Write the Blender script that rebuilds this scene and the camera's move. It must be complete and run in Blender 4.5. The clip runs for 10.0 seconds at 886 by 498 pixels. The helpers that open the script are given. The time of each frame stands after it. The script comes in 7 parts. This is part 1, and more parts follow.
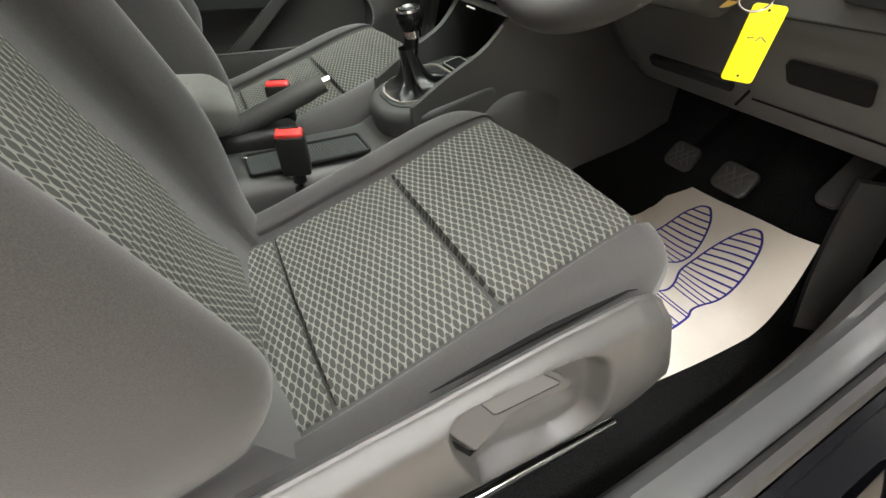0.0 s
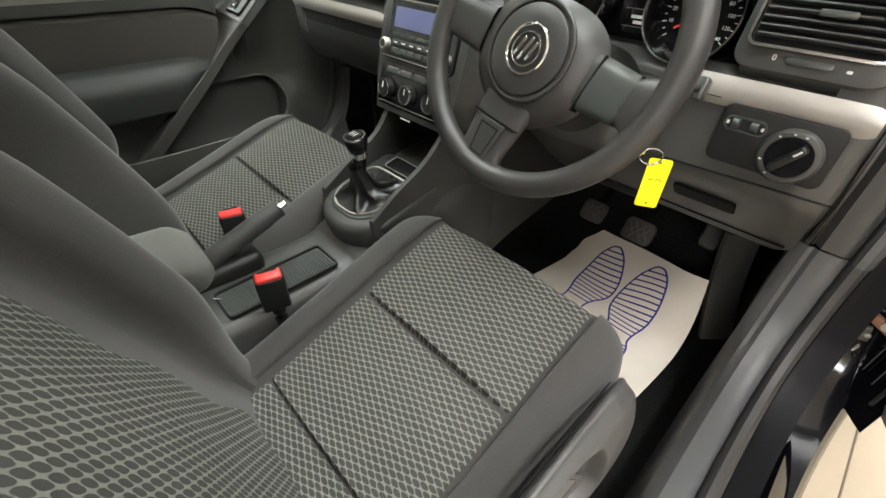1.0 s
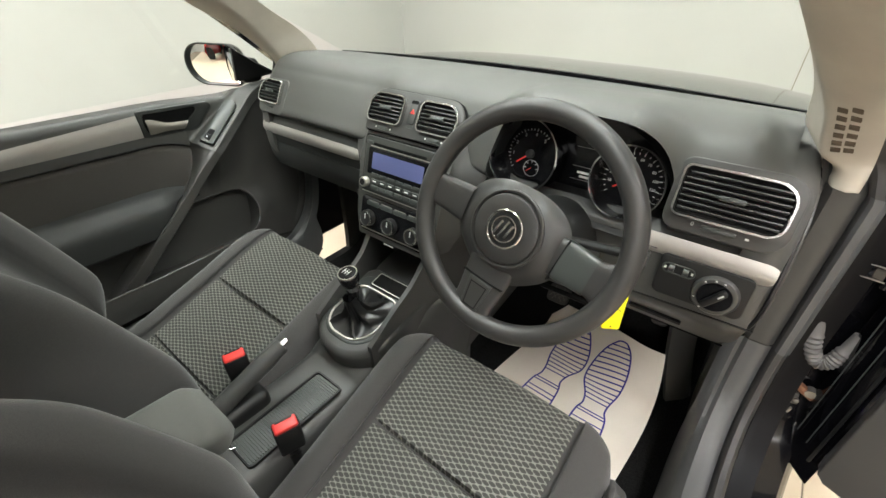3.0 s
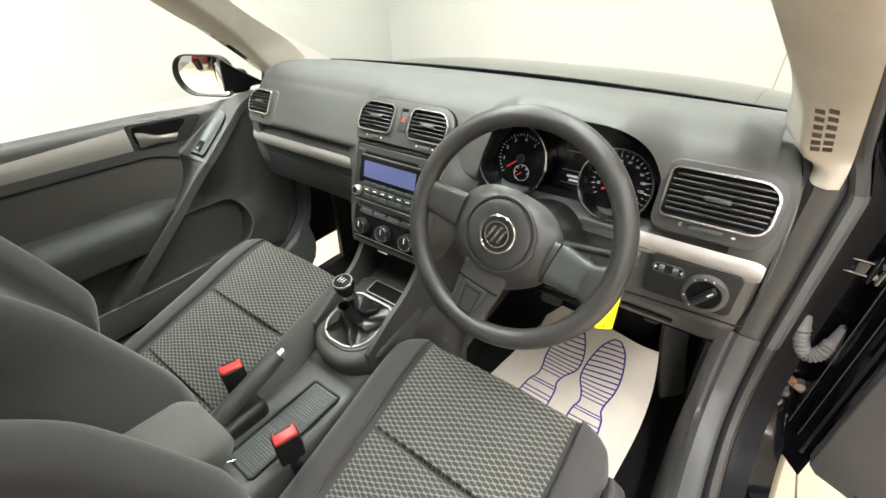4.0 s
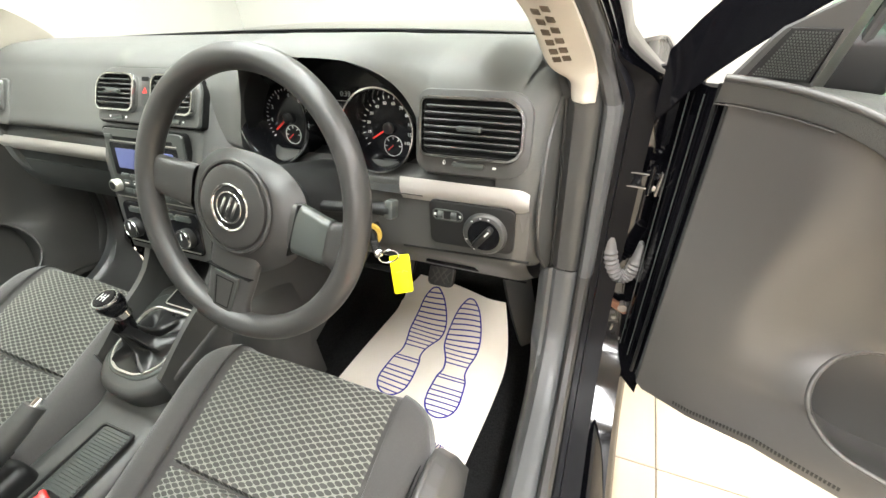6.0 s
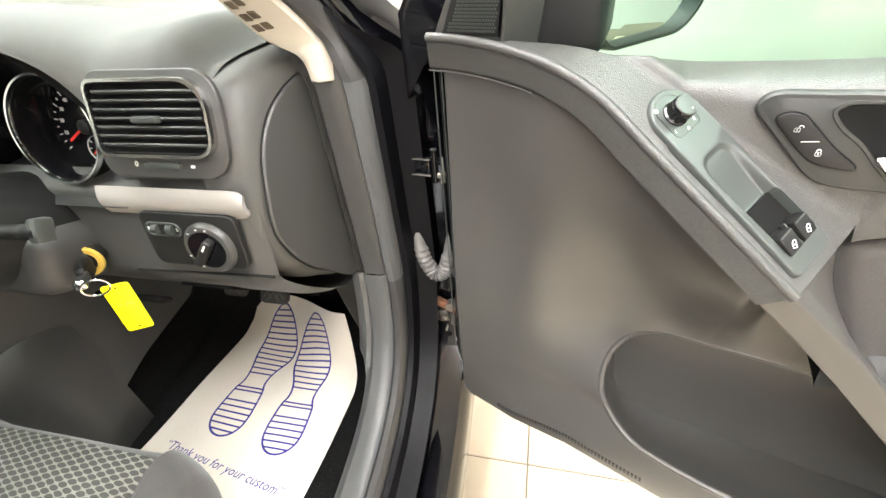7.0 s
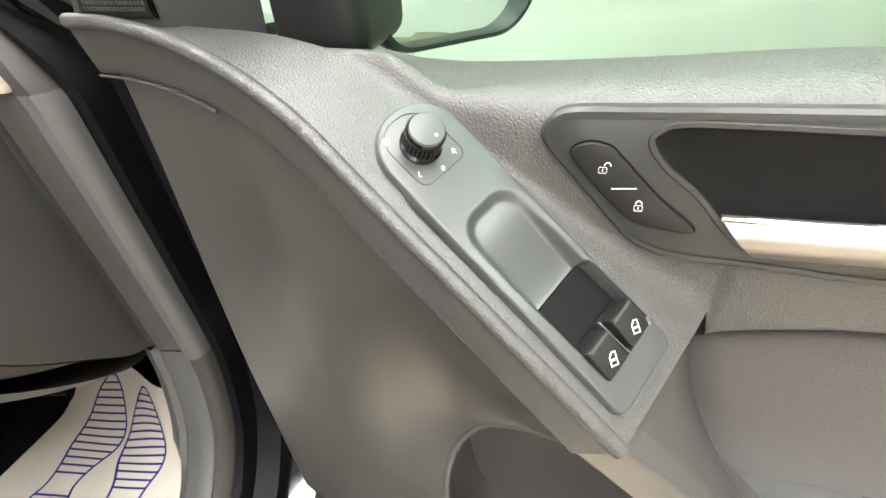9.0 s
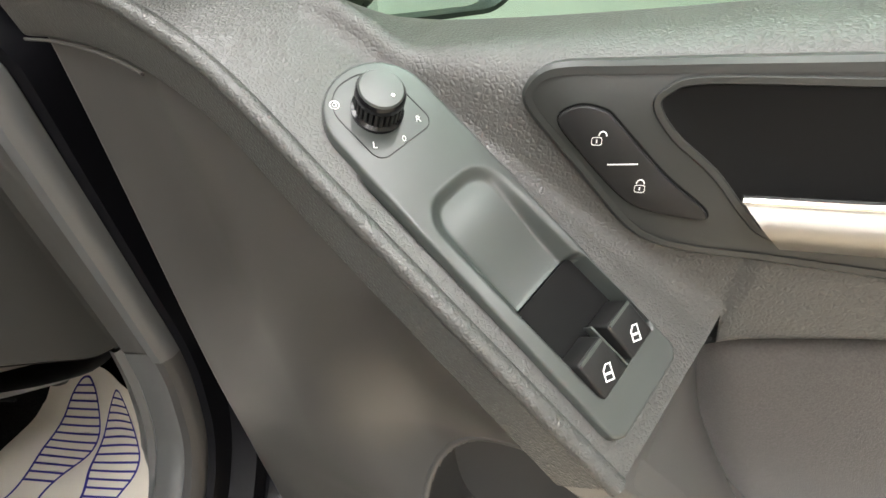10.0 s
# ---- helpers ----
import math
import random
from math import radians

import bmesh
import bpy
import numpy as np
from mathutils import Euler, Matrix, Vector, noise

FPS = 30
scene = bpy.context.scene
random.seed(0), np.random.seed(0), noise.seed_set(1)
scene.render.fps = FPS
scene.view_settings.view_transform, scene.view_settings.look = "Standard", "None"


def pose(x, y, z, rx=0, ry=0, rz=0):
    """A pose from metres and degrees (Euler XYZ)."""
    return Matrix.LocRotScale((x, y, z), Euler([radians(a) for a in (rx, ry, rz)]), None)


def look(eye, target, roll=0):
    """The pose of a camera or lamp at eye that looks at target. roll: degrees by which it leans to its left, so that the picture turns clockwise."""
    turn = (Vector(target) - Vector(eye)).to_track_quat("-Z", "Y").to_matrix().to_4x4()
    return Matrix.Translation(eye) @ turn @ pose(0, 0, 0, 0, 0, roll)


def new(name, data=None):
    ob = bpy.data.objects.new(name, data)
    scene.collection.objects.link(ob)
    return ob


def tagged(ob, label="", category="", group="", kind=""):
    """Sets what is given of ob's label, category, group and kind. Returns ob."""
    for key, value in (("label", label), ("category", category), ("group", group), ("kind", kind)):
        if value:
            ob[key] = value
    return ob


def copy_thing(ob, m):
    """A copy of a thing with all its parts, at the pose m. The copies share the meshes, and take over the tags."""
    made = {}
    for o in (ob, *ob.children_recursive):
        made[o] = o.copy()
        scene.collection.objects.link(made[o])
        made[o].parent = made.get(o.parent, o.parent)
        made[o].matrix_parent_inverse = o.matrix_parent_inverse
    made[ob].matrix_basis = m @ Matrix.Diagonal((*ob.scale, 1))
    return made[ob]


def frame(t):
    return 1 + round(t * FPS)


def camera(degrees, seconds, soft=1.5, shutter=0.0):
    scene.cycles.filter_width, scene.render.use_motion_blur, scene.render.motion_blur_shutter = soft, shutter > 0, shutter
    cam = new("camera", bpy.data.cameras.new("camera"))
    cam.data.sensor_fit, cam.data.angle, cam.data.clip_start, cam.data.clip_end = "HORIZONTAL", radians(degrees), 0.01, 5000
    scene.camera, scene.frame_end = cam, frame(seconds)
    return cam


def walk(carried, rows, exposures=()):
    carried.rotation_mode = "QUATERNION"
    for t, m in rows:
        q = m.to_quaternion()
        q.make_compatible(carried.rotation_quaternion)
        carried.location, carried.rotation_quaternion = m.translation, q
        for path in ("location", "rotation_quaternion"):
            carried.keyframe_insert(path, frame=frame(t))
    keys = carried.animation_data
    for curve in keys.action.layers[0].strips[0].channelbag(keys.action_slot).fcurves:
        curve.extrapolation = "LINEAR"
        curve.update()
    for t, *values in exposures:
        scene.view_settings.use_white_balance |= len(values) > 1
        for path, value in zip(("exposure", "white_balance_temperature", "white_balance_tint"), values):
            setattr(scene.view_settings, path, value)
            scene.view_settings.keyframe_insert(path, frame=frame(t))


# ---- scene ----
cam = camera(93.5, 10.0)
PATH = [
    (0, (0.725, -0.382, 0.831), (-0.601, 0.361, -0.469), 1.5),
    (0.5, (0.675, -0.43, 0.917), (-0.539, 0.5, -0.373), 1.3),
    (1, (0.634, -0.443, 1.006), (-0.482, 0.642, -0.249), 0.8),
    (1.5, (0.602, -0.45, 1.09), (-0.459, 0.741, -0.116), 0.0),
    (2, (0.58, -0.46, 1.144), (-0.459, 0.797, -0.014), -0.4),
    (2.5, (0.569, -0.461, 1.182), (-0.465, 0.82, 0.045), -0.8),
    (4, (0.57, -0.467, 1.212), (-0.437, 0.854, 0.098), -2.0),
    (4.5, (0.584, -0.453, 1.202), (-0.386, 0.886, 0.077), -2.9),
    (5, (0.609, -0.43, 1.197), (-0.298, 0.939, 0.054), -3.9),
    (5.2, (0.625, -0.413, 1.189), (-0.245, 0.972, 0.038), -4.4),
    (6.3, (0.795, -0.259, 1.106), (0.196, 1.219, -0.102), -5.3),
    (6.5, (0.837, -0.232, 1.095), (0.28, 1.258, -0.117), -5.5),
    (7, (0.948, -0.157, 1.059), (0.546, 1.379, -0.157), -5.2),
    (7.5, (1.027, -0.094, 1.041), (0.751, 1.472, -0.172), -4.7),
    (8, (1.059, -0.05, 1.029), (0.862, 1.543, -0.164), -3.8),
    (8.5, (1.068, -0.02, 1.017), (0.92, 1.59, -0.16), -2.9),
    (9, (1.071, 0.003, 1.007), (0.949, 1.621, -0.162), -2.1),
    (9.5, (1.074, 0.019, 0.997), (0.967, 1.635, -0.176), -1.6),
    (10, (1.083, 0.027, 0.983), (0.972, 1.653, -0.175), -1.3),
]
EXPOSURES = [(0.0, 0.80), (1.0, 0.48), (2.5, 0.33), (4.0, 0.92), (5.0, 1.12), (6.5, 1.38), (7.5, 1.32), (8.0, 1.26), (9.0, 1.06), (9.5, 0.82), (10.0, 0.42)]
walk(cam, [(t, look(eye, target, roll)) for t, eye, target, roll in PATH], EXPOSURES)

# ---- light ----
world = bpy.data.worlds.new("world")
world.use_nodes = True
world.node_tree.nodes["Background"].inputs[0].default_value = (1.0, 0.97, 0.9, 1)
world.node_tree.nodes["Background"].inputs[1].default_value = 0.3
scene.world = world
scene.view_settings.exposure = 0.0

# ---- materials ----
def material(name, colour, rough=0.6, metal=0.0, spec=0.5):
    m = bpy.data.materials.new(name)
    m.use_nodes = True
    b = m.node_tree.nodes["Principled BSDF"]
    b.inputs["Base Color"].default_value = (*colour, 1)
    b.inputs["Roughness"].default_value = rough
    b.inputs["Metallic"].default_value = metal
    b.inputs["Specular IOR Level"].default_value = spec
    return m


def node(m, kind, **values):
    n = m.node_tree.nodes.new(kind)
    for key, value in values.items():
        n.inputs[key].default_value = value
    return n


def link(m, a, b):
    m.node_tree.links.new(a, b)


def bsdf(m):
    return m.node_tree.nodes["Principled BSDF"]


def vary(m, colour_a, colour_b, scale, detail=4.0):
    """Base colour drifting between two tones at a given scale."""
    co = node(m, "ShaderNodeTexCoord")
    no = node(m, "ShaderNodeTexNoise", Scale=scale, Detail=detail)
    ra = node(m, "ShaderNodeValToRGB")
    ra.color_ramp.elements[0].position, ra.color_ramp.elements[1].position = 0.35, 0.65
    ra.color_ramp.elements[0].color = (*colour_a, 1)
    ra.color_ramp.elements[1].color = (*colour_b, 1)
    link(m, co.outputs["Object"], no.inputs["Vector"])
    link(m, no.outputs["Fac"], ra.inputs["Fac"])
    link(m, ra.outputs["Color"], bsdf(m).inputs["Base Color"])
    return m


def grain(m, scale, strength, distance=0.0004, kind="noise"):
    """Fine relief: leather-like cells or noise."""
    co = node(m, "ShaderNodeTexCoord")
    if kind == "leather":
        te = node(m, "ShaderNodeTexVoronoi", Scale=scale)
        te.feature = "DISTANCE_TO_EDGE"
        out = te.outputs["Distance"]
    else:
        te = node(m, "ShaderNodeTexNoise", Scale=scale, Detail=3.0)
        out = te.outputs["Fac"]
    bu = node(m, "ShaderNodeBump", Strength=strength, Distance=distance)
    link(m, co.outputs["Object"], te.inputs["Vector"])
    link(m, out, bu.inputs["Height"])
    link(m, bu.outputs["Normal"], bsdf(m).inputs["Normal"])
    return m


def smudge(m, low, high, scale=9.0):
    """Roughness that wanders, as handled plastic does."""
    co = node(m, "ShaderNodeTexCoord")
    no = node(m, "ShaderNodeTexNoise", Scale=scale, Detail=5.0)
    mr = node(m, "ShaderNodeMapRange")
    mr.inputs["To Min"].default_value, mr.inputs["To Max"].default_value = low, high
    link(m, co.outputs["Object"], no.inputs["Vector"])
    link(m, no.outputs["Fac"], mr.inputs["Value"])
    link(m, mr.outputs["Result"], bsdf(m).inputs["Roughness"])
    return m


def cloth(name, colour_a, colour_b, scale=1600.0):
    m = vary(material(name, colour_a, 0.92, spec=0.2), colour_a, colour_b, 1100.0, 3.0)
    bsdf(m).inputs["Sheen Weight"].default_value = 0.25
    bsdf(m).inputs["Sheen Roughness"].default_value = 0.5
    return grain(m, scale, 0.45, 0.0006)


def mesh_cloth(name, upright):
    """Knitted cloth of dark long eyelets between pale wavy threads."""
    m = material(name, (0.1, 0.1, 0.09), 0.9, spec=0.2)
    co = node(m, "ShaderNodeTexCoord")
    sep = node(m, "ShaderNodeSeparateXYZ")
    link(m, co.outputs["Object"], sep.inputs[0])

    def calc(op, a, b=None):
        n = node(m, "ShaderNodeMath")
        n.operation = op
        for i, v in enumerate((a, b)):
            if v is None:
                continue
            if isinstance(v, (int, float)):
                n.inputs[i].default_value = v
            else:
                link(m, v, n.inputs[i])
        return n.outputs[0]

    wob = node(m, "ShaderNodeTexNoise", Scale=220.0, Detail=2.0)
    link(m, co.outputs["Object"], wob.inputs["Vector"])
    shake = calc("MULTIPLY", calc("SUBTRACT", wob.outputs["Fac"], 0.5), 0.12)
    u = calc("ADD", calc("DIVIDE", sep.outputs["X"], 0.0125 if upright else 0.0205), shake)
    v = calc("ADD", calc("DIVIDE", sep.outputs["Z" if upright else "Y"], 0.0190 if upright else 0.0096), shake)

    def eye(off):
        a = calc("SUBTRACT", calc("FRACT", calc("ADD", u, off)), 0.5)
        b = calc("SUBTRACT", calc("FRACT", calc("ADD", v, off)), 0.5)
        ring = calc("SQRT", calc("ADD", calc("MULTIPLY", a, a), calc("MULTIPLY", b, b)))
        lozenge = calc("ADD", calc("ABSOLUTE", a), calc("ABSOLUTE", b))
        return calc("ADD", calc("MULTIPLY", ring, 0.8), calc("MULTIPLY", lozenge, 0.2))

    d = calc("MINIMUM", eye(0.0), eye(0.5))
    mr = node(m, "ShaderNodeMapRange")
    mr.interpolation_type = "SMOOTHSTEP"
    mr.inputs["From Min"].default_value, mr.inputs["From Max"].default_value = 0.305, 0.375
    link(m, d, mr.inputs["Value"])
    ra = node(m, "ShaderNodeValToRGB")
    ra.color_ramp.elements[0].color = (0.050, 0.050, 0.046, 1)
    ra.color_ramp.elements[1].color = (0.170, 0.171, 0.152, 1)
    link(m, mr.outputs["Result"], ra.inputs["Fac"])
    link(m, ra.outputs["Color"], bsdf(m).inputs["Base Color"])
    bu = node(m, "ShaderNodeBump", Strength=0.6, Distance=0.0012)
    link(m, mr.outputs["Result"], bu.inputs["Height"])
    link(m, bu.outputs["Normal"], bsdf(m).inputs["Normal"])
    return m


CLOTH = cloth("charcoal_cloth", (0.044, 0.042, 0.041), (0.058, 0.056, 0.054))
DOOR_CLOTH = cloth("door_cloth", (0.044, 0.040, 0.036), (0.058, 0.053, 0.048))
MESH_SEAT = mesh_cloth("eyelet_cloth_flat", False)
MESH_BACK = mesh_cloth("eyelet_cloth_upright", True)
DASH = smudge(grain(material("dash_plastic", (0.066, 0.066, 0.062), 0.6), 700.0, 0.35, 0.0004, "leather"), 0.54, 0.66)
DOOR_SOFT = smudge(grain(material("door_soft_plastic", (0.052, 0.052, 0.049), 0.45), 540.0, 0.75, 0.0006, "leather"), 0.34, 0.44)
DOOR_HARD = smudge(grain(material("door_hard_plastic", (0.052, 0.050, 0.047), 0.35), 1300.0, 0.15, 0.0002), 0.28, 0.38)
ARM_PAD = smudge(grain(material("armrest_vinyl", (0.036, 0.037, 0.036), 0.5, spec=0.25), 900.0, 0.3, 0.0003), 0.42, 0.55)
PLASTIC = smudge(grain(material("trim_plastic", (0.048, 0.048, 0.046), 0.45), 1500.0, 0.25, 0.0002), 0.34, 0.50)
SMOOTH = smudge(material("smooth_satin_plastic", (0.045, 0.050, 0.047), 0.32), 0.26, 0.38)
BEZEL = smudge(material("bezel_plastic", (0.030, 0.032, 0.030), 0.38, spec=0.4), 0.30, 0.44)
HANDLE = smudge(material("handle_satin_metal", (0.30, 0.285, 0.26), 0.42, 0.9), 0.36, 0.48)
DARK = smudge(material("dark_plastic", (0.012, 0.012, 0.012), 0.45, spec=0.3), 0.38, 0.55)
SHIELD = smudge(grain(material("shield_plastic", (0.078, 0.076, 0.074), 0.42), 1500.0, 0.25, 0.0002), 0.32, 0.48)
# near-black standing in for shade in recesses and gaps; also seams and pedal arms
SHADE_BLACK = material("shade_black", (0.006, 0.006, 0.006), 0.7, spec=0.1)
GLOSS = material("gloss_black_plastic", (0.006, 0.006, 0.007), 0.15, spec=0.35)
RIM = smudge(grain(material("wheel_rim_foam", (0.034, 0.033, 0.032), 0.5), 900.0, 0.3, 0.0003, "leather"), 0.30, 0.46, 25.0)
SEAL = smudge(material("rubber_seal", (0.035, 0.034, 0.033), 0.55), 0.45, 0.65)
SILL = smudge(grain(material("sill_plastic", (0.075, 0.077, 0.078), 0.42), 800.0, 0.2, 0.0002), 0.3, 0.5)
PAINT = material("black_metallic_paint", (0.003, 0.003, 0.004), 0.10, spec=0.3)
bsdf(PAINT).inputs["Coat Weight"].default_value = 0.35
bsdf(PAINT).inputs["Coat Roughness"].default_value = 0.04
CARPET = grain(vary(material("carpet", (0.012, 0.012, 0.012), 0.98, spec=0.1), (0.008, 0.008, 0.008), (0.02, 0.02, 0.02), 350.0), 900.0, 0.9, 0.003)
SILVER = smudge(material("silver_trim", (0.43, 0.41, 0.385), 0.42, 0.5), 0.36, 0.50)
# trim plastic darkened for the dim passenger side under the dash
SHADED_DASH = smudge(grain(material("shaded_dash_plastic", (0.026, 0.027, 0.026), 0.5), 1500.0, 0.25, 0.0002), 0.42, 0.56)
CHROME = material("chrome", (0.85, 0.85, 0.85), 0.10, 1.0)
SATIN = smudge(material("satin_chrome", (0.50, 0.48, 0.44), 0.42, 0.9), 0.38, 0.48)
VENT_RIM = material("vent_rim_metal", (0.55, 0.55, 0.54), 0.24, 1.0)
STEEL = smudge(material("bare_steel", (0.35, 0.33, 0.30), 0.4, 0.9), 0.3, 0.5)
PILLAR = grain(vary(material("pillar_trim", (0.50, 0.46, 0.39), 0.75), (0.47, 0.43, 0.37), (0.53, 0.49, 0.42), 12.0), 1200.0, 0.25, 0.0002)
VENT_BROWN = material("slot_shade_brown", (0.10, 0.075, 0.05), 0.8)
LEATHER = smudge(material("gaiter_leather", (0.012, 0.012, 0.012), 0.3), 0.2, 0.4)
PAPER = grain(vary(material("mat_paper", (0.80, 0.74, 0.65), 0.85), (0.77, 0.71, 0.62), (0.83, 0.77, 0.68), 6.0), 60.0, 0.25, 0.002)
INK = material("blue_ink", (0.030, 0.022, 0.24), 0.7)
YELLOW = material("yellow_tag_plastic", (0.90, 0.80, 0.0), 0.4)
PENCIL = material("pencil_marks", (0.22, 0.22, 0.08), 0.7)
RED = material("red_button_plastic", (0.62, 0.035, 0.03), 0.35)
RUBBER = grain(material("pedal_rubber", (0.04, 0.038, 0.035), 0.6), 500.0, 0.4, 0.0005)
WORN = material("worn_metal_ribs", (0.10, 0.095, 0.085), 0.6, 0.4)
MARK = material("white_marks", (0.75, 0.76, 0.74), 0.6)
NEEDLE = material("red_needle", (0.75, 0.03, 0.02), 0.5)
SCREEN = material("blue_grey_screen", (0.085, 0.098, 0.215), 0.22)
COPPER = material("worn_copper_brown", (0.25, 0.12, 0.07), 0.5, 0.5)


def pane(name, tint):
    """Thin glass: mostly straight through, a little mirrored."""
    m = material(name, (1, 1, 1), 0.0)
    clear = node(m, "ShaderNodeBsdfTransparent", Color=(*tint, 1))
    shine = node(m, "ShaderNodeBsdfGlossy", Roughness=0.0)
    mix = node(m, "ShaderNodeMixShader", Fac=0.03)
    link(m, clear.outputs[0], mix.inputs[1])
    link(m, shine.outputs[0], mix.inputs[2])
    link(m, mix.outputs[0], m.node_tree.nodes["Material Output"].inputs["Surface"])
    return m


GLASS = pane("clear_glass", (0.95, 0.985, 0.965))
GREEN_GLASS = pane("green_tinted_glass", (0.80, 0.95, 0.87))
MIRROR = material("mirror_silver", (0.90, 0.92, 0.91), 0.01, 1.0)
WALL = vary(material("wall_paint", (0.64, 0.64, 0.61), 0.85), (0.385, 0.384, 0.362), (0.42, 0.419, 0.396), 0.9)
CEILING = material("ceiling_paint", (0.80, 0.80, 0.78), 0.9)
TILE = smudge(vary(material("floor_tile", (0.54, 0.455, 0.335), 0.3), (0.51, 0.43, 0.315), (0.58, 0.49, 0.365), 2.5), 0.2, 0.4, 3.0)
GROUT = material("floor_grout", (0.20, 0.17, 0.13), 0.9)
# duller copy of the black paint, with the door gap's shade built in
SHADED_PAINT = smudge(material("shaded_black_paint", (0.004, 0.004, 0.005), 0.4, spec=0.12), 0.30, 0.55)
RED_PAINT = material("red_car_paint", (0.62, 0.012, 0.012), 0.2)
DARK_GLASS = material("tinted_glass", (0.015, 0.017, 0.017), 0.05)
TYRE = material("tyre_rubber", (0.02, 0.02, 0.02), 0.8)
GREEN_GREY = cloth("armrest_cloth", (0.080, 0.080, 0.074), (0.098, 0.098, 0.090))
LAMP = material("lamp_diffuser", (0.9, 0.9, 0.9), 0.5)
bsdf(LAMP).inputs["Emission Color"].default_value = (1.0, 0.99, 0.985, 1)
bsdf(LAMP).inputs["Emission Strength"].default_value = 30.0


# ---- building blocks ----
def thing(name, place, label, category, group="", kind=""):
    ob = new(name)
    ob.empty_display_size = 0.05
    ob.matrix_basis = Matrix.Translation(place)
    return tagged(ob, label, category, group, kind)


def finish(bm, smooth=True, angle=40):
    bmesh.ops.recalc_face_normals(bm, faces=bm.faces)
    if smooth:
        for f in bm.faces:
            f.smooth = True
        for e in bm.edges:
            if len(e.link_faces) == 2 and e.calc_face_angle(0) > radians(angle):
                e.smooth = False


def part(name, bm, mat, parent=None, label="", smooth=True, angle=40):
    """Links a bmesh in world coordinates as one mesh, under a thing or a part."""
    finish(bm, smooth, angle)
    me = bpy.data.meshes.new(name)
    bm.to_mesh(me)
    bm.free()
    me.materials.append(mat)
    ob = new(name, me)
    if parent is not None:
        ob.parent = parent
        ob.matrix_parent_inverse = Matrix.Translation(-parent.location)
    if label:
        ob["label"] = label
    return ob


def setting(name, bm, mat, label, category, smooth=False):
    return tagged(part(name, bm, mat, None, "", smooth), label, category, "", "structure")


ID = Matrix.Identity(4)


def frame_of(o, x, z):
    """A pose at o whose x axis is x and whose z axis is near z."""
    x = Vector(x).normalized()
    y = Vector(z).cross(x).normalized()
    z = x.cross(y)
    m = Matrix((x, y, z)).transposed().to_4x4()
    m.translation = Vector(o)
    return m


def box(size, m=ID, bevel=0.0, seg=2, bm=None):
    bm2 = bmesh.new()
    bmesh.ops.create_cube(bm2, size=1.0, matrix=Matrix.Diagonal((*size, 1)))
    if bevel:
        bmesh.ops.bevel(bm2, geom=bm2.edges[:], offset=bevel, segments=seg, profile=0.5, affect="EDGES")
    bm2.transform(m)
    return merge(bm, bm2)


def merge(bm, bm2):
    if bm is None:
        return bm2
    me = bpy.data.meshes.new("t")
    bm2.to_mesh(me)
    bm2.free()
    bm.from_mesh(me)
    bpy.data.meshes.remove(me)
    return bm


def surface(fn, nu, nv, closed_u=False, closed_v=False, bm=None):
    """A grid of fn(u, v), u and v from 0 to 1."""
    bm = bm or bmesh.new()
    g = [[bm.verts.new(fn(i / (nu if closed_u else nu - 1), j / (nv if closed_v else nv - 1))) for j in range(nv)] for i in range(nu)]
    for i in range(nu if closed_u else nu - 1):
        for j in range(nv if closed_v else nv - 1):
            a, b, c, d = g[i][j], g[(i + 1) % nu][j], g[(i + 1) % nu][(j + 1) % nv], g[i][(j + 1) % nv]
            try:
                bm.faces.new((a, b, c, d))
            except ValueError:
                pass
    return bm


def sheet(fn, nu, nv, thick, way=None, bm=None):
    """A surface with thickness: a second skin set off along its normals to the side of way, closed at the rims."""
    bm = bm or bmesh.new()
    p = [[Vector(fn(i / (nu - 1), j / (nv - 1))) for j in range(nv)] for i in range(nu)]
    nrm = [[(p[min(i + 1, nu - 1)][j] - p[max(i - 1, 0)][j]).cross(p[i][min(j + 1, nv - 1)] - p[i][max(j - 1, 0)]).normalized() for j in range(nv)] for i in range(nu)]
    mean = sum((n for row in nrm for n in row), Vector())
    s = thick if way is None or mean.dot(Vector(way)) > 0 else -thick
    a = [[bm.verts.new(q) for q in row] for row in p]
    b = [[bm.verts.new(p[i][j] + nrm[i][j] * s) for j in range(nv)] for i in range(nu)]
    for i in range(nu - 1):
        for j in range(nv - 1):
            bm.faces.new((a[i][j], a[i + 1][j], a[i + 1][j + 1], a[i][j + 1]))
            bm.faces.new((b[i][j], b[i][j + 1], b[i + 1][j + 1], b[i + 1][j]))
    for i in range(nu - 1):
        for j in (0, nv - 1):
            bm.faces.new((a[i][j], a[i + 1][j], b[i + 1][j], b[i][j]))
    for j in range(nv - 1):
        for i in (0, nu - 1):
            bm.faces.new((a[i][j], a[i][j + 1], b[i][j + 1], b[i][j]))
    return bm


def spline(points, n):
    """n points along a smooth curve through the given ones."""
    p = [Vector(q) for q in points]
    p = [2 * p[0] - p[1]] + p + [2 * p[-1] - p[-2]]
    out = []
    for k in range(n):
        s = k / (n - 1) * (len(p) - 3)
        i = min(int(s), len(p) - 4)
        t = s - i
        a, b, c, d = p[i], p[i + 1], p[i + 2], p[i + 3]
        out.append(0.5 * (2 * b + (c - a) * t + (2 * a - 5 * b + 4 * c - d) * t * t + (3 * b - a - 3 * c + d) * t * t * t))
    return out


def curve_at(points):
    """A function of 0 to 1 along a smooth curve."""
    fine = spline(points, 160)

    def at(s):
        k = max(0.0, min(1.0, s)) * 159
        i = min(int(k), 158)
        return fine[i].lerp(fine[i + 1], k - i)

    return at


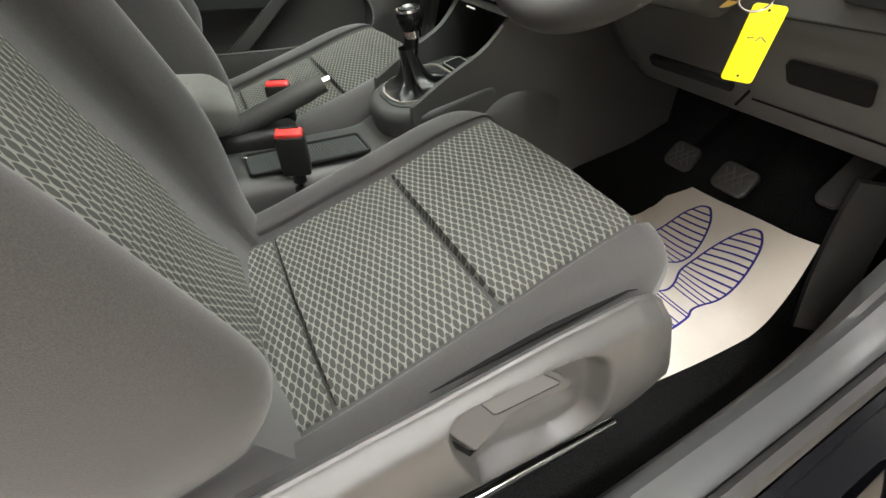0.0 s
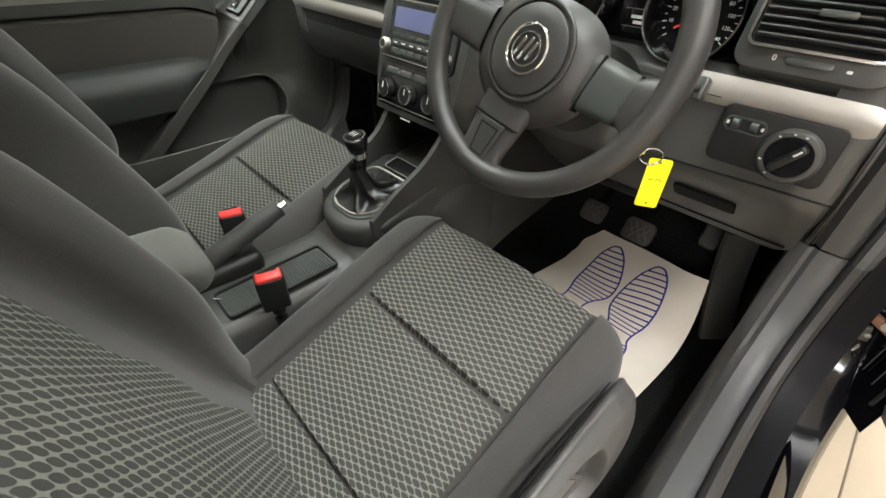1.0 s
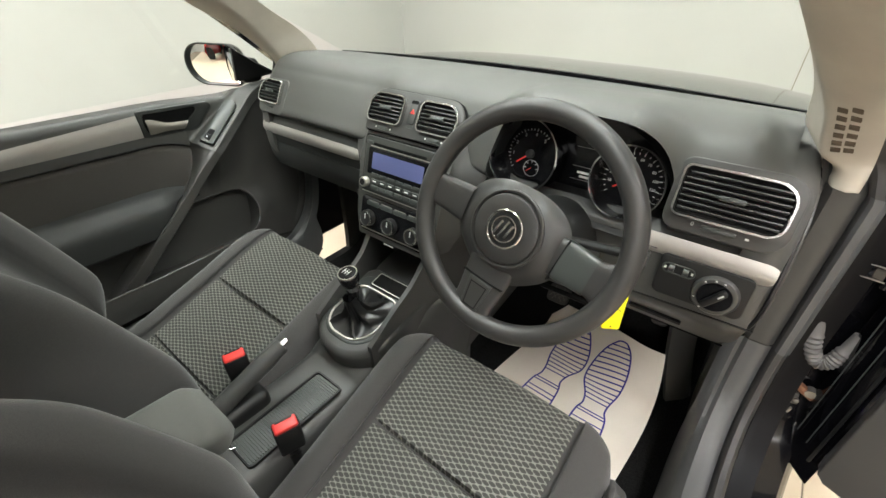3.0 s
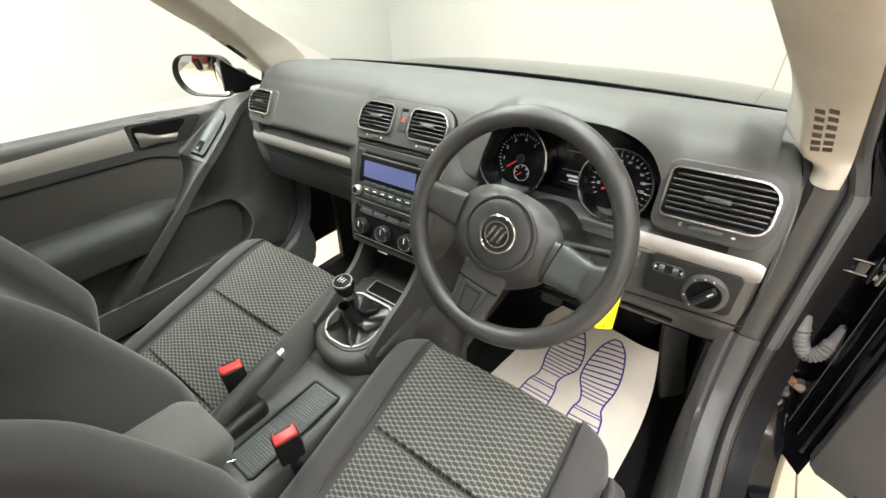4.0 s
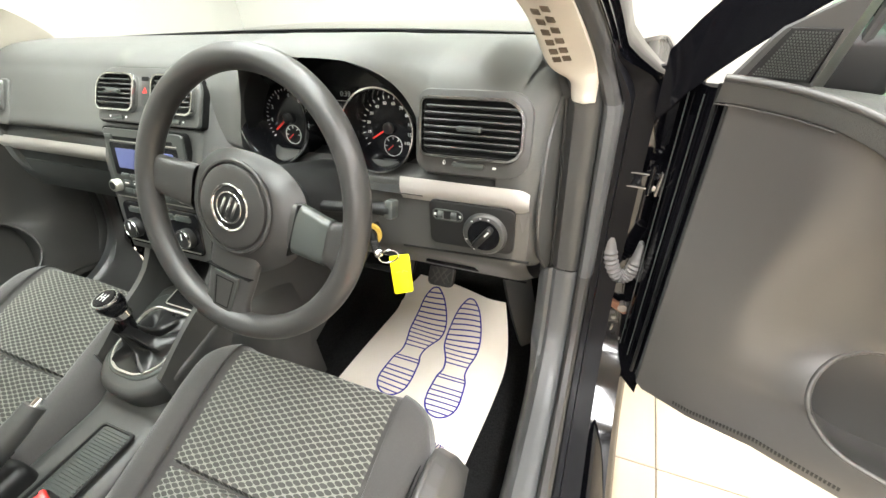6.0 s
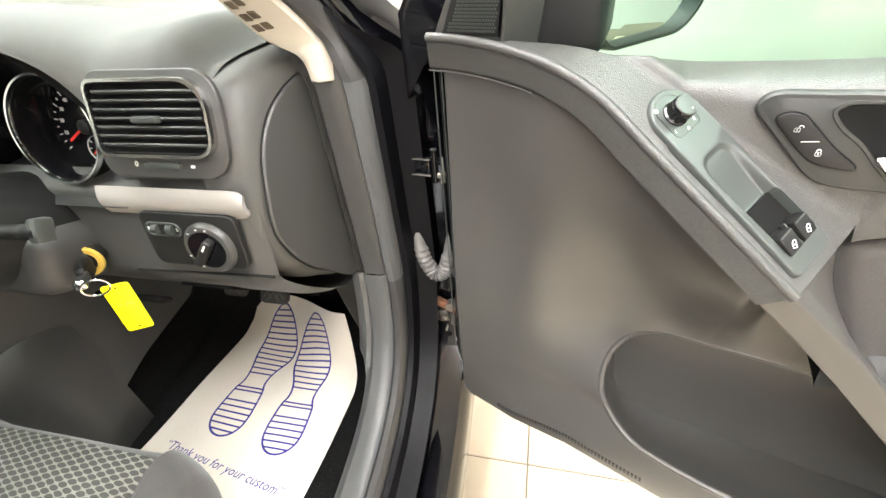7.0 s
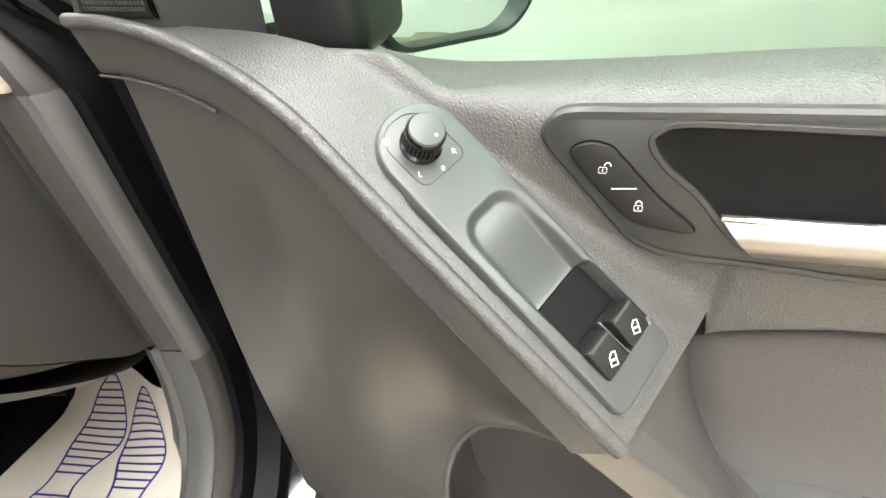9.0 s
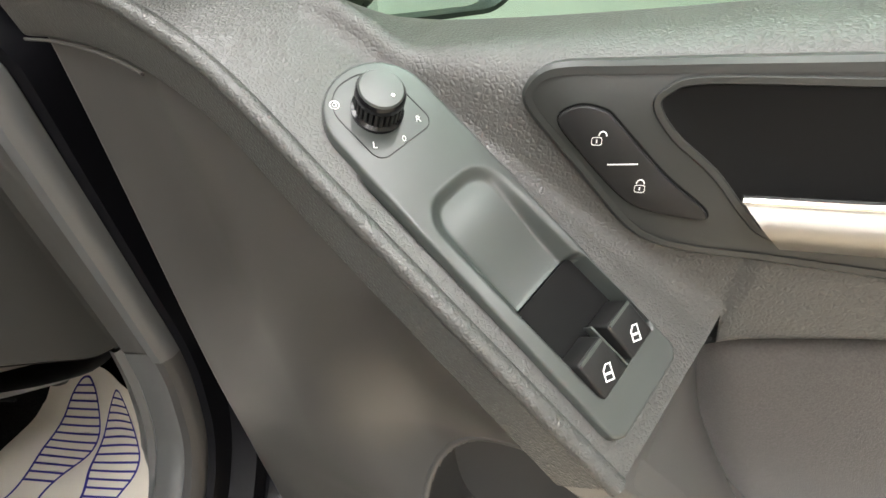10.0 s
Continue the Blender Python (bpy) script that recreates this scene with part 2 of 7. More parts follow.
def tube(points, radius, seg=12, closed=False, bm=None, flat=1.0, up=(0, 0, 1)):
    """A round bar along points; radius a number or one a point."""
    pts = [Vector(p) for p in points]
    n = len(pts)
    bm2 = bmesh.new()
    rings = []
    for i, p in enumerate(pts):
        a = pts[(i - 1) % n] if closed or i else pts[0]
        b = pts[(i + 1) % n] if closed or i < n - 1 else pts[-1]
        t = (b - a).normalized()
        side = t.cross(Vector(up))
        if side.length < 1e-4:
            side = t.cross(Vector((1, 0, 0)))
        side.normalize()
        top = side.cross(t)
        r = radius[i] if isinstance(radius, (list, tuple)) else radius
        rings.append([bm2.verts.new(p + r * (math.cos(2 * math.pi * k / seg) * side + flat * math.sin(2 * math.pi * k / seg) * top)) for k in range(seg)])
    for i in range(n if closed else n - 1):
        for k in range(seg):
            bm2.faces.new((rings[i][k], rings[i][(k + 1) % seg], rings[(i + 1) % n][(k + 1) % seg], rings[(i + 1) % n][k]))
    if not closed:
        bm2.faces.new(rings[0][::-1])
        bm2.faces.new(rings[-1])
    return merge(bm, bm2)


def rounded(w, h, r, seg=5, skew=0.0):
    """The outline of a rounded rectangle round the origin; r one radius or four (from top right, anticlockwise)."""
    rs = r if isinstance(r, (list, tuple)) else [r] * 4
    out = []
    for k, (sx, sy) in enumerate(((1, 1), (-1, 1), (-1, -1), (1, -1))):
        q = rs[k]
        cx, cy = sx * (w / 2 - q), sy * (h / 2 - q)
        for i in range(seg + 1):
            a = math.pi / 2 * (k + i / seg)
            y = cy + q * math.sin(a)
            out.append((cx + q * math.cos(a) + skew * y, y))
    return out


def circle(r, n=40, sy=1.0):
    return [(r * math.cos(2 * math.pi * k / n), sy * r * math.sin(2 * math.pi * k / n)) for k in range(n)]


def prism(outline, depth, m=ID, bevel=0.0, bm=None):
    """An outline in the pose's xy plane, from z = 0 up to depth, its top edge rounded by bevel."""
    bm2 = bmesh.new()
    steps = [(0.0, 0.0), (depth - bevel, 0.0)]
    if bevel:
        for k in (1, 2, 3):
            a = math.pi / 2 * k / 3
            steps.append((depth - bevel + bevel * math.sin(a), bevel * (1 - math.cos(a))))
    cx = sum(p[0] for p in outline) / len(outline)
    cy = sum(p[1] for p in outline) / len(outline)
    rings = []
    for z, inset in steps:
        ring = []
        for x, y in outline:
            d = math.hypot(x - cx, y - cy) or 1
            ring.append(bm2.verts.new((x - inset * (x - cx) / d, y - inset * (y - cy) / d, z)))
        rings.append(ring)
    n = len(outline)
    for a, b in zip(rings, rings[1:]):
        for k in range(n):
            bm2.faces.new((a[k], a[(k + 1) % n], b[(k + 1) % n], b[k]))
    bm2.faces.new(rings[0][::-1])
    bm2.faces.new(rings[-1])
    bm2.transform(m)
    return merge(bm, bm2)


def frame_ring(outer, inner, depth, m=ID, bulge=0.0, bm=None):
    """A closed moulding between two outlines with the same number of points."""
    bm2 = bmesh.new()
    n = len(outer)
    rows = []
    for (ox, oy), (ix, iy) in zip(outer, inner):
        mx, my = (ox + ix) / 2, (oy + iy) / 2
        rows.append([bm2.verts.new(v) for v in ((ox, oy, 0), (ox, oy, depth * 0.6), (ox * 0.7 + mx * 0.3, oy * 0.7 + my * 0.3, depth), (ix * 0.7 + mx * 0.3, iy * 0.7 + my * 0.3, depth), (ix, iy, depth * 0.6), (ix, iy, 0))])
    for k in range(n):
        a, b = rows[k], rows[(k + 1) % n]
        for i in range(6):
            bm2.faces.new((a[i], b[i], b[(i + 1) % 6], a[(i + 1) % 6]))
    bm2.transform(m)
    return merge(bm, bm2)


def lathe(profile, m=ID, n=40, bm=None):
    """Turned about the pose's z axis from (radius, height) pairs."""
    bm2 = bmesh.new()
    rings = [[bm2.verts.new((r * math.cos(2 * math.pi * k / n), r * math.sin(2 * math.pi * k / n), z)) for k in range(n)] for r, z in profile]
    for a, b in zip(rings, rings[1:]):
        for k in range(n):
            bm2.faces.new((a[k], a[(k + 1) % n], b[(k + 1) % n], b[k]))
    bm2.faces.new(rings[0][::-1])
    bm2.faces.new(rings[-1])
    bm2.transform(m)
    return merge(bm, bm2)


def writing(name, text, size, m, mat, parent, depth=0.0003, align="CENTER", slant=0.0):
    """Raised lettering in the pose's xy plane."""
    cu = bpy.data.curves.new(name, "FONT")
    cu.body, cu.size, cu.extrude, cu.align_x, cu.align_y, cu.shear = text, size, depth, align, "CENTER", slant
    cu.resolution_u = 2
    ob = bpy.data.objects.new(name, cu)
    me = bpy.data.meshes.new_from_object(ob)
    bpy.data.objects.remove(ob)
    bpy.data.curves.remove(cu)
    bm = bmesh.new()
    bm.from_mesh(me)
    bpy.data.meshes.remove(me)
    bm.transform(m)
    return part(name, bm, mat, parent, "", False)


def steps(table, u):
    """Straight-line table lookup."""
    if u <= table[0][0]:
        return table[0][1]
    for (a, b), (c, d) in zip(table, table[1:]):
        if u <= c:
            return b + (d - b) * (u - a) / (c - a)
    return table[-1][1]


def soft(table, u, h=0.02):
    """The same, rounded over a width h."""
    return sum(steps(table, u + h * k / 3) for k in range(-3, 4)) / 7


def smooth01(v):
    v = max(0.0, min(1.0, v))
    return v * v * (3 - 2 * v)


# ---- the room ----
X0, X1, Y0, Y1, H = -3.2, 5.2, -11.0, 3.6, 3.3


def slab(x0, x1, y0, y1, z0, z1):
    return box((x1 - x0, y1 - y0, z1 - z0), pose((x0 + x1) / 2, (y0 + y1) / 2, (z0 + z1) / 2))


floor = setting("floor", slab(X0, X1, Y0, Y1, -0.12, -0.004), GROUT, "cream ceramic tiled showroom floor with thin dark joints", "floor")
setting("wall_west", slab(X0 - 0.15, X0, Y0 - 0.15, Y1 + 0.15, -0.12, H), WALL, "plain off-white painted showroom wall", "wall")
setting("wall_east", slab(X1, X1 + 0.15, Y0 - 0.15, Y1 + 0.15, -0.12, H), WALL, "plain off-white painted showroom wall", "wall")
setting("wall_north", slab(X0, X1, Y1, Y1 + 0.15, -0.12, H), WALL, "off-white painted wall with a panel joint", "wall")
setting("wall_south", slab(X0, X1, Y0 - 0.15, Y0, -0.12, H), WALL, "plain off-white painted showroom wall", "wall")
setting("ceiling", slab(X0 - 0.15, X1 + 0.15, Y0 - 0.15, Y1 + 0.15, H, H + 0.12), CEILING, "plain white showroom ceiling", "ceiling")
setting("trim", box((0.006, 0.004, H), pose(0.62, Y1 - 0.002, H / 2)), GROUT, "thin dark joint between two wall panels", "trim")


def ceiling_light(x, y):
    t = thing("ceiling_light", (x, y, H), "long white ceiling light panel with a glowing diffuser", "lamp", "ceiling lights")
    bm = prism(rounded(0.36, 1.56, 0.02), 0.05, pose(x, y, H - 0.05))
    part("frame", bm, CEILING, t, smooth=False)
    part("diffuser", prism(rounded(0.32, 1.52, 0.02), 0.008, pose(x, y, H - 0.06)), LAMP, t, "glowing white diffuser", False)
    return t


# unseen ceiling lights; their layout is made up to light the cabin
first_light = ceiling_light(-1.3, -9.5)
# extra light placed where the door's switch plate reflects it
copy_thing(first_light, Matrix.Translation((3.1, -0.2, H)))
for lx in (-1.3, 0.4, 1.7, 3.0):
    for ly in (-9.5, -7.0, -4.9, -2.9, -1.1, 0.7, 2.4):
        if (lx, ly) != (-1.3, -9.5) and (ly < 2 or lx < 0) and (lx < 1 or ly != -2.9) and (lx < 3 or ly in (-7.0, -4.9)):
            copy_thing(first_light, Matrix.Translation((lx, ly, H)))

# ---- the car's shell ----
car = thing("car", (0, -0.9, 0), "black three-door hatchback with its driver's door wide open", "car")

# floor pan with carpet, rising to the toe board in front
def carpet_at(u, v):
    x = -0.66 + 1.32 * u
    y = -1.5 + 2.3 * v
    z = 0.205 + 0.42 * smooth01((y - 0.42) / 0.36) ** 1.2
    z += 0.20 * smooth01(1 - abs(x) / 0.11) * smooth01((0.75 - y) / 0.1)
    return Vector((x, y, z))


part("carpet", sheet(carpet_at, 60, 60, 0.02, (0, 0, -1)), CARPET, car, "black carpet on the floor pan")

# the sill and the lower windscreen pillar, one moulding on a bent path
SILL_PATH = ((-0.95, 0.352), (-0.5, 0.348), (-0.1, 0.345), (0.12, 0.352), (0.235, 0.385), (0.30, 0.45), (0.328, 0.53), (0.338, 0.60))
PILLAR_PATH = ((0.338, 0.603), (0.336, 0.70), (0.332, 0.82), (0.328, 0.925), (0.312, 1.0), (0.140, 1.125), (-0.155, 1.285), (-0.42, 1.388), (-0.8, 1.43), (-1.2, 1.42))


def lean(z):
    """How far the body side leans in above the belt."""
    return 0.0 if z < 0.92 else 0.36 * (z - 0.92)


def along(path, section, side, n):
    """Sweeps a section of (x, outward) pairs along a path of (y, z) points."""
    at = curve_at([(0, y, z) for y, z in path])

    def fn(u, v):
        p, q = at(u), at(min(1, u + 0.01)) - at(max(0, u - 0.01))
        q.normalize()
        nrm = Vector((0, -q.z, q.y))
        k = v * (len(section) - 1)
        i = min(int(k), len(section) - 2)
        x = section[i][0] + (section[i + 1][0] - section[i][0]) * (k - i)
        o = section[i][1] + (section[i + 1][1] - section[i][1]) * (k - i)
        if x < 0.668 and o < 0:
            o *= 1 - 0.9 * smooth01((p.z - 0.37) / 0.08)
        if x > 0.744:
            x -= (x - 0.744) * 0.88 * smooth01((p.z - 0.93) / 0.05)
        if o < -0.02:
            o *= 1 - 0.6 * smooth01((p.z - 0.93) / 0.06)
        return Vector((side * (x - lean(p.z)), p.y, p.z)) + nrm * o

    return surface(fn, n, (len(section) - 1) * 2 + 1)


for side in (1, -1):
    part("sill_trim", along(SILL_PATH, ((0.645, -0.13), (0.655, -0.05), (0.664, -0.012), (0.678, 0.0), (0.706, 0.0), (0.716, -0.006), (0.718, -0.03)), side, 60), SILL, car, "scuffed grey plastic sill trim")
    part("lower_pillar_trim", along(PILLAR_PATH[:4], ((0.664, -0.06), (0.668, -0.012), (0.678, 0.0), (0.706, 0.0), (0.716, -0.006), (0.718, -0.03)), side, 30), PLASTIC, car)
    part("pillar_weatherstrip", along(PILLAR_PATH[2:], ((0.664, -0.03), (0.680, -0.012), (0.694, 0.0), (0.706, 0.0), (0.716, -0.006), (0.718, -0.03)), side, 60), PLASTIC, car, "grey flocked weatherstrip beside the pillar trim")
    whole = SILL_PATH[:-1] + PILLAR_PATH
    part("door_seal", along(whole, ((0.716, -0.03), (0.718, 0.004), (0.724, 0.012), (0.734, 0.012), (0.741, 0.003), (0.742, -0.03)), side, 110), SEAL, car, "black rubber door seal")
    part("door_frame", along(whole, ((0.742, -0.035), (0.744, -0.012), (0.752, -0.012), (0.755, -0.045), (0.785, -0.05), (0.79, -0.08), (0.835, -0.085), (0.85, -0.11), (0.853, -0.19)), side, 110), PAINT, car, "glossy black painted door frame")

# upper windscreen pillar trims with their pale slotted grilles
rear_edge = curve_at([(0.690, 0.318, 0.918), (0.689, 0.310, 0.950), (0.683, 0.290, 0.985), (0.660, 0.198, 1.064), (0.637, 0.092, 1.128), (0.606, -0.03, 1.205), (0.574, -0.25, 1.305), (0.556, -0.45, 1.385)])
corner_edge = curve_at([(0.673, 0.328, 0.920), (0.668, 0.320, 0.952), (0.640, 0.298, 0.978), (0.618, 0.236, 1.050), (0.582, 0.153, 1.118), (0.534, 0.01, 1.21), (0.480, -0.20, 1.31), (0.440, -0.40, 1.385)])
inner_edge = curve_at([(0.655, 0.42, 0.930), (0.648, 0.42, 0.955), (0.616, 0.42, 0.985), (0.603, 0.36, 1.050), (0.576, 0.250, 1.118), (0.527, 0.10, 1.21), (0.468, -0.10, 1.31), (0.428, -0.30, 1.385)])


def corner_round(a, b, c, r, n):
    """n points from a to c by way of b, the corner rounded."""
    r = min(r, (a - b).length * 0.6, (c - b).length * 0.6)
    s, e = b + (a - b).normalized() * r, b + (c - b).normalized() * r
    mid = [s * (1 - t) ** 2 + b * 2 * t * (1 - t) + e * t * t for t in [k / (n - 3) for k in range(n - 2)]]
    return [a] + mid + [c]


for side in (1, -1):
    flip = Matrix.Diagonal((side, 1, 1, 1))

    def pillar_fn(u, v):
        p = corner_round(rear_edge(u), corner_edge(u), inner_edge(u), 0.012, 16)
        p = [rear_edge(u) + Vector((0.018, 0.050, 0.010)), rear_edge(u) + Vector((0.015, 0.008, 0.0))] + p
        q = p[round(v * 17)]
        return flip @ Vector((q.x, q.y, max(q.z, 0.924)))

    pt = part("pillar_trim", surface(pillar_fn, 70, 18), PILLAR, car, "pale beige-grey windscreen pillar trim", True, 60)
    if side == 1:
        for r in range(6):
            for c in range(2):
                t = 0.308 + 0.0235 * r
                a, b = rear_edge(t), corner_edge(t)
                run = corner_edge(t + 0.02).lerp(rear_edge(t + 0.02), 0.5) - corner_edge(t - 0.02).lerp(rear_edge(t - 0.02), 0.5)
                nrm = (a - b).cross(run).normalized()
                nrm = nrm if nrm.y < 0 else -nrm
                o = b.lerp(a, 0.36 + 0.29 * c)
                across = run.cross(nrm)
                across = across if across.dot(a - b) > 0 else -across
                # solid brown box on the uncut trim, coloured like a shaded slot
                part("vent_slot", box((0.0105, 0.0100, 0.006), frame_of(o, across, nrm) @ pose(0, 0, -0.0018), 0.0006), VENT_BROWN, pt)

# roof, glass and outer panels
def roof_fn(u, v):
    x = -0.60 + 1.2 * u
    y = -0.30 - 1.75 * v
    return Vector((x, y, 1.44 - 0.10 * (x / 0.6) ** 4 - 0.05 * ((v - 0.25) / 0.75) ** 2 * (1 if v > 0.25 else 0.3) - 0.02 * (1 - v)))


part("roof", sheet(roof_fn, 30, 24, 0.03, (0, 0, -1)), PAINT, car, "glossy black roof")
part("headliner", sheet(lambda u, v: roof_fn(u * 0.96 + 0.02, v * 0.98 + 0.01) - Vector((0, 0, 0.045)), 20, 16, 0.008, (0, 0, 1)), PILLAR, car, "pale grey fabric headliner")


def screen_fn(u, v):
    x = (-1 + 2 * u) * (0.70 - 0.13 * v)
    bow = 0.10 * (1 - (2 * u - 1) ** 2)
    y = 0.60 - 0.93 * v + bow * (1 - 0.6 * v)
    return Vector((x, y, 0.955 + 0.455 * v + 0.015 * math.sin(math.pi * v)))


glass = part("windscreen", sheet(screen_fn, 24, 14, 0.004), GLASS, car, "clear windscreen")
for u0, u1, v0, v1 in ((0.0, 1.0, -0.006, 0.012),):
    part("windscreen_border", sheet(lambda u, v: screen_fn(u0 + (u1 - u0) * u, v0 + (v1 - v0) * v) + Vector((0, -0.006, 0.002)), 24, 3, 0.002), DARK, car, "black band along the foot of the windscreen")


def bonnet_fn(u, v):
    x = (-1 + 2 * u) * (0.72 - 0.08 * v * v)
    return Vector((x, 0.74 + 0.92 * v - 0.10 * (2 * u - 1) ** 2 * v, 0.945 - 0.05 * v - 0.16 * v ** 3 - 0.03 * (2 * u - 1) ** 4))


part("bonnet", sheet(bonnet_fn, 24, 20, 0.02, (0, 0, -1)), PAINT, car, "glossy black bonnet")


def side_fn(side):
    def fn(u, v):
        y = 0.40 + 1.28 * u
        z = 0.24 + 0.69 * v
        x = 0.855 - 0.035 * (2 * v - 1.1) ** 2 - 0.12 * smooth01((u - 0.55) / 0.45) ** 2
        d = math.hypot(y - 1.15, z - 0.30)
        if d < 0.36:
            z = 0.30 + (z - 0.30) * 0.36 / max(d, 0.05) if z > 0.30 else z
            y = 1.15 + (y - 1.15) * 0.36 / max(d, 0.05)
        top = 0.92 - 0.05 * u - 0.16 * u ** 3
        z = min(z, top)
        return Vector((side * x, y, z))
    return fn


def rear_fn(side):
    def fn(u, v):
        y = -1.02 - 1.35 * u
        z = 0.24 + 0.70 * v
        x = 0.855 - 0.035 * (2 * v - 1.1) ** 2 - 0.10 * smooth01((u - 0.6) / 0.4) ** 2
        d = math.hypot(y + 1.35, z - 0.30)
        if d < 0.36:
            z = 0.30 + (z - 0.30) * 0.36 / max(d, 0.05) if z > 0.30 else z
            y = -1.35 + (y + 1.35) * 0.36 / max(d, 0.05)
        return Vector((side * x, y, z))
    return fn


for side in (1, -1):
    part("front_wing", sheet(side_fn(side), 40, 24, 0.012, (-side, 0, 0)), PAINT, car, "glossy black front wing")
    part("rear_quarter", sheet(rear_fn(side), 40, 24, 0.012, (-side, 0, 0)), PAINT, car, "glossy black rear quarter panel")
    part("centre_pillar", sheet(lambda u, v: Vector((side * (0.835 - lean(0.3 + 1.09 * v) * 0.72), -1.0 - 0.14 * u - 0.05 * v, 0.25 + 1.13 * v)), 6, 20, 0.05, (-side, 0, 0)), PAINT, car)
    part("rear_pillar", sheet(lambda u, v: Vector((side * (0.82 - lean(0.93 + 0.44 * v) * 0.72), -1.85 - 0.40 * u + 0.10 * v * (1 - 2 * u), 0.93 + 0.44 * v)), 8, 14, 0.05, (-side, 0, 0)), PAINT, car)
    part("rear_side_glass", sheet(lambda u, v: Vector((side * (0.815 - lean(0.93 + 0.42 * v) * 0.72), -1.15 - 0.70 * u + 0.06 * v, 0.93 + 0.42 * v)), 6, 6, 0.004), GLASS, car)
    part("rear_inner_panel", sheet(lambda u, v: Vector((side * (0.72 - 0.05 * v), -0.98 - 1.0 * u, 0.22 + 0.72 * v)), 4, 4, 0.03, (side, 0, 0)), PLASTIC, car)
    for wy in (1.15, -1.35):
        m = pose(side * 0.755, wy, 0.30, 0, 90 * side, 0)
        w = part("wheel", lathe([(0.20, -0.09), (0.285, -0.095), (0.30, -0.07), (0.30, 0.07), (0.285, 0.095), (0.21, 0.09)], m, 40), TYRE, car, "black tyre on a silver rim")
        part("rim", lathe([(0.19, 0.0), (0.205, 0.085), (0.19, 0.092), (0.16, 0.06), (0.05, 0.075), (0.03, 0.085)], m, 20), SATIN, w)

part("tailgate_glass", sheet(lambda u, v: Vector(((-1 + 2 * u) * (0.66 - 0.1 * v), -2.30 + 0.28 * v, 0.95 + 0.41 * v)), 8, 6, 0.004), GLASS, car)
part("tailgate", sheet(lambda u, v: Vector(((-1 + 2 * u) * 0.70, -2.36 + 0.06 * v ** 2 - 0.06 * (2 * u - 1) ** 4 * -1, 0.42 + 0.53 * v)), 16, 10, 0.04, (0, 1, 0)), PAINT, car, "glossy black tailgate")
for yb, s in ((1.70, 1), (-2.40, -1)):
    part("bumper", sheet(lambda u, v: Vector(((-1 + 2 * u) * 0.80, yb - s * 0.16 * (2 * u - 1) ** 4 + s * 0.03 * math.sin(math.pi * v), 0.20 + 0.42 * v)), 24, 10, 0.03, (0, -s, 0)), PAINT, car, "black bumper")
part("underbody", sheet(lambda u, v: Vector((-0.74 + 1.48 * u, -2.30 + 3.95 * v, 0.17)), 3, 3, 0.015, (0, 0, -1)), DARK, car)
part("bulkhead", sheet(lambda u, v: Vector((-0.72 + 1.44 * u, 0.74 + 0.01 * v, 0.22 + 0.70 * v)), 3, 3, 0.02, (0, 1, 0)), CARPET, car)
part("scuttle", sheet(lambda u, v: Vector((-0.72 + 1.44 * u, 0.60 + 0.16 * v, 0.935 - 0.01 * v)), 3, 3, 0.02, (0, 0, -1)), DARK, car)
part("outer_sill", sheet(lambda u, v: Vector((0.80 + 0.045 * math.sin(math.pi * v), -1.1 + 1.5 * u, 0.17 + 0.13 * v)), 8, 8, 0.012, (-1, 0, 0)), PAINT, car)
part("outer_sill", sheet(lambda u, v: Vector((-0.80 - 0.045 * math.sin(math.pi * v), -1.1 + 1.5 * u, 0.17 + 0.13 * v)), 8, 8, 0.012, (1, 0, 0)), PAINT, car)
# kick panel beside the footwell
part("kick_panel", sheet(lambda u, v: Vector((0.655 - 0.012 * math.sin(math.pi * v), 0.44 + 0.26 * u, 0.22 + 0.44 * v)), 6, 8, 0.02, (1, 0, 0)), PLASTIC, car, "dark grey side kick panel")
part("kick_panel", sheet(lambda u, v: Vector((-0.655 + 0.012 * math.sin(math.pi * v), 0.44 + 0.26 * u, 0.22 + 0.44 * v)), 6, 8, 0.02, (-1, 0, 0)), PLASTIC, car)
part("kick_panel", sheet(lambda u, v: Vector((0.552 + 0.050 * u + 0.050 * (1 - v) ** 1.5, 0.425 + 0.05 * u + 0.02 * (1 - v), 0.225 + 0.29 * v)), 6, 14, 0.012, (0, 1, 0)), PLASTIC, car, "dark grey upright footwell moulding")
# hinge pillar fittings in the open door gap
HOSE = smudge(material("pale_rubber_hose", (0.13, 0.125, 0.12), 0.6), 0.5, 0.7)
part("hinge_pillar", sheet(lambda u, v: Vector((0.765 + 0.075 * u, 0.405 + 0.03 * math.sin(math.pi * u), 0.30 + 0.65 * v)), 6, 8, 0.01, (0, 1, 0)), SHADED_PAINT, car)
# added strip that hides the frame's reflections, dark as the shaded gap
part("frame_shade", along(SILL_PATH[2:-1] + PILLAR_PATH[:5], ((0.7435, -0.007), (0.7535, -0.008), (0.7565, -0.041), (0.790, -0.046)), 1, 60), SHADED_PAINT, car, "black strip added over the door frame in place of shade")
# paler skin over the black seal, its lit look put into the colour
part("lit_seal_lip", along(PILLAR_PATH[:4], ((0.7195, 0.0075), (0.724, 0.0145), (0.734, 0.0145), (0.7425, 0.005), (0.7445, -0.006)), 1, 30), SILL, car, "pale lip laid over the door seal for its lit tone")
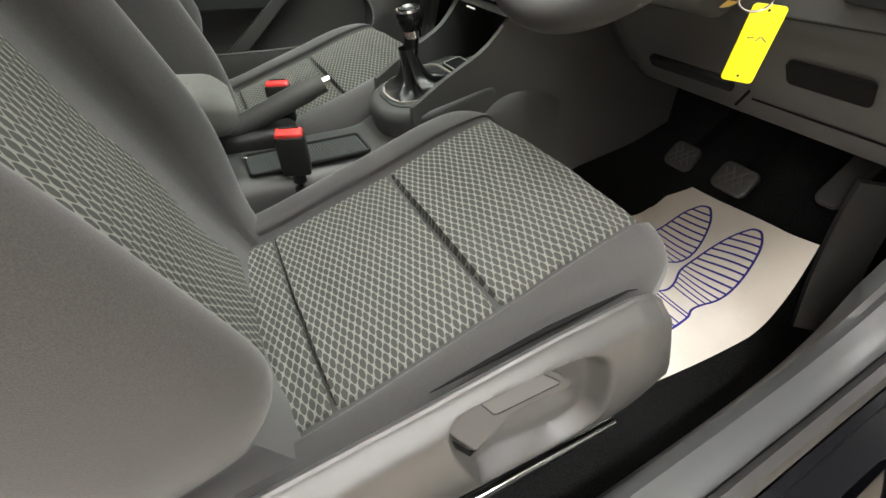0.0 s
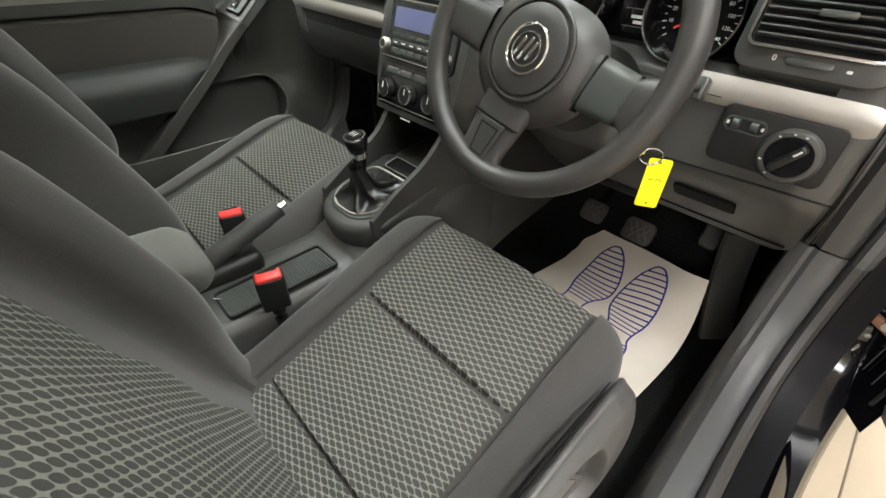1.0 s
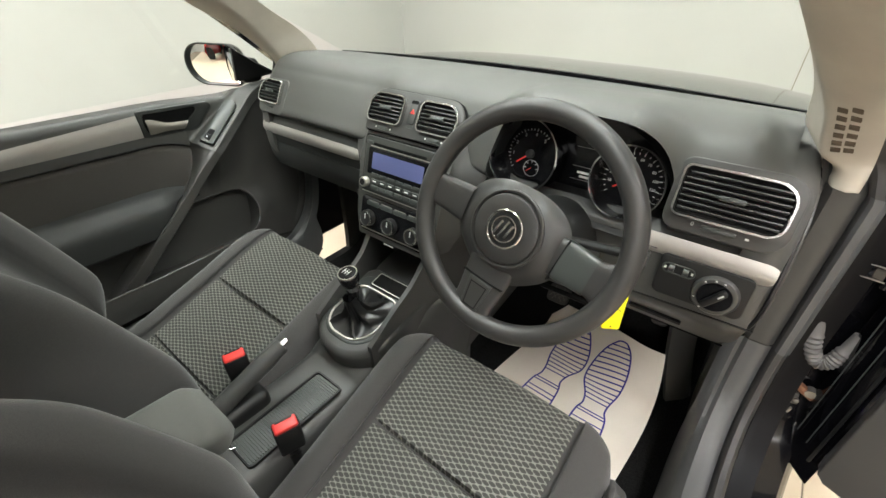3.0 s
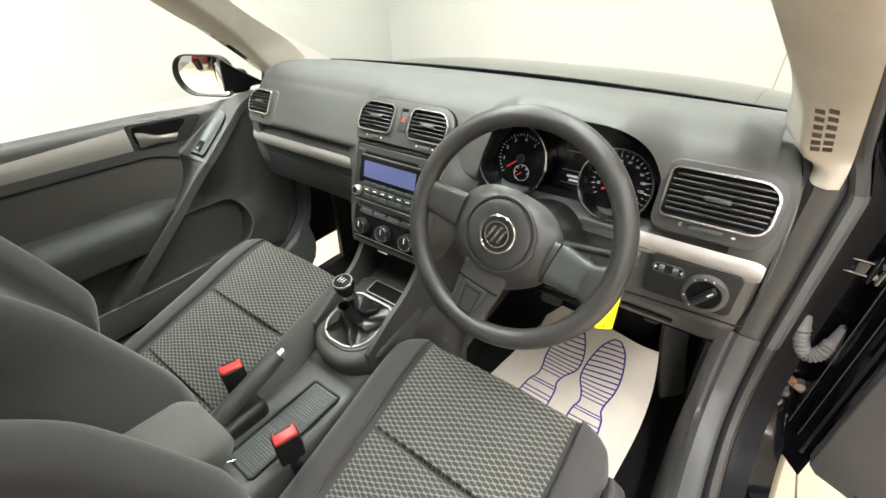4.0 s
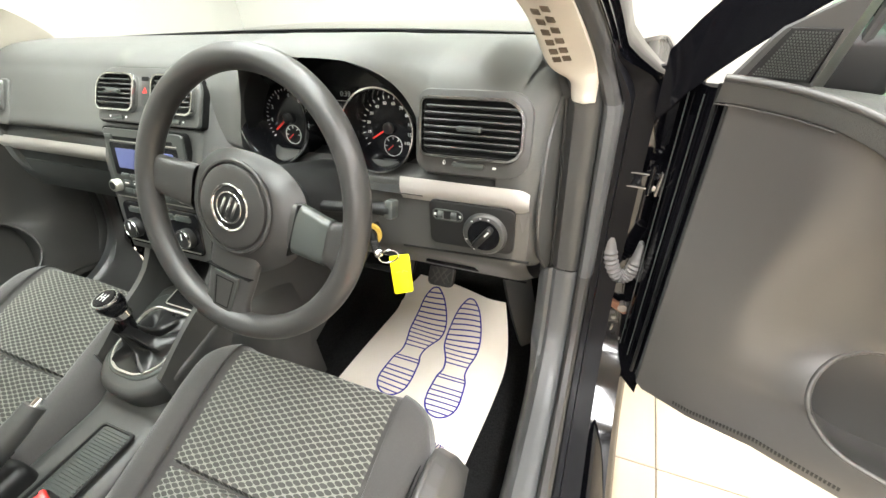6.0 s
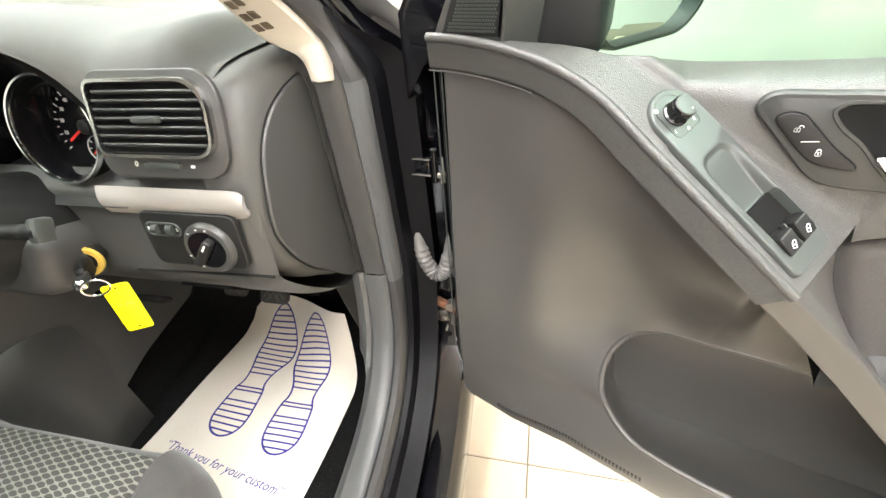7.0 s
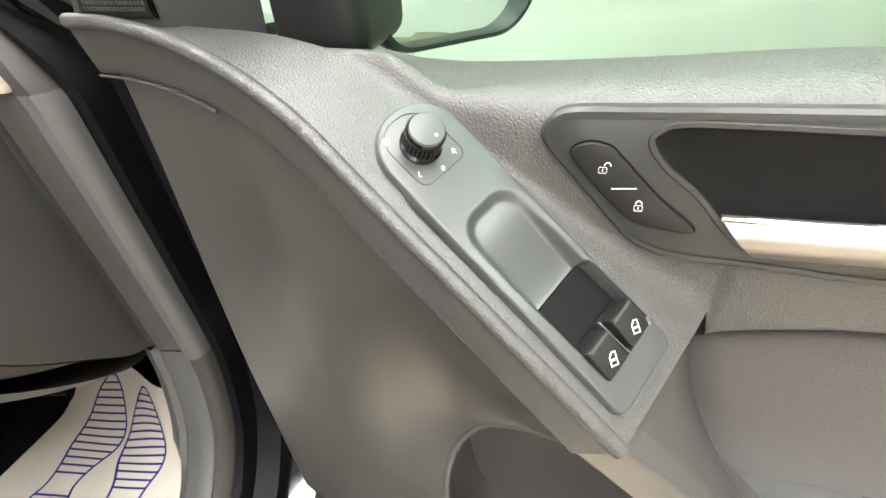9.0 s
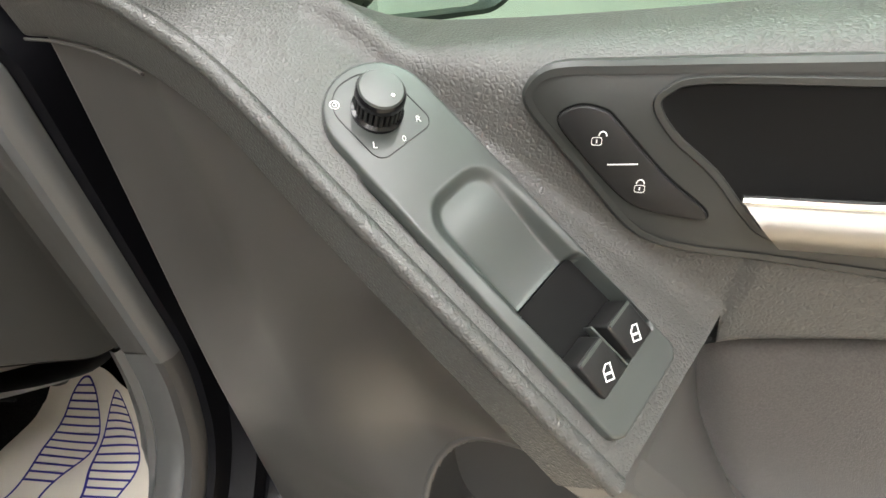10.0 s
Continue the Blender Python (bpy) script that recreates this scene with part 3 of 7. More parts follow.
for hz in (0.786, 0.40):
    h = part("door_hinge", box((0.042, 0.014, 0.024), pose(0.780, 0.384, hz, 0, 0, -8), 0.003), PAINT, car, "black painted steel door hinge")
    part("hinge_pin", tube([(0.806, 0.381, hz - 0.026), (0.806, 0.381, hz + 0.026)], 0.0055, 10), PAINT, h)
    # thin steel bars added as highlights on the hinge's edges
    for dz in (-0.0125, 0.0125):
        part("hinge_glint", box((0.042, 0.003, 0.0016), pose(0.780, 0.377, hz + dz, 0, 0, -8), 0.0004), STEEL, h, "bright bar standing in for an edge glint")
    part("hinge_bracket", box((0.004, 0.012, 0.042), pose(0.819, 0.379, hz - 0.004, 0, 6, 0), 0.001), STEEL, h)
    part("hinge_arm", box((0.026, 0.010, 0.012), pose(0.811, 0.382, hz + 0.010, 0, 18, -8), 0.002), PAINT, h)
    for bx, dz in ((0.756, 0.017), (0.754, -0.016), (0.812, -0.014)):
        part("bolt", lathe([(0.0046, 0), (0.0046, 0.004), (0.003, 0.005), (0.0005, 0.005)], pose(bx, 0.382, hz + dz, 90, 0, 0), 8), STEEL, h)
cs = part("door_check", box((0.060, 0.012, 0.016), pose(0.795, 0.386, 0.500, 0, 24, -8), 0.003), COPPER, car, "greasy brown metal door check strap")
part("bracket", box((0.020, 0.024, 0.046), pose(0.768, 0.392, 0.478, 0, 8, 0), 0.003), COPPER, cs)
part("roller", tube([(0.812, 0.376, 0.498), (0.812, 0.392, 0.498)], 0.009, 12), STEEL, cs)
part("check_plate", box((0.034, 0.008, 0.030), pose(0.788, 0.390, 0.462, 0, -14, 0), 0.002), WORN, cs)
for bx, bz in ((0.764, 0.497), (0.772, 0.455), (0.800, 0.470)):
    part("bolt", lathe([(0.0048, 0), (0.0048, 0.005), (0.003, 0.006), (0.0005, 0.006)], pose(bx, 0.380, bz, 90, 0, 0), 8), STEEL, cs)
part("lower_bracket", box((0.014, 0.010, 0.085), pose(0.780, 0.392, 0.405, 0, 12, 0), 0.002), COPPER, cs, "rusty brown bracket")
part("striker_edge", box((0.004, 0.008, 0.080), pose(0.794, 0.384, 0.402, 0, 12, 0), 0.001), STEEL, cs)
gaiter = [(0.763, 0.400, 0.700), (0.765, 0.390, 0.660), (0.772, 0.383, 0.612), (0.789, 0.380, 0.579), (0.807, 0.381, 0.586), (0.817, 0.384, 0.620), (0.824, 0.389, 0.655)]
pts = spline(gaiter, 53)
part("cable_gaiter", tube(pts, [0.0115 if 14 > k or k > 42 else (0.0118 if k % 2 else 0.0142) for k in range(53)], 12), HOSE, car, "pale grey ribbed rubber cable sleeve")

# ---- dashboard ----
dash = thing("dashboard", (0, 0.35, 0.62), "dark grey moulded plastic dashboard with silver strips", "dashboard")
HX = 0.333  # middle of the instrument hood


FACE = curve_at([(0, 0.62, 0.953), (0, 0.50, 0.978), (0, 0.37, 0.998), (0, 0.28, 1.0), (0, 0.235, 0.99), (0, 0.210, 0.965), (0, 0.197, 0.935), (0, 0.185, 0.895), (0, 0.180, 0.868), (0, 0.20, 0.85)])
HOOD_W, HOOD_H = 0.166, 0.146


def arch_z(x):
    """Height of the hood's lip above x."""
    c = min(1.0, abs(x - HX) / HOOD_W)
    return 0.868 + HOOD_H * max(0.0, 1 - c ** 2.3) ** (1 / 2.3)


def face_cut(x):
    """How far down the face the skin runs before it turns in under the hood's lip."""
    if abs(x - HX) >= HOOD_W:
        return 1.0
    z = arch_z(x)
    if z > 0.955:
        z = 0.955 + 0.033 * (1 - math.exp(-(z - 0.955) / 0.033))
    lo, hi = 0.44, 0.90
    for _ in range(24):
        mid = (lo + hi) / 2
        lo, hi = (mid, hi) if FACE(mid).z > z else (lo, mid)
    return lo


COLUMNS = sorted([-0.594 + 1.212 * k / 150 for k in range(151)] + [HX + s * (0.140 + 0.0262 * k / 24) for s in (-1, 1) for k in range(25)] + [HX + s * 0.1663 for s in (-1, 1)])


def pad_fn(u, v):
    x = COLUMNS[round(u * (len(COLUMNS) - 1))]
    cut = face_cut(x)
    inside = abs(x - HX) < HOOD_W
    t = cut * min(1.0, v / 0.82) if inside else v
    p = FACE(t).copy()
    h = smooth01((0.176 - abs(x - HX)) / 0.10)
    k = smooth01((0.46 - p.y) / 0.22)
    p.y -= h * 0.062 * k * smooth01((p.z - 0.90) / 0.08)
    p.z += h * 0.034 * k * smooth01((p.z - 0.90) / 0.08)
    if inside and v > 0.82:
        q = (v - 0.82) / 0.18
        p.y += 0.085 * q
        p.z -= 0.012 * q * smooth01((p.z - 0.88) / 0.05)
    end = smooth01((x - 0.560) / 0.055) * smooth01((0.47 - p.y) / 0.14)
    p.z -= 0.036 * end * smooth01((p.z - 0.90) / 0.08)
    p.y += 0.36 * smooth01((-0.09 - x) / 0.10) * max(0.0, min(p.z, 0.970) - 0.868) * smooth01((0.34 - p.y) / 0.09)
    bow = 0.05 * (1 - (x / 0.7) ** 2) * max(0.0, (p.y - 0.30) / 0.32)
    stack = smooth01((0.165 - abs(x)) / 0.03) * smooth01((0.999 - p.z) / 0.04) * (1 if p.y < 0.29 else 0)
    return Vector((x, p.y + bow + 0.004 * stack, p.z))


part("upper_pad", surface(pad_fn, len(COLUMNS), 62), DASH, dash, "soft dark grey dashboard top with fine grain")

# passenger side: silver strip, glove box, underside
LOWP = curve_at([(0, 0.205, 0.852), (0, 0.190, 0.835), (0, 0.186, 0.81), (0, 0.190, 0.775), (0, 0.196, 0.76), (0, 0.205, 0.72), (0, 0.225, 0.675), (0, 0.27, 0.655), (0, 0.40, 0.66)])
part("lower_panel", surface(lambda u, v: Vector((-0.630 + 0.485 * u, LOWP(v).y, LOWP(v).z)), 40, 30), SHADED_DASH, dash)


def strip_fn(x0, x1, z0, z1, y0, end=0.0):
    def fn(u, v):
        x = x0 + (x1 - x0) * u
        z = z0 + (z1 - z0) * v
        tip = 1 - (1 - min(1.0, (1 - u) / 0.08)) ** 2 * 0.5 if end else 1
        z = (z0 + z1) / 2 + (z - (z0 + z1) / 2) * math.sqrt(max(0.05, tip)) if end else z
        return Vector((x, y0 - 0.006 * math.sin(math.pi * v) - 0.001, z))
    return fn


part("silver_strip", sheet(strip_fn(-0.612, -0.200, 0.801, 0.834, 0.182, 1.0), 30, 7, 0.006, (0, 1, 0)), SILVER, dash, "satin silver dashboard strip")
part("glove_box", sheet(lambda u, v: Vector((-0.622 + 0.437 * u, 0.188 + 0.02 * v * v - 0.003 * math.sin(math.pi * v), 0.772 - 0.085 * v)), 20, 8, 0.006, (0, 1, 0)), SHADED_DASH, dash, "glove box lid in shade-darkened plastic")
part("glove_latch", box((0.05, 0.012, 0.018), pose(-0.22, 0.197, 0.70), 0.003), DARK, dash)

# driver side: silver strip above the switches, lower panel with a slot
part("silver_strip", sheet(strip_fn(0.462, 0.650, 0.822, 0.857, 0.172, 1.0), 40, 7, 0.006, (0, 1, 0)), SILVER, dash, "satin silver dashboard strip with a rounded end")
LOWD = curve_at([(0, 0.205, 0.862), (0, 0.183, 0.85), (0, 0.176, 0.84), (0, 0.172, 0.80), (0, 0.167, 0.755), (0, 0.165, 0.732), (0, 0.182, 0.705), (0, 0.22, 0.662), (0, 0.27, 0.615), (0, 0.32, 0.585), (0, 0.42, 0.58)])
part("lower_panel", surface(lambda u, v: Vector((0.145 + 0.503 * u, LOWD(v).y + 0.05 * smooth01((0.24 - (0.145 + 0.503 * u)) / 0.1) + 0.016 * smooth01((u - 0.93) / 0.07) ** 2, LOWD(v).z)), 60, 40), PLASTIC, dash, "dark grey knee panel")
# black pieces on the uncut panel stand in for shade in its openings
part("slot_shade", prism(rounded(0.086, 0.040, 0.007), 0.006, frame_of((0.522, 0.2015, 0.6870), (1, 0, 0), (0, -1, -1.05))), SHADE_BLACK, dash, "flat black patch for the shaded finger slot of the storage flap")
part("column_shade", box((0.125, 0.010, 0.020), frame_of((0.372, 0.188, 0.655), (1, 0, 0.01), (0, -0.7, 0.7)), 0.004), SHADE_BLACK, dash, "black block for the shaded gap under the steering column")
part("flap_seam", box((0.002, 0.004, 0.05), pose(0.430, 0.243, 0.640, -50, 0, 0)), SHADE_BLACK, dash)
part("flap_seam", box((0.205, 0.0030, 0.0020), pose(0.535, 0.2535, 0.628, 0, 0, 0)), SHADE_BLACK, dash)
part("flap_seam", box((0.20, 0.003, 0.002), pose(0.555, 0.164, 0.742, 0, -2, 0)), DARK, dash)
# the end of the dashboard by the door
def flat_curve(pts, n):
    """A smooth closed outline through the given points."""
    p = [Vector((*q, 0)) for q in pts]
    out = []
    for k in range(n):
        s = k / n * len(p)
        i = int(s)
        t = s - i
        a, b, c, d = (p[(i + j) % len(p)] for j in (-1, 0, 1, 2))
        q = 0.5 * (2 * b + (c - a) * t + (2 * a - 5 * b + 4 * c - d) * t * t + (3 * b - a - 3 * c + d) * t ** 3)
        out.append((q.x, q.y))
    return out


MEND = Matrix(((0, 0, 1, 0), (1, 0, 0, 0), (0, 1, 0, 0), (0, 0, 0, 1)))  # outline's x is the car's y, its y is up, depth to the door
body_line = flat_curve([(0.64, 0.66), (0.648, 0.90), (0.632, 0.945), (0.57, 0.964), (0.50, 0.9765), (0.37, 0.9965), (0.285, 0.9985), (0.238, 0.988), (0.213, 0.963), (0.199, 0.930), (0.187, 0.890), (0.182, 0.86), (0.178, 0.80), (0.183, 0.75), (0.214, 0.70), (0.285, 0.640), (0.36, 0.602), (0.60, 0.602)], 110)
end_line = [(y, z if z < 0.90 else 0.90 + (z - 0.90) * 0.62) for y, z in body_line]
part("dash_end", prism(end_line, 0.058, MEND @ pose(0, 0, 0.600), 0.034), DASH, dash)
far_line = [(y + 0.36 * max(0.0, min(z, 0.970) - 0.868) * smooth01((0.34 - y) / 0.09), z) for y, z in body_line]
part("dash_end", prism(far_line, 0.056, Matrix.Diagonal((-1, 1, 1, 1)) @ MEND @ pose(0, 0, 0.578), 0.034), DASH, dash)
part("end_cover", prism(flat_curve([(0.365, 0.922), (0.32, 0.931), (0.258, 0.917), (0.219, 0.888), (0.198, 0.843), (0.189, 0.787), (0.221, 0.72), (0.280, 0.655), (0.335, 0.606), (0.40, 0.606), (0.41, 0.76), (0.40, 0.90)], 90), 0.006, MEND @ pose(0, 0, 0.656), 0.003), PLASTIC, dash, "smooth dark fuse box cover at the dashboard's end")
part("cover_gap", prism(flat_curve([(0.365, 0.924), (0.32, 0.933), (0.256, 0.919), (0.217, 0.889), (0.196, 0.843), (0.187, 0.787), (0.219, 0.719), (0.280, 0.653), (0.335, 0.604), (0.40, 0.604), (0.41, 0.76), (0.40, 0.902)], 90), 0.0008, MEND @ pose(0, 0, 0.6580)), DARK, dash)

# air vents
def air_vent(name, o, w, h, r, m, slats, label, tilt=0.0, cut=0.0):
    v = part(name, frame_ring(rounded(w, h, r, 6), rounded(w - 0.009, h - 0.009, [max(0.004, q - 0.004) for q in r], 6), 0.010, m), VENT_RIM, dash, label)
    # thin black sheet behind the slats paints the duct's shade
    part("throat_shade", prism(rounded(w - 0.010, h - 0.010, [max(0.003, q - 0.005) for q in r], 6), 0.0012, m @ pose(0, 0, 0.0005)), SHADE_BLACK, v)
    for k in range(slats):
        y = (k + 0.5) / slats * (h - 0.018) - (h - 0.018) / 2
        top = y / (h / 2)
        rr = max(r[0], r[1]) if top > 0 else max(r[2], r[3])
        over = max(0.0, abs(y) - (h / 2 - rr))
        edge = rr - math.sqrt(max(0.0, rr * rr - over * over))
        part("slat", box((w - 0.014 - 1.5 * edge, 0.0026, 0.007), m @ pose(0, y, 0.0065, -20, 0, 0), 0.0008), BEZEL, v)
    part("vent_tab", prism(rounded(0.034, 0.007, 0.003), 0.005, m @ pose(0, 0, 0.009), 0.002), SMOOTH, v, "small grey thumb tab")
    return v


def face_pose(x, z, turn=0.0, k=0.3, y0=0.197, z0=0.935, out=0.0):
    """On the upright face: x to the right, y up the face, z towards the driver."""
    n = Vector((math.sin(radians(turn)), -math.cos(radians(turn)), k)).normalized()
    o = Vector((x, y0 + k * (z - z0), z)) + n * out
    return frame_of(o, Vector((0, 0, 1)).cross(n) * 1.0, n)


def plate(outline, m, mat, name, depth=0.004, bevel=0.001, parent=None, label=""):
    return part(name, prism(outline, depth, m, bevel), mat, parent or dash, label)


m = face_pose(0.566, 0.926, 0, 0.3, 0.197, 0.935, 0.001)
plate(rounded(0.158, 0.108, [0.03, 0.02, 0.02, 0.03]), m @ pose(0, -0.007, -0.004), PLASTIC, "vent_bezel", 0.006, 0.002)
air_vent("driver_vent", None, 0.142, 0.078, [0.030, 0.012, 0.012, 0.022], m @ pose(0, 0, 0.001), 7, "rectangular air vent with black slats in a satin frame")
plate(rounded(0.045, 0.007, 0.003), m @ pose(-0.002, -0.0475, 0.002), SMOOTH, "vent_wheel", 0.003)
writing("vent_mark", "0", 0.009, m @ pose(-0.036, -0.0465, 0.0028), MARK, dash)
plate(rounded(0.005, 0.003, 0.001), m @ pose(0.034, -0.048, 0.002), MARK, "vent_mark", 0.0006, 0)
m = face_pose(-0.5645, 0.9155, 0, 0.57, 0.192, 0.893, 0.002)
air_vent("passenger_vent", None, 0.097, 0.067, [0.010, 0.036, 0.016, 0.010], m, 6, "rectangular air vent with black slats in a satin frame")
plate(rounded(0.116, 0.098, [0.014, 0.042, 0.022, 0.014], 6), m @ pose(0.002, -0.010, -0.010), DASH, "vent_bezel", 0.008, 0.004)
plate(rounded(0.034, 0.007, 0.003), m @ pose(0, -0.041, -0.001), SMOOTH, "vent_wheel", 0.004)

# centre stack
def stack_pose(x, z, out=0.0):
    return face_pose(x, z, 0, 0.29, 0.172, 0.953, out)


VENT_X = -0.0210  # middle of the centre stack


def surround_fn(u, v):
    """Flat front with rounded cheeks that sweep back into the dashboard, narrowing to the console."""
    z = 0.962 - 0.288 * v
    y = max(0.168 + 0.29 * (z - 0.953), 0.200 + 0.62 * (z - 0.945))
    half = steps(((0.64, 0.092), (0.67, 0.104), (0.72, 0.116), (0.80, 0.122), (0.90, 0.125), (1.0, 0.125)), z)
    sweep = steps(((0.64, 0.004), (0.70, 0.018), (0.78, 0.042), (0.86, 0.058), (0.93, 0.020), (1.0, 0.004)), z)
    back = steps(((0.64, 0.06), (0.80, 0.050), (0.90, 0.040), (0.93, 0.03), (1.0, 0.03)), z)
    s = -1 + 2 * u
    a = abs(s)
    if a < 0.6:
        return Vector((VENT_X + math.copysign(half * a / 0.6, s), y, z))
    t = (a - 0.6) / 0.4 * math.pi / 2
    return Vector((VENT_X + math.copysign(half + sweep * (1 - math.cos(t)) + 0.006 * math.sin(t), s), y + back * (math.sin(t) * 0.45 + 0.55 * (1 - math.cos(t))), z))


part("stack_surround", surface(surround_fn, 61, 60), PLASTIC, dash, "grey centre stack surround sweeping into the dashboard", True, 60)
m = face_pose(VENT_X, 0.945, 0, 0.62, 0.190, 0.945, 0.002)
plate(rounded(0.252, 0.094, [0.040, 0.040, 0.008, 0.008], 8), m @ pose(0, -0.003, -0.040), PLASTIC, "vent_bezel", 0.042, 0.0025)
part("bezel_gap", prism(rounded(0.256, 0.098, [0.042, 0.042, 0.008, 0.008], 8), 0.034, m @ pose(0, -0.003, -0.038)), SHADE_BLACK, dash)
air_vent("centre_vent", None, 0.099, 0.066, [0.016, 0.030, 0.014, 0.014], m @ pose(-0.0705, 0.000, 0.002), 6, "air vent with black slats in a satin frame")
air_vent("centre_vent", None, 0.099, 0.066, [0.030, 0.016, 0.014, 0.014], m @ pose(0.0705, 0.000, 0.002), 6, "air vent with black slats in a satin frame")
hz = part("hazard_switch", prism(rounded(0.020, 0.049, 0.003), 0.004, m @ pose(0, 0.004, 0.001), 0.001), BEZEL, dash, "dark hazard switch with a red triangle")
part("red_triangle", frame_ring([(0.0065 * math.cos(a), 0.0065 * math.sin(a)) for a in (math.pi / 2, math.pi * 7 / 6, math.pi * 11 / 6)], [(0.0028 * math.cos(a), 0.0028 * math.sin(a)) for a in (math.pi / 2, math.pi * 7 / 6, math.pi * 11 / 6)], 0.0008, m @ pose(0, 0.004, 0.0050)), NEEDLE, hz, "", False)
part("switch_top", prism(rounded(0.018, 0.007, 0.002), 0.0008, m @ pose(0, 0.0245, 0.0046)), SHADE_BLACK, hz)
plate(rounded(0.018, 0.006, 0.001), m @ pose(0, -0.0265, 0.002), SMOOTH, "passenger_airbag_lamp", 0.0010, 0)
for sx in (-1, 1):
    plate(rounded(0.030, 0.0075, 0.0035), m @ pose(sx * 0.0705, -0.0425, 0.001), SMOOTH, "vent_wheel", 0.004)
    for dx in (-0.021, 0.021):
        plate(rounded(0.0035, 0.0035, 0.001), m @ pose(sx * 0.0705 + dx, -0.0415, 0.002), MARK, "vent_mark", 0.0004, 0)

radio = thing("car_radio", (-0.022, 0.14, 0.83), "black car radio with a blue-grey display and buttons", "radio")
m = stack_pose(-0.0245, 0.833, 0.002)
part("body_gap", prism(rounded(0.208, 0.131, 0.010), 0.010, m @ pose(0, 0.001, -0.006)), SHADE_BLACK, radio)
part("body", prism(rounded(0.202, 0.126, 0.008), 0.012, m @ pose(0, 0.001, -0.005), 0.003), BEZEL, radio)
part("display_field", prism(rounded(0.172, 0.058, 0.003), 0.0006, m @ pose(-0.002, 0.010, 0.0070)), GLOSS, radio)
part("disc_slot", prism(rounded(0.150, 0.006, 0.002), 0.001, m @ pose(0, 0.0475, 0.0068)), SHADE_BLACK, radio)
part("slot_trim", prism(rounded(0.168, 0.0015, 0.0005), 0.001, m @ pose(0, 0.0425, 0.0068)), SATIN, radio)
part("eject_button", prism(rounded(0.020, 0.007, 0.002), 0.003, m @ pose(-0.086, 0.0500, 0.006), 0.001), SMOOTH, radio)
part("display", prism(rounded(0.148, 0.036, 0.002), 0.001, m @ pose(-0.001, 0.012, 0.0072)), SCREEN, radio, "blank blue-grey display")
for k in range(6):
    part("preset_button", prism(rounded(0.022, 0.006, 0.0015), 0.002, m @ pose(-0.062 + 0.0245 * k, -0.0185, 0.0078), 0.0008), SMOOTH, radio)
for sx in (-1, 1):
    kn = part("knob", lathe([(0.0115, 0), (0.0115, 0.010), (0.010, 0.0125), (0.001, 0.0125)], m @ pose(sx * 0.088, -0.040, 0.008), 28), SATIN, radio, "satin rotary knob")
    part("knob_cap", lathe([(0.0072, 0), (0.0072, 0.0008), (0.001, 0.0010)], m @ pose(sx * 0.088, -0.040, 0.0207), 24), DARK, kn)
for r in range(2):
    for k in range(6):
        part("radio_button", prism(rounded(0.021, 0.010, 0.002), 0.003, m @ pose(-0.060 + 0.024 * k, -0.033 - 0.015 * r, 0.0078), 0.001), SMOOTH, radio)
        if r == 0:
            part("button_mark", prism(rounded(0.010, 0.0022, 0.0004), 0.0004, m @ pose(-0.060 + 0.024 * k, -0.033, 0.0108)), MARK, radio)
part("lower_line", prism(rounded(0.196, 0.002, 0.0006), 0.001, m @ pose(0, -0.061, 0.008)), SATIN, radio)

clim = thing("climate_panel", (-0.024, 0.11, 0.725), "black heater panel with three chrome-ringed knobs", "heater controls")
m = stack_pose(-0.024, 0.724, 0.002)
part("face", prism(rounded(0.200, 0.084, 0.012), 0.010, m @ pose(0, 0.000, -0.004), 0.003), GLOSS, clim)
for k in (-1, 0, 1):
    kn = part("knob", lathe([(0.019, 0), (0.019, 0.008), (0.016, 0.014), (0.001, 0.0145)], m @ pose(0.0690 * k, -0.008, 0.006), 32), DARK, clim)
    part("knob_ring", frame_ring(circle(0.0185, 32), circle(0.0145, 32), 0.004, m @ pose(0.0690 * k, -0.008, 0.0175)), CHROME, kn, "chrome ring")
    part("knob_pointer", box((0.002, 0.012, 0.001), m @ pose(0.0690 * k, -0.002, 0.0212)), MARK, kn)
for k in range(4):
    part("push_button", prism(rounded(0.038, 0.009, 0.002), 0.003, m @ pose(-0.060 + 0.041 * k, 0.027, 0.006), 0.001), SMOOTH, clim)
    part("button_line", prism(rounded(0.032, 0.0014, 0.0004), 0.0005, m @ pose(-0.060 + 0.041 * k, 0.0335, 0.0065)), SATIN, clim)
part("lower_line", prism(rounded(0.185, 0.002, 0.0006), 0.001, m @ pose(0, -0.036, 0.006)), SATIN, clim)
part("button_mark", prism(rounded(0.03, 0.003, 0.0006), 0.0005, stack_pose(-0.03, 0.668, 0.002)), MARK, clim)

# light switch panel
lsp = thing("light_switch_panel", (0.57, 0.165, 0.79), "black panel with a rotary headlamp switch and dimmer wheels", "switch panel")
m = face_pose(0.570, 0.794, 0, 0.1, 0.169, 0.794, 0.002)
part("face", prism(rounded(0.126, 0.070, 0.010), 0.007, m, 0.002), DARK, lsp)
rot = part("rotary_switch", lathe([(0.032, 0), (0.032, 0.004), (0.029, 0.008), (0.024, 0.009), (0.022, 0.007), (0.001, 0.007)], m @ pose(0.022, -0.006, 0.006), 44), PLASTIC, lsp, "round headlamp switch")
part("dial_face", lathe([(0.023, 0), (0.023, 0.003), (0.001, 0.0032)], m @ pose(0.022, -0.006, 0.0125), 40), GLOSS, rot)
part("dial_grip", box((0.010, 0.040, 0.012), m @ pose(0.022, -0.006, 0.020, 0, 0, -38), 0.003, 3), DARK, rot)
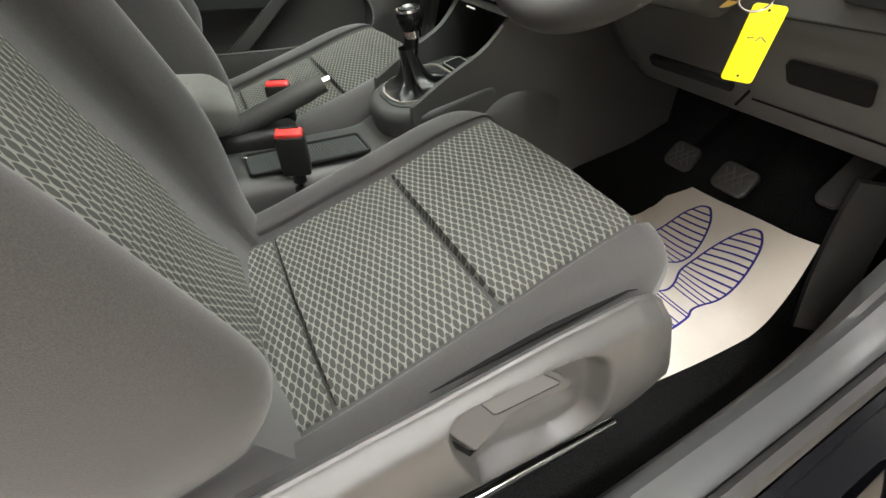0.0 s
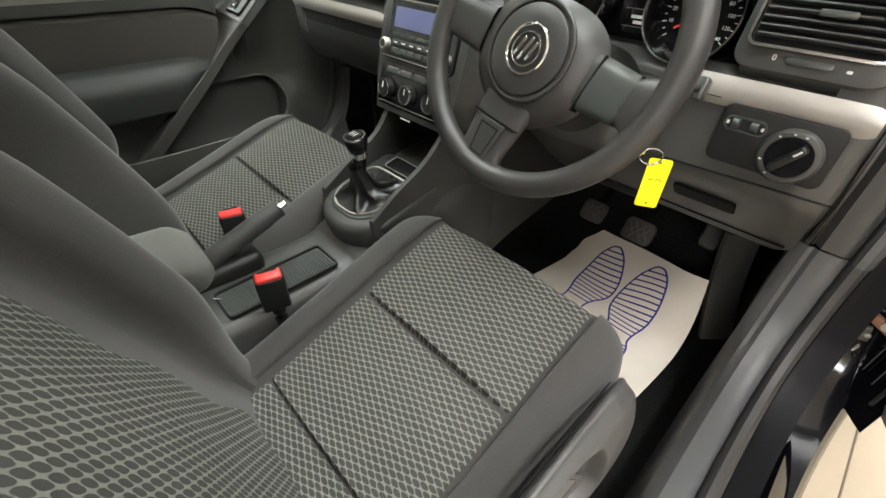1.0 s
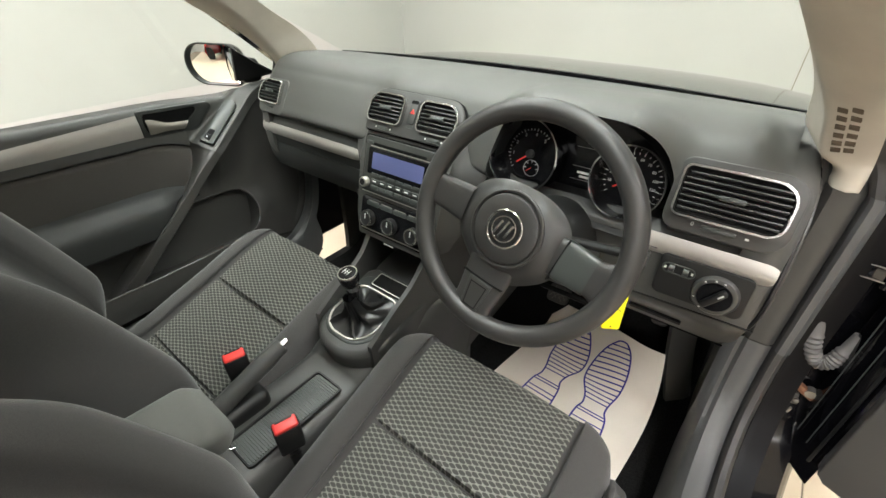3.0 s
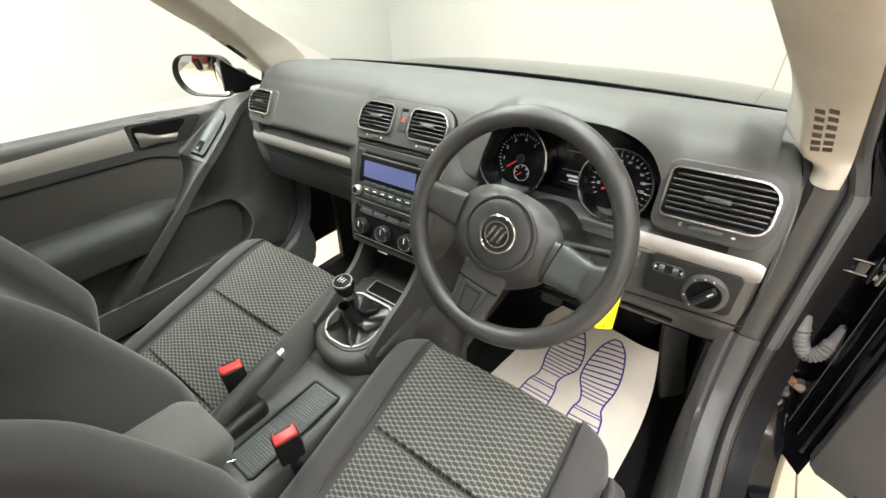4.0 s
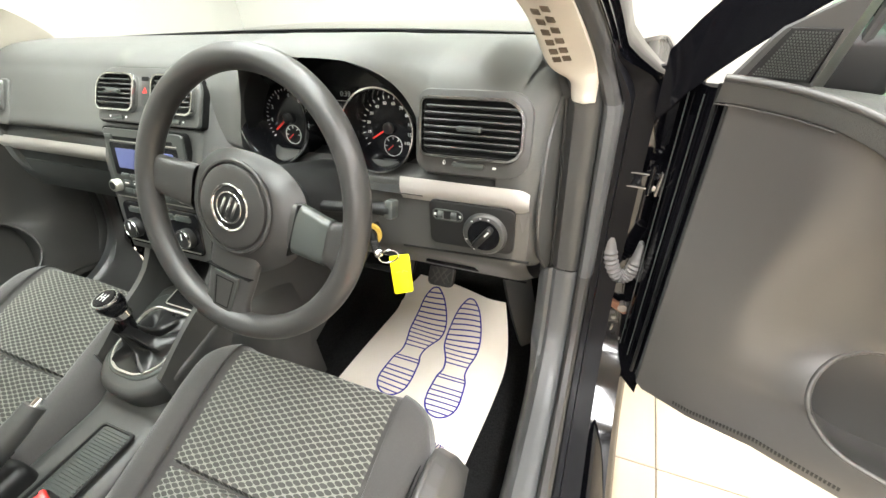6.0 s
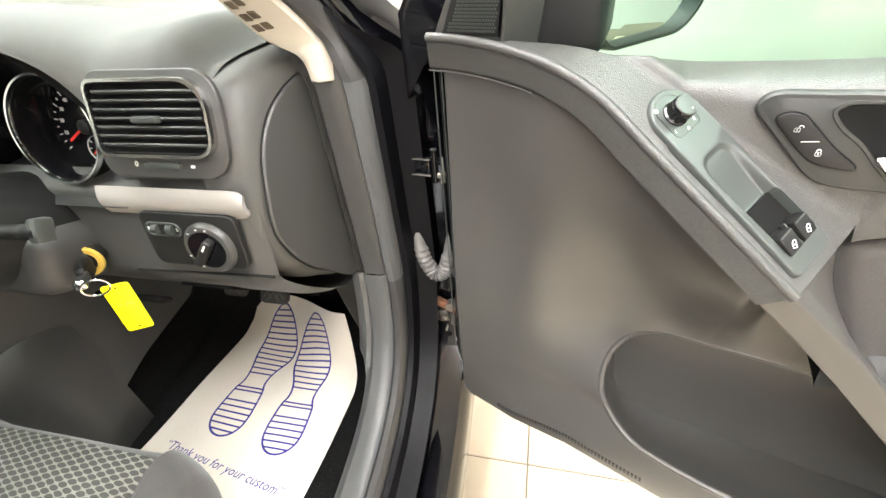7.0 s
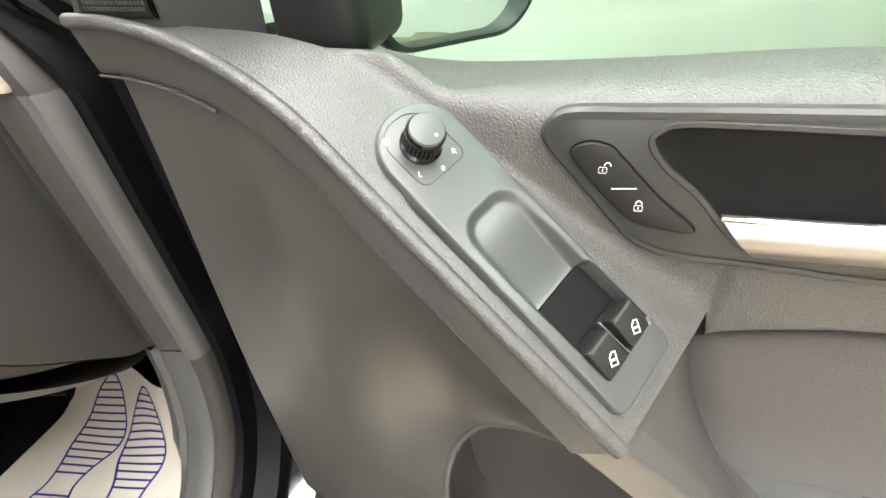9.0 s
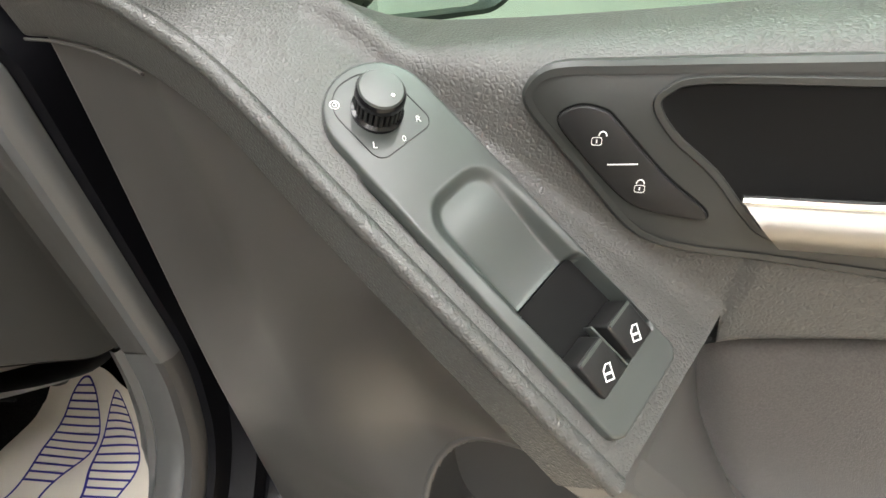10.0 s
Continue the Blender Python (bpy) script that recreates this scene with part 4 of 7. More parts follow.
part("grip_mark", box((0.0022, 0.009, 0.001), m @ pose(0.0295, 0.0035, 0.0262, 0, 0, -38)), MARK, rot)
for a in (200, 240, 130, 100, 75):
    part("dial_mark", box((0.0026, 0.0016, 0.0005), m @ pose(0.022 + 0.0265 * math.cos(radians(a)), -0.006 + 0.0265 * math.sin(radians(a)), 0.0151)), MARK, rot)
dm = part("dimmer", frame_ring(rounded(0.047, 0.018, 0.0085), rounded(0.042, 0.013, 0.006), 0.003, m @ pose(-0.034, 0.014, 0.006)), SMOOTH, lsp, "oval dimmer surround")
for sx in (-1, 1):
    part("thumb_wheel", tube([m @ Vector((-0.034 + 0.010 * sx - 0.004, 0.014, 0.006)), m @ Vector((-0.034 + 0.010 * sx + 0.004, 0.014, 0.006))], 0.0065, 14), SMOOTH, dm)
    part("dial_mark", box((0.003, 0.004, 0.0005), m @ pose(-0.034 + 0.019 * sx, 0.014, 0.0075)), MARK, dm)

# ---- instrument cluster ----
clus = thing("instrument_cluster", (HX, 0.25, 0.86), "instrument cluster with two chrome-ringed dials under a hood", "instruments")


def arch(a, w, h):
    """Round-shouldered arch from a = 0 (right foot) to pi (left foot)."""
    c, s = math.cos(a), math.sin(a)
    return math.copysign(abs(c) ** 0.93, c) * w, abs(s) ** 0.93 * h


def well_fn(u, v):
    a = math.pi * u
    x, z = arch(a, 0.162 - 0.006 * v, 0.151 - 0.012 * v)
    return Vector((HX + x, 0.185 + 0.085 * v + 0.015 * (1 - math.sin(a)) * (1 - v), 0.866 + z))


part("well", surface(well_fn, 50, 8), DARK, clus, "black inside of the hood")
part("sill", surface(lambda u, v: Vector((HX - 0.165 + 0.33 * u, 0.165 + 0.09 * v, 0.862 - 0.03 * (1 - v) ** 2)), 12, 6), DARK, clus)
mc = frame_of((HX, 0.250, 0.915), (1, 0, 0), (0, -1, 0.22))
part("back_plate", prism(rounded(0.325, 0.165, 0.05), 0.004, mc @ pose(0, 0, -0.004)), GLOSS, clus)
for k, (cx, cz, words, start, sweep, size) in enumerate(((0.2335, 0.9140, ("", "1", "2", "3", "4", "5"), 222, 172, 0.0085), (0.4210, 0.9105, ("", "10", "20", "30", "40", "50", "60", "70", "80", "100", "120", "140"), 215, 250, 0.0065))):
    R = (0.0690, 0.0600)[k]
    md = frame_of((cx, 0.199, cz), (1, 0, 0), (0, -1, 0.26))
    dial = part("rev_counter" if k == 0 else "speedometer", lathe([(R - 0.0015, -0.044), (R - 0.0015, 0.004), (R - 0.004, 0.004), (R - 0.012, -0.034), (0.001, -0.0345)], md, 56), GLOSS, clus, "round black dial at the foot of a tunnel")
    part("dial_ring", frame_ring(circle(R, 64), circle(R - 0.0030, 64), 0.006, md @ pose(0, 0, 0.002)), CHROME, dial, "thin chrome dial ring")
    for i, w in enumerate(words):
        a = radians(start - sweep * i / (len(words) - 1))
        if w:
            writing("dial_number", w, size, md @ pose(0.036 * math.cos(a), 0.036 * math.sin(a), -0.0338), MARK, dial)
        for j in range(4 if k == 0 else 2):
            b = radians(start - sweep * (i + j / (4 if k == 0 else 2)) / (len(words) - 1))
            if b < radians(start - sweep) - 0.01:
                continue
            part("dial_tick", box((0.0055 if j == 0 else 0.0032, 0.0010, 0.0004), md @ pose(0.0445 * math.cos(b), 0.0445 * math.sin(b), -0.0338) @ Matrix.Rotation(b, 4, "Z")), MARK, dial)
    a = radians(start - 3)
    part("needle", box((0.036, 0.0026, 0.0012), md @ pose(0.013 * math.cos(a), 0.013 * math.sin(a), -0.029) @ Matrix.Rotation(a, 4, "Z")), NEEDLE, dial, "red needle")
    part("needle_cap", lathe([(0.0085, 0), (0.0085, 0.005), (0.006, 0.007), (0.001, 0.0072)], md @ pose(0, 0, -0.033), 24), DARK, dial)
    sm = md @ pose(0.006, -0.026, -0.0338)
    part("small_dial_ring", frame_ring(circle(0.0155, 28), circle(0.0148, 28), 0.0008, sm), MARK, dial)
    part("small_needle", box((0.012, 0.0013, 0.0008), sm @ pose(-0.004, -0.003, 0.001, 0, 0, 40)), NEEDLE, dial)
    for b in range(0, 181, 45):
        part("small_tick", box((0.004, 0.001, 0.0004), sm @ pose(0.012 * math.cos(radians(b)), 0.012 * math.sin(radians(b)), 0.0004) @ Matrix.Rotation(radians(b), 4, "Z")), MARK, dial)
md = frame_of((0.3345, 0.244, 0.912), (1, 0, 0), (0, -1, 0.26))
disp = part("display", prism(rounded(0.052, 0.085, 0.004), 0.001, md), GLOSS, clus, "dark trip display")
writing("clock_digits", "0:39", 0.011, md @ pose(0.006, 0.032, 0.0012), MARK, disp)
for z, w in ((0.022, 0.04), (-0.012, 0.04), (-0.035, 0.04)):
    part("display_line", box((w, 0.0006, 0.0004), md @ pose(0, z, 0.0012)), SATIN, disp)
for z, x, w in ((-0.022, 0.004, 0.026), (-0.029, 0.006, 0.020)):
    part("display_bar", box((w, 0.0042, 0.0004), md @ pose(x, z, 0.0012)), MARK, disp)

# ---- steering wheel, stalks, key ----
WT = radians(24)
WN = Vector((0, -math.cos(WT), math.sin(WT)))
WM = frame_of((0.3245, 0.0165, 0.8845), (1, 0, 0), WN)  # x right, y up the wheel, z to the driver
WH = WM @ pose(-0.0105, -0.0095, 0, 0, 0, -10.5)  # the hub, turned a little to the right
sw = thing("steering_wheel", (0.3245, 0.07, 0.86), "dark grey three-spoke steering wheel with a chrome badge", "steering wheel")
RW = 0.1660
part("rim", tube([WM @ Vector((RW * math.cos(a), RW * math.sin(a), 0)) for a in [2 * math.pi * k / 120 for k in range(120)]], 0.0158, 20, True, None, 1.0, WN), RIM, sw, "grained round rim, shiny with use")


def hub_edge(a):
    """Outline of the airbag cover round the hub: a broad top, cheeks to the side spokes, a narrowing foot."""
    c, s = math.cos(a), math.sin(a)
    w = 0.094
    h = 0.068 if s > 0 else 0.090
    e = 0.86 if s > 0 else 0.80
    x, y = math.copysign(abs(c) ** e, c) * w, math.copysign(abs(s) ** e, s) * h
    if s < 0:
        x *= 1 - 0.30 * smooth01(-s / 1.0) * smooth01(-s)
    return x, y


def pad_dome(u, v):
    x, y = hub_edge(2 * math.pi * u)
    z = 0.0060 * (1 - v ** 2.6) - 0.020 * v ** 5
    return WH @ Vector((x * v, y * v, z))


part("airbag_cover", surface(pad_dome, 72, 22, closed_u=True), RIM, sw, "grained airbag cover")
part("cover_skirt", surface(lambda u, v: pad_dome(u, 1.0) - WN * (0.030 * v) - (pad_dome(u, 1.0) - WH.translation) * (0.20 * v), 72, 5, closed_u=True), DARK, sw)
part("cover_ring", lathe([(0.0600, 0.0), (0.0600, 0.0022), (0.0580, 0.0034), (0.0555, 0.0030), (0.0548, 0.0006), (0.0530, 0.0006), (0.0520, 0.0042), (0.0480, 0.0058), (0.0330, 0.0064), (0.001, 0.0066)], WH @ pose(0, 0, 0.0035), 64), RIM, sw, "raised round pad with a groove round it")
bd = part("badge", lathe([(0.0300, 0), (0.0300, 0.0024), (0.0288, 0.0034), (0.0272, 0.0030), (0.0262, 0.0016), (0.001, 0.0016)], WH @ pose(0, 0, 0.0090), 56), CHROME, sw, "round chrome badge")
part("badge_disc", lathe([(0.0262, 0), (0.0258, 0.0006), (0.001, 0.0010)], WH @ pose(0, 0, 0.0106), 44), DARK, bd, "black badge field")
part("badge_ring", frame_ring(circle(0.0205, 44), circle(0.0182, 44), 0.0012, WH @ pose(0, 0, 0.0114)), CHROME, bd)
for bx in (-0.0095, 0.0, 0.0095):
    part("badge_bar", box((0.0042, 0.030 if bx == 0 else 0.024, 0.0014), WH @ pose(bx, 0, 0.0120, 0, 0, -16), 0.0005), CHROME, bd)


def spoke(a0, r0, r1, w0, w1, z0, z1, flare, thick=0.010):
    """A spoke from the hub to the rim, its sides flaring where they meet the rim."""
    d = Vector((math.cos(radians(a0)), math.sin(radians(a0)), 0))
    e = Vector((-d.y, d.x, 0))

    def fn(u, v):
        r = r0 + (r1 - r0) * u
        w = w0 + (w1 - w0) * smooth01(u) + flare * max(0.0, (u - 0.62) / 0.38) ** 2.2
        z = z0 + (z1 - z0) * smooth01(u)
        a = 2 * math.pi * v
        c, s = math.cos(a), math.sin(a)
        return WH @ (d * r + e * (math.copysign(abs(c) ** 0.6, c) * w) + Vector((0, 0, z + thick * math.copysign(abs(s) ** 0.7, s))))

    return surface(fn, 20, 28, closed_v=True)


for a in (0, 180):
    s = 1 if a == 0 else -1
    sp = part("spoke", spoke(a, 0.080, 0.162, 0.030, 0.025, -0.012, -0.004, 0.012), RIM, sw, "side spoke running into the rim")
    if s > 0:
        part("spoke_cover", spoke(a, 0.088, 0.139, 0.0315, 0.0285, -0.0105, -0.0050, 0.0, 0.0108), SMOOTH, sp, "smooth satin cap on the side spoke")
        part("spoke_seam", box((0.0022, 0.066, 0.016), WH @ pose(0.0885, -0.002, -0.0075, 0, 0, -4), 0.0005), SHADE_BLACK, sp)
sp = part("lower_spoke", spoke(270, 0.060, 0.160, 0.040, 0.032, -0.010, -0.003, 0.026), RIM, sw, "broad lower spoke spreading into the rim")
inlay = [(-0.019, 0.024), (0.019, 0.024), (0.014, -0.024), (-0.014, -0.024)]
part("inlay_seam", box((0.074, 0.0016, 0.012), WH @ pose(0, -0.089, -0.0020), 0.0004), SHADE_BLACK, sp)
part("spoke_inlay", prism([(x * 1.12, y * 1.10) for x, y in inlay], 0.0030, WH @ pose(0, -0.118, 0.0035, -3), 0.0010), SMOOTH, sp, "satin inlay")
part("inlay_slot", prism(inlay, 0.0009, WH @ pose(0, -0.118, 0.0062, -3), 0.0), RIM, sp)
part("slot_groove", frame_ring([(x * 0.80, y * 0.84) for x, y in inlay], [(x * 0.72, y * 0.78) for x, y in inlay], 0.0005, WH @ pose(0, -0.118, 0.0070, -3)), SHADE_BLACK, sp)
col = thing("steering_column", (0.3245, 0.16, 0.80), "dark plastic steering column shroud with two stalks", "steering column")
part("shroud", surface(lambda u, v: WM @ Vector((math.cos(2 * math.pi * u) * (0.062 + 0.02 * v), math.sin(2 * math.pi * u) * (0.058 + 0.012 * v) - 0.02, -0.03 - 0.16 * v)), 36, 8, closed_u=True), DARK, col)
part("lower_shroud", box((0.15, 0.14, 0.09), pose(0.338, 0.165, 0.770, -12, 0, 0), 0.03, 4), PLASTIC, col, "grey lower shroud")
for s in (1, -1):
    pts = spline([WM @ Vector(p) for p in ((s * 0.05, -0.008, -0.075), (s * 0.11, -0.002, -0.074), (s * 0.152, 0.002, -0.072), (s * 0.172, 0.004, -0.070))], 16)
    st = part("stalk", tube(pts, [0.009] * 10 + [0.011] * 6, 12, False, None, 0.75), DARK, col, "black column stalk")
    part("stalk_tip", box((0.012, 0.024, 0.018), WM @ pose(s * 0.170, 0.004, -0.070), 0.003), SMOOTH, st)
ign = part("ignition_lock", lathe([(0.021, 0), (0.021, 0.012), (0.018, 0.016), (0.010, 0.016), (0.010, 0.012), (0.001, 0.012)], frame_of((0.398, 0.158, 0.762), (0, 0, 1), (0.45, -0.85, -0.1)), 30), DARK, col)
part("lock_ring", frame_ring(circle(0.022, 30), circle(0.014, 30), 0.004, frame_of((0.404, 0.146, 0.761), (0, 0, 1), (0.45, -0.85, -0.1))), material("amber_ring", (0.62, 0.42, 0.08), 0.4), ign, "dull yellow ring round the key slot")

key = thing("car_key", (0.43, 0.12, 0.765), "black and chrome car key in the ignition with a ring", "key")
part("key_head", box((0.034, 0.012, 0.022), frame_of((0.424, 0.129, 0.762), (0.62, -0.78, 0.06), (0, 0, 1)), 0.004, 3), DARK, key)
part("key_trim", box((0.026, 0.013, 0.012), frame_of((0.441, 0.110, 0.764), (0.62, -0.78, 0.06), (0, 0, 1)), 0.003, 3), CHROME, key)
part("key_ring", tube([Vector((0.461 + 0.012 * math.cos(a), 0.106 + 0.008 * math.cos(a), 0.759 + 0.011 * math.sin(a))) for a in [2 * math.pi * k / 28 for k in range(28)]], 0.0012, 8, True, None, 1.0, (-0.5, 0.8, 0)), CHROME, key, "thin steel ring")
tag = thing("key_tag", (0.470, 0.117, 0.72), "yellow plastic key tag with pencil marks, hanging from the key", "key tag")
mt = frame_of((0.4715, 0.1165, 0.7190), (0.86, 0.50, -0.02), (0.50, -0.86, 0.05))
part("tag", prism(rounded(0.030, 0.072, 0.004), 0.0016, mt, 0.0004), YELLOW, tag, "", True, 30)
for dy in (-0.030, 0.031):
    part("tag_hole", lathe([(0.0013, 0), (0.0013, 0.0004), (0.0001, 0.0004)], mt @ pose(0.0, dy, 0.0016), 10), DARK, tag)
for dx, w, a in ((-0.005, 0.006, 10), (0.002, 0.005, 60), (0.007, 0.007, -35)):
    part("pencil_bar", box((w, 0.0012, 0.0002), mt @ pose(dx, 0.006, 0.0018, 0, 0, a)), PENCIL, tag)

# ---- front seats ----
def make_seat(cx, dy, side, name, label):
    """side: +1 when the outer side of the seat is towards +x."""
    s = thing(name, (cx, -0.25 + dy, 0.22), label, "car seat", "front seats")
    path = curve_at([(0, -0.47 + dy, 0.405), (0, -0.37 + dy, 0.425), (0, -0.27 + dy, 0.456), (0, -0.175 + dy, 0.486), (0, -0.06 + dy, 0.526), (0, 0.012 + dy, 0.542), (0, 0.038 + dy, 0.528), (0, 0.049 + dy, 0.490), (0, 0.046 + dy, 0.44), (0, 0.030 + dy, 0.39)])
    section = curve_at([(-0.232, -0.155, 0), (-0.248, -0.10, 0), (-0.250, -0.055, 0), (-0.240, -0.016, 0), (-0.222, 0.006, 0), (-0.200, 0.014, 0), (-0.174, 0.008, 0), (-0.158, -0.010, 0), (0, -0.012, 0), (0.158, -0.010, 0), (0.174, 0.007, 0), (0.200, 0.011, 0), (0.222, 0.004, 0), (0.240, -0.018, 0), (0.249, -0.055, 0), (0.248, -0.10, 0), (0.232, -0.155, 0)])

    def at(u, x, h):
        p = path(u)
        q = (path(min(1, u + 0.01)) - path(max(0, u - 0.01))).normalized()
        nrm = Vector((0, -q.z, q.y))
        return Vector((cx + x, p.y, p.z)) + nrm * h

    def cushion(u, v):
        c = section(v)
        front = smooth01((u - 0.55) / 0.40)
        p = at(u, c.x * (1 - 0.08 * front), c.y * (1 - 0.72 * front if c.y < 0 else 1 - smooth01((u - 0.36) / 0.26)))
        k = min(1.0, max(0.0, (abs(p.x - cx) - 0.152) / 0.090))
        r = (1 - math.sqrt(1 - 0.96 * k * k)) * smooth01((u - 0.30) / 0.35)
        return p - Vector((0, 0.075 * r, 0.030 * r))

    part("cushion", surface(cushion, 110, 81), CLOTH, s, "plain charcoal cloth seat cushion")

    def panel(fn_at, u0, u1, w0, w1, puff, mat, back):
        def fn(u, v):
            x = (-1 + 2 * v) * (w0 + (w1 - w0) * u)
            e = min(1.0, 46 * u, 46 * (1 - u)) ** 0.5 * min(1.0, 60 * v, 60 * (1 - v)) ** 0.5
            wob = 0.0012 * math.sin(23 * u + 9 * v) * math.sin(11 * v)
            return fn_at(u0 + (u1 - u0) * u, x, -0.0128 + (0.0060 + puff * (1 - (2 * v - 1) ** 2)) * e + wob)

        return part("insert_panel", surface(fn, 48, 64), mat, back, "pale eyelet mesh cloth insert")

    panel(at, 0.005, 0.107, 0.160, 0.162, 0.006, MESH_SEAT, s)
    panel(at, 0.109, 0.331, 0.162, 0.164, 0.008, MESH_SEAT, s)
    panel(at, 0.334, 0.588, 0.164, 0.164, 0.008, MESH_SEAT, s)

    # backrest
    bpath = curve_at([(0, -0.405 + dy, 0.40), (0, -0.445 + dy, 0.50), (0, -0.485 + dy, 0.62), (0, -0.53 + dy, 0.74), (0, -0.585 + dy, 0.87), (0, -0.635 + dy, 0.985), (0, -0.665 + dy, 1.03), (0, -0.70 + dy, 1.035), (0, -0.725 + dy, 1.0), (0, -0.72 + dy, 0.9), (0, -0.64 + dy, 0.6), (0, -0.56 + dy, 0.40)])
    bsection = curve_at([(-0.238, -0.085, 0), (-0.252, -0.04, 0), (-0.250, 0.028, 0), (-0.240, 0.062, 0), (-0.212, 0.074, 0), (-0.180, 0.044, 0), (-0.158, 0.002, 0), (0, -0.010, 0), (0.158, 0.002, 0), (0.178, 0.040, 0), (0.204, 0.070, 0), (0.228, 0.066, 0), (0.241, 0.030, 0), (0.244, -0.035, 0), (0.236, -0.085, 0)])

    def bat(u, x, h):
        p = bpath(u)
        q = (bpath(min(1, u + 0.01)) - bpath(max(0, u - 0.01))).normalized()
        return Vector((cx + x, p.y, p.z)) + Vector((0, q.z, -q.y)) * h

    def backrest(u, v):
        c = bsection(v)
        top = smooth01((u - 0.30) / 0.18)
        rear = smooth01((u - 0.52) / 0.12)
        h = c.y * (1 - 0.75 * top)
        outer = smooth01(c.x * side / 0.12)
        tuck = 0.45 + 0.55 * smooth01(u / 0.17)
        tuck += outer * (math.sqrt(smooth01((u - 0.085) / 0.075)) - tuck)
        slim = 0.93 + 0.07 * smooth01(u / 0.17)
        slim += outer * (0.80 + 0.20 * math.sqrt(smooth01((u - 0.075) / 0.08)) - slim)
        return bat(u, c.x * (1 - 0.16 * top) * slim, h * (1 - rear) * (tuck if h > 0 else 1))

    part("backrest", surface(backrest, 80, 61), CLOTH, s, "plain charcoal cloth backrest with raised bolsters")
    panel(bat, 0.02, 0.46, 0.156, 0.150, 0.006, MESH_BACK, s)
    hy, hz = -0.70 + dy, 1.13
    part("headrest", surface(lambda u, v: Vector((cx + 0.13 * math.copysign(abs(math.cos(2 * math.pi * u)) ** 0.6, math.cos(2 * math.pi * u)) * math.sin(math.pi * v) ** 0.4, hy + 0.05 * math.sin(math.pi * v) ** 0.5 * math.copysign(abs(math.sin(2 * math.pi * u)) ** 0.7, math.sin(2 * math.pi * u)) - 0.05, hz - 0.085 * math.cos(math.pi * v))), 32, 14, closed_u=True), CLOTH, s)
    for sx in (-0.06, 0.06):
        part("headrest_post", tube([(cx + sx, hy - 0.03, 1.01), (cx + sx, hy - 0.045, 1.09)], 0.006), CHROME, s)

    # plastic side shield with recess, lever and rail
    ox = cx + side * 0.236

    def shield(u, v):
        y = -0.52 + 0.551 * u
        top = steps(((-0.52, 0.50), (-0.42, 0.509), (-0.316, 0.517), (-0.239, 0.525), (-0.18, 0.531), (-0.08, 0.533), (-0.045, 0.520), (-0.017, 0.496), (0.003, 0.462), (0.018, 0.43), (0.031, 0.380)), y)
        low = steps(((-0.52, 0.43), (-0.30, 0.395), (-0.16, 0.372), (-0.03, 0.348), (0.025, 0.346)), y)
        z = low + (top - low) * v
        out = 0.030 * math.sin(math.pi * (0.30 + 0.62 * v)) + 0.006 - 0.014 * smooth01((v - 0.86) / 0.14) ** 2 - 0.016 * max(0.0, (y + 0.10) / 0.131) ** 2
        p = 3.6 if y > -0.215 else 7.0
        d = (abs((y + 0.215 + (0.10 + 0.25 * smooth01((-0.19 - y) / 0.06)) * (z - 0.45)) / (0.100 if y > -0.215 else 0.072)) ** p + abs((z - 0.448 - 0.05 * (y + 0.19)) / 0.071) ** p) ** (1 / p)
        scoop = smooth01((1.0 - d) / 0.15) * smooth01((z - low - 0.004) / 0.014)
        bowl = 0.010 * smooth01((1.0 - d) / 0.6) + 0.012 * math.exp(-((z - 0.430) / 0.016) ** 2) * smooth01((0.86 - d) / 0.3)
        return Vector((ox + side * (0.018 + out - (0.022 + bowl) * scoop), y + dy, z))

    if side > 0:
        sh = part("side_shield", sheet(shield, 230, 100, 0.004, (-side, 0, 0)), SHIELD, s, "satin dark plastic side shield with a scooped recess")
        part("shield_lip", surface(lambda u, v: shield(u, 1) + Vector((-side * 0.016 * math.sin(math.pi / 2 * v), 0, 0.003 * math.sin(math.pi * min(1, 2 * v)) - 0.050 * v * v)), 70, 10), SHIELD, sh)
        # thin black tube paints the shadow line between rim and bolster
        part("shield_shade", tube([shield(k / 60, 1) + Vector((-side * 0.0135, 0, 0.001)) for k in range(24, 51)], [0.0006 + 0.0026 * math.sin(math.pi * k / 26) for k in range(27)], 8), SHADE_BLACK, sh)
        ml = frame_of((ox + side * 0.022, -0.243 + dy, 0.4850), (0, 1, 0.10), (0.84 * side, 0, 0.54))
        grip = [(-0.062, 0.025), (0.044, 0.0168), (0.055, 0.0125), (0.066, 0.000), (0.073, -0.010), (0.0725, -0.0145), (0.067, -0.0160), (0.041, -0.0115), (0.0216, -0.0095), (-0.004, -0.0110), (-0.0233, -0.0177), (-0.037, -0.0215)]
        lv = part("height_lever", prism(grip, 0.022, ml @ pose(0, 0, -0.009), 0.004), SHIELD, sh, "long seat height lever lying in the recess", True, 50)
        tab = [(-0.017, 0.0160), (-0.013, 0.0175), (0.041, 0.0143), (0.046, 0.0120), (0.0605, -0.0040), (0.059, -0.0060), (-0.005, -0.0010), (-0.0095, 0.0010)]
        part("lever_label", prism(tab, 0.0008, ml @ pose(0, 0, 0.0128)), material("lever_grey", (0.11, 0.108, 0.106), 0.40), lv)
        part("label_line", tube([ml @ Vector((x, y, 0.0136)) for x, y in tab], 0.0006, 6, True), DARK, lv)
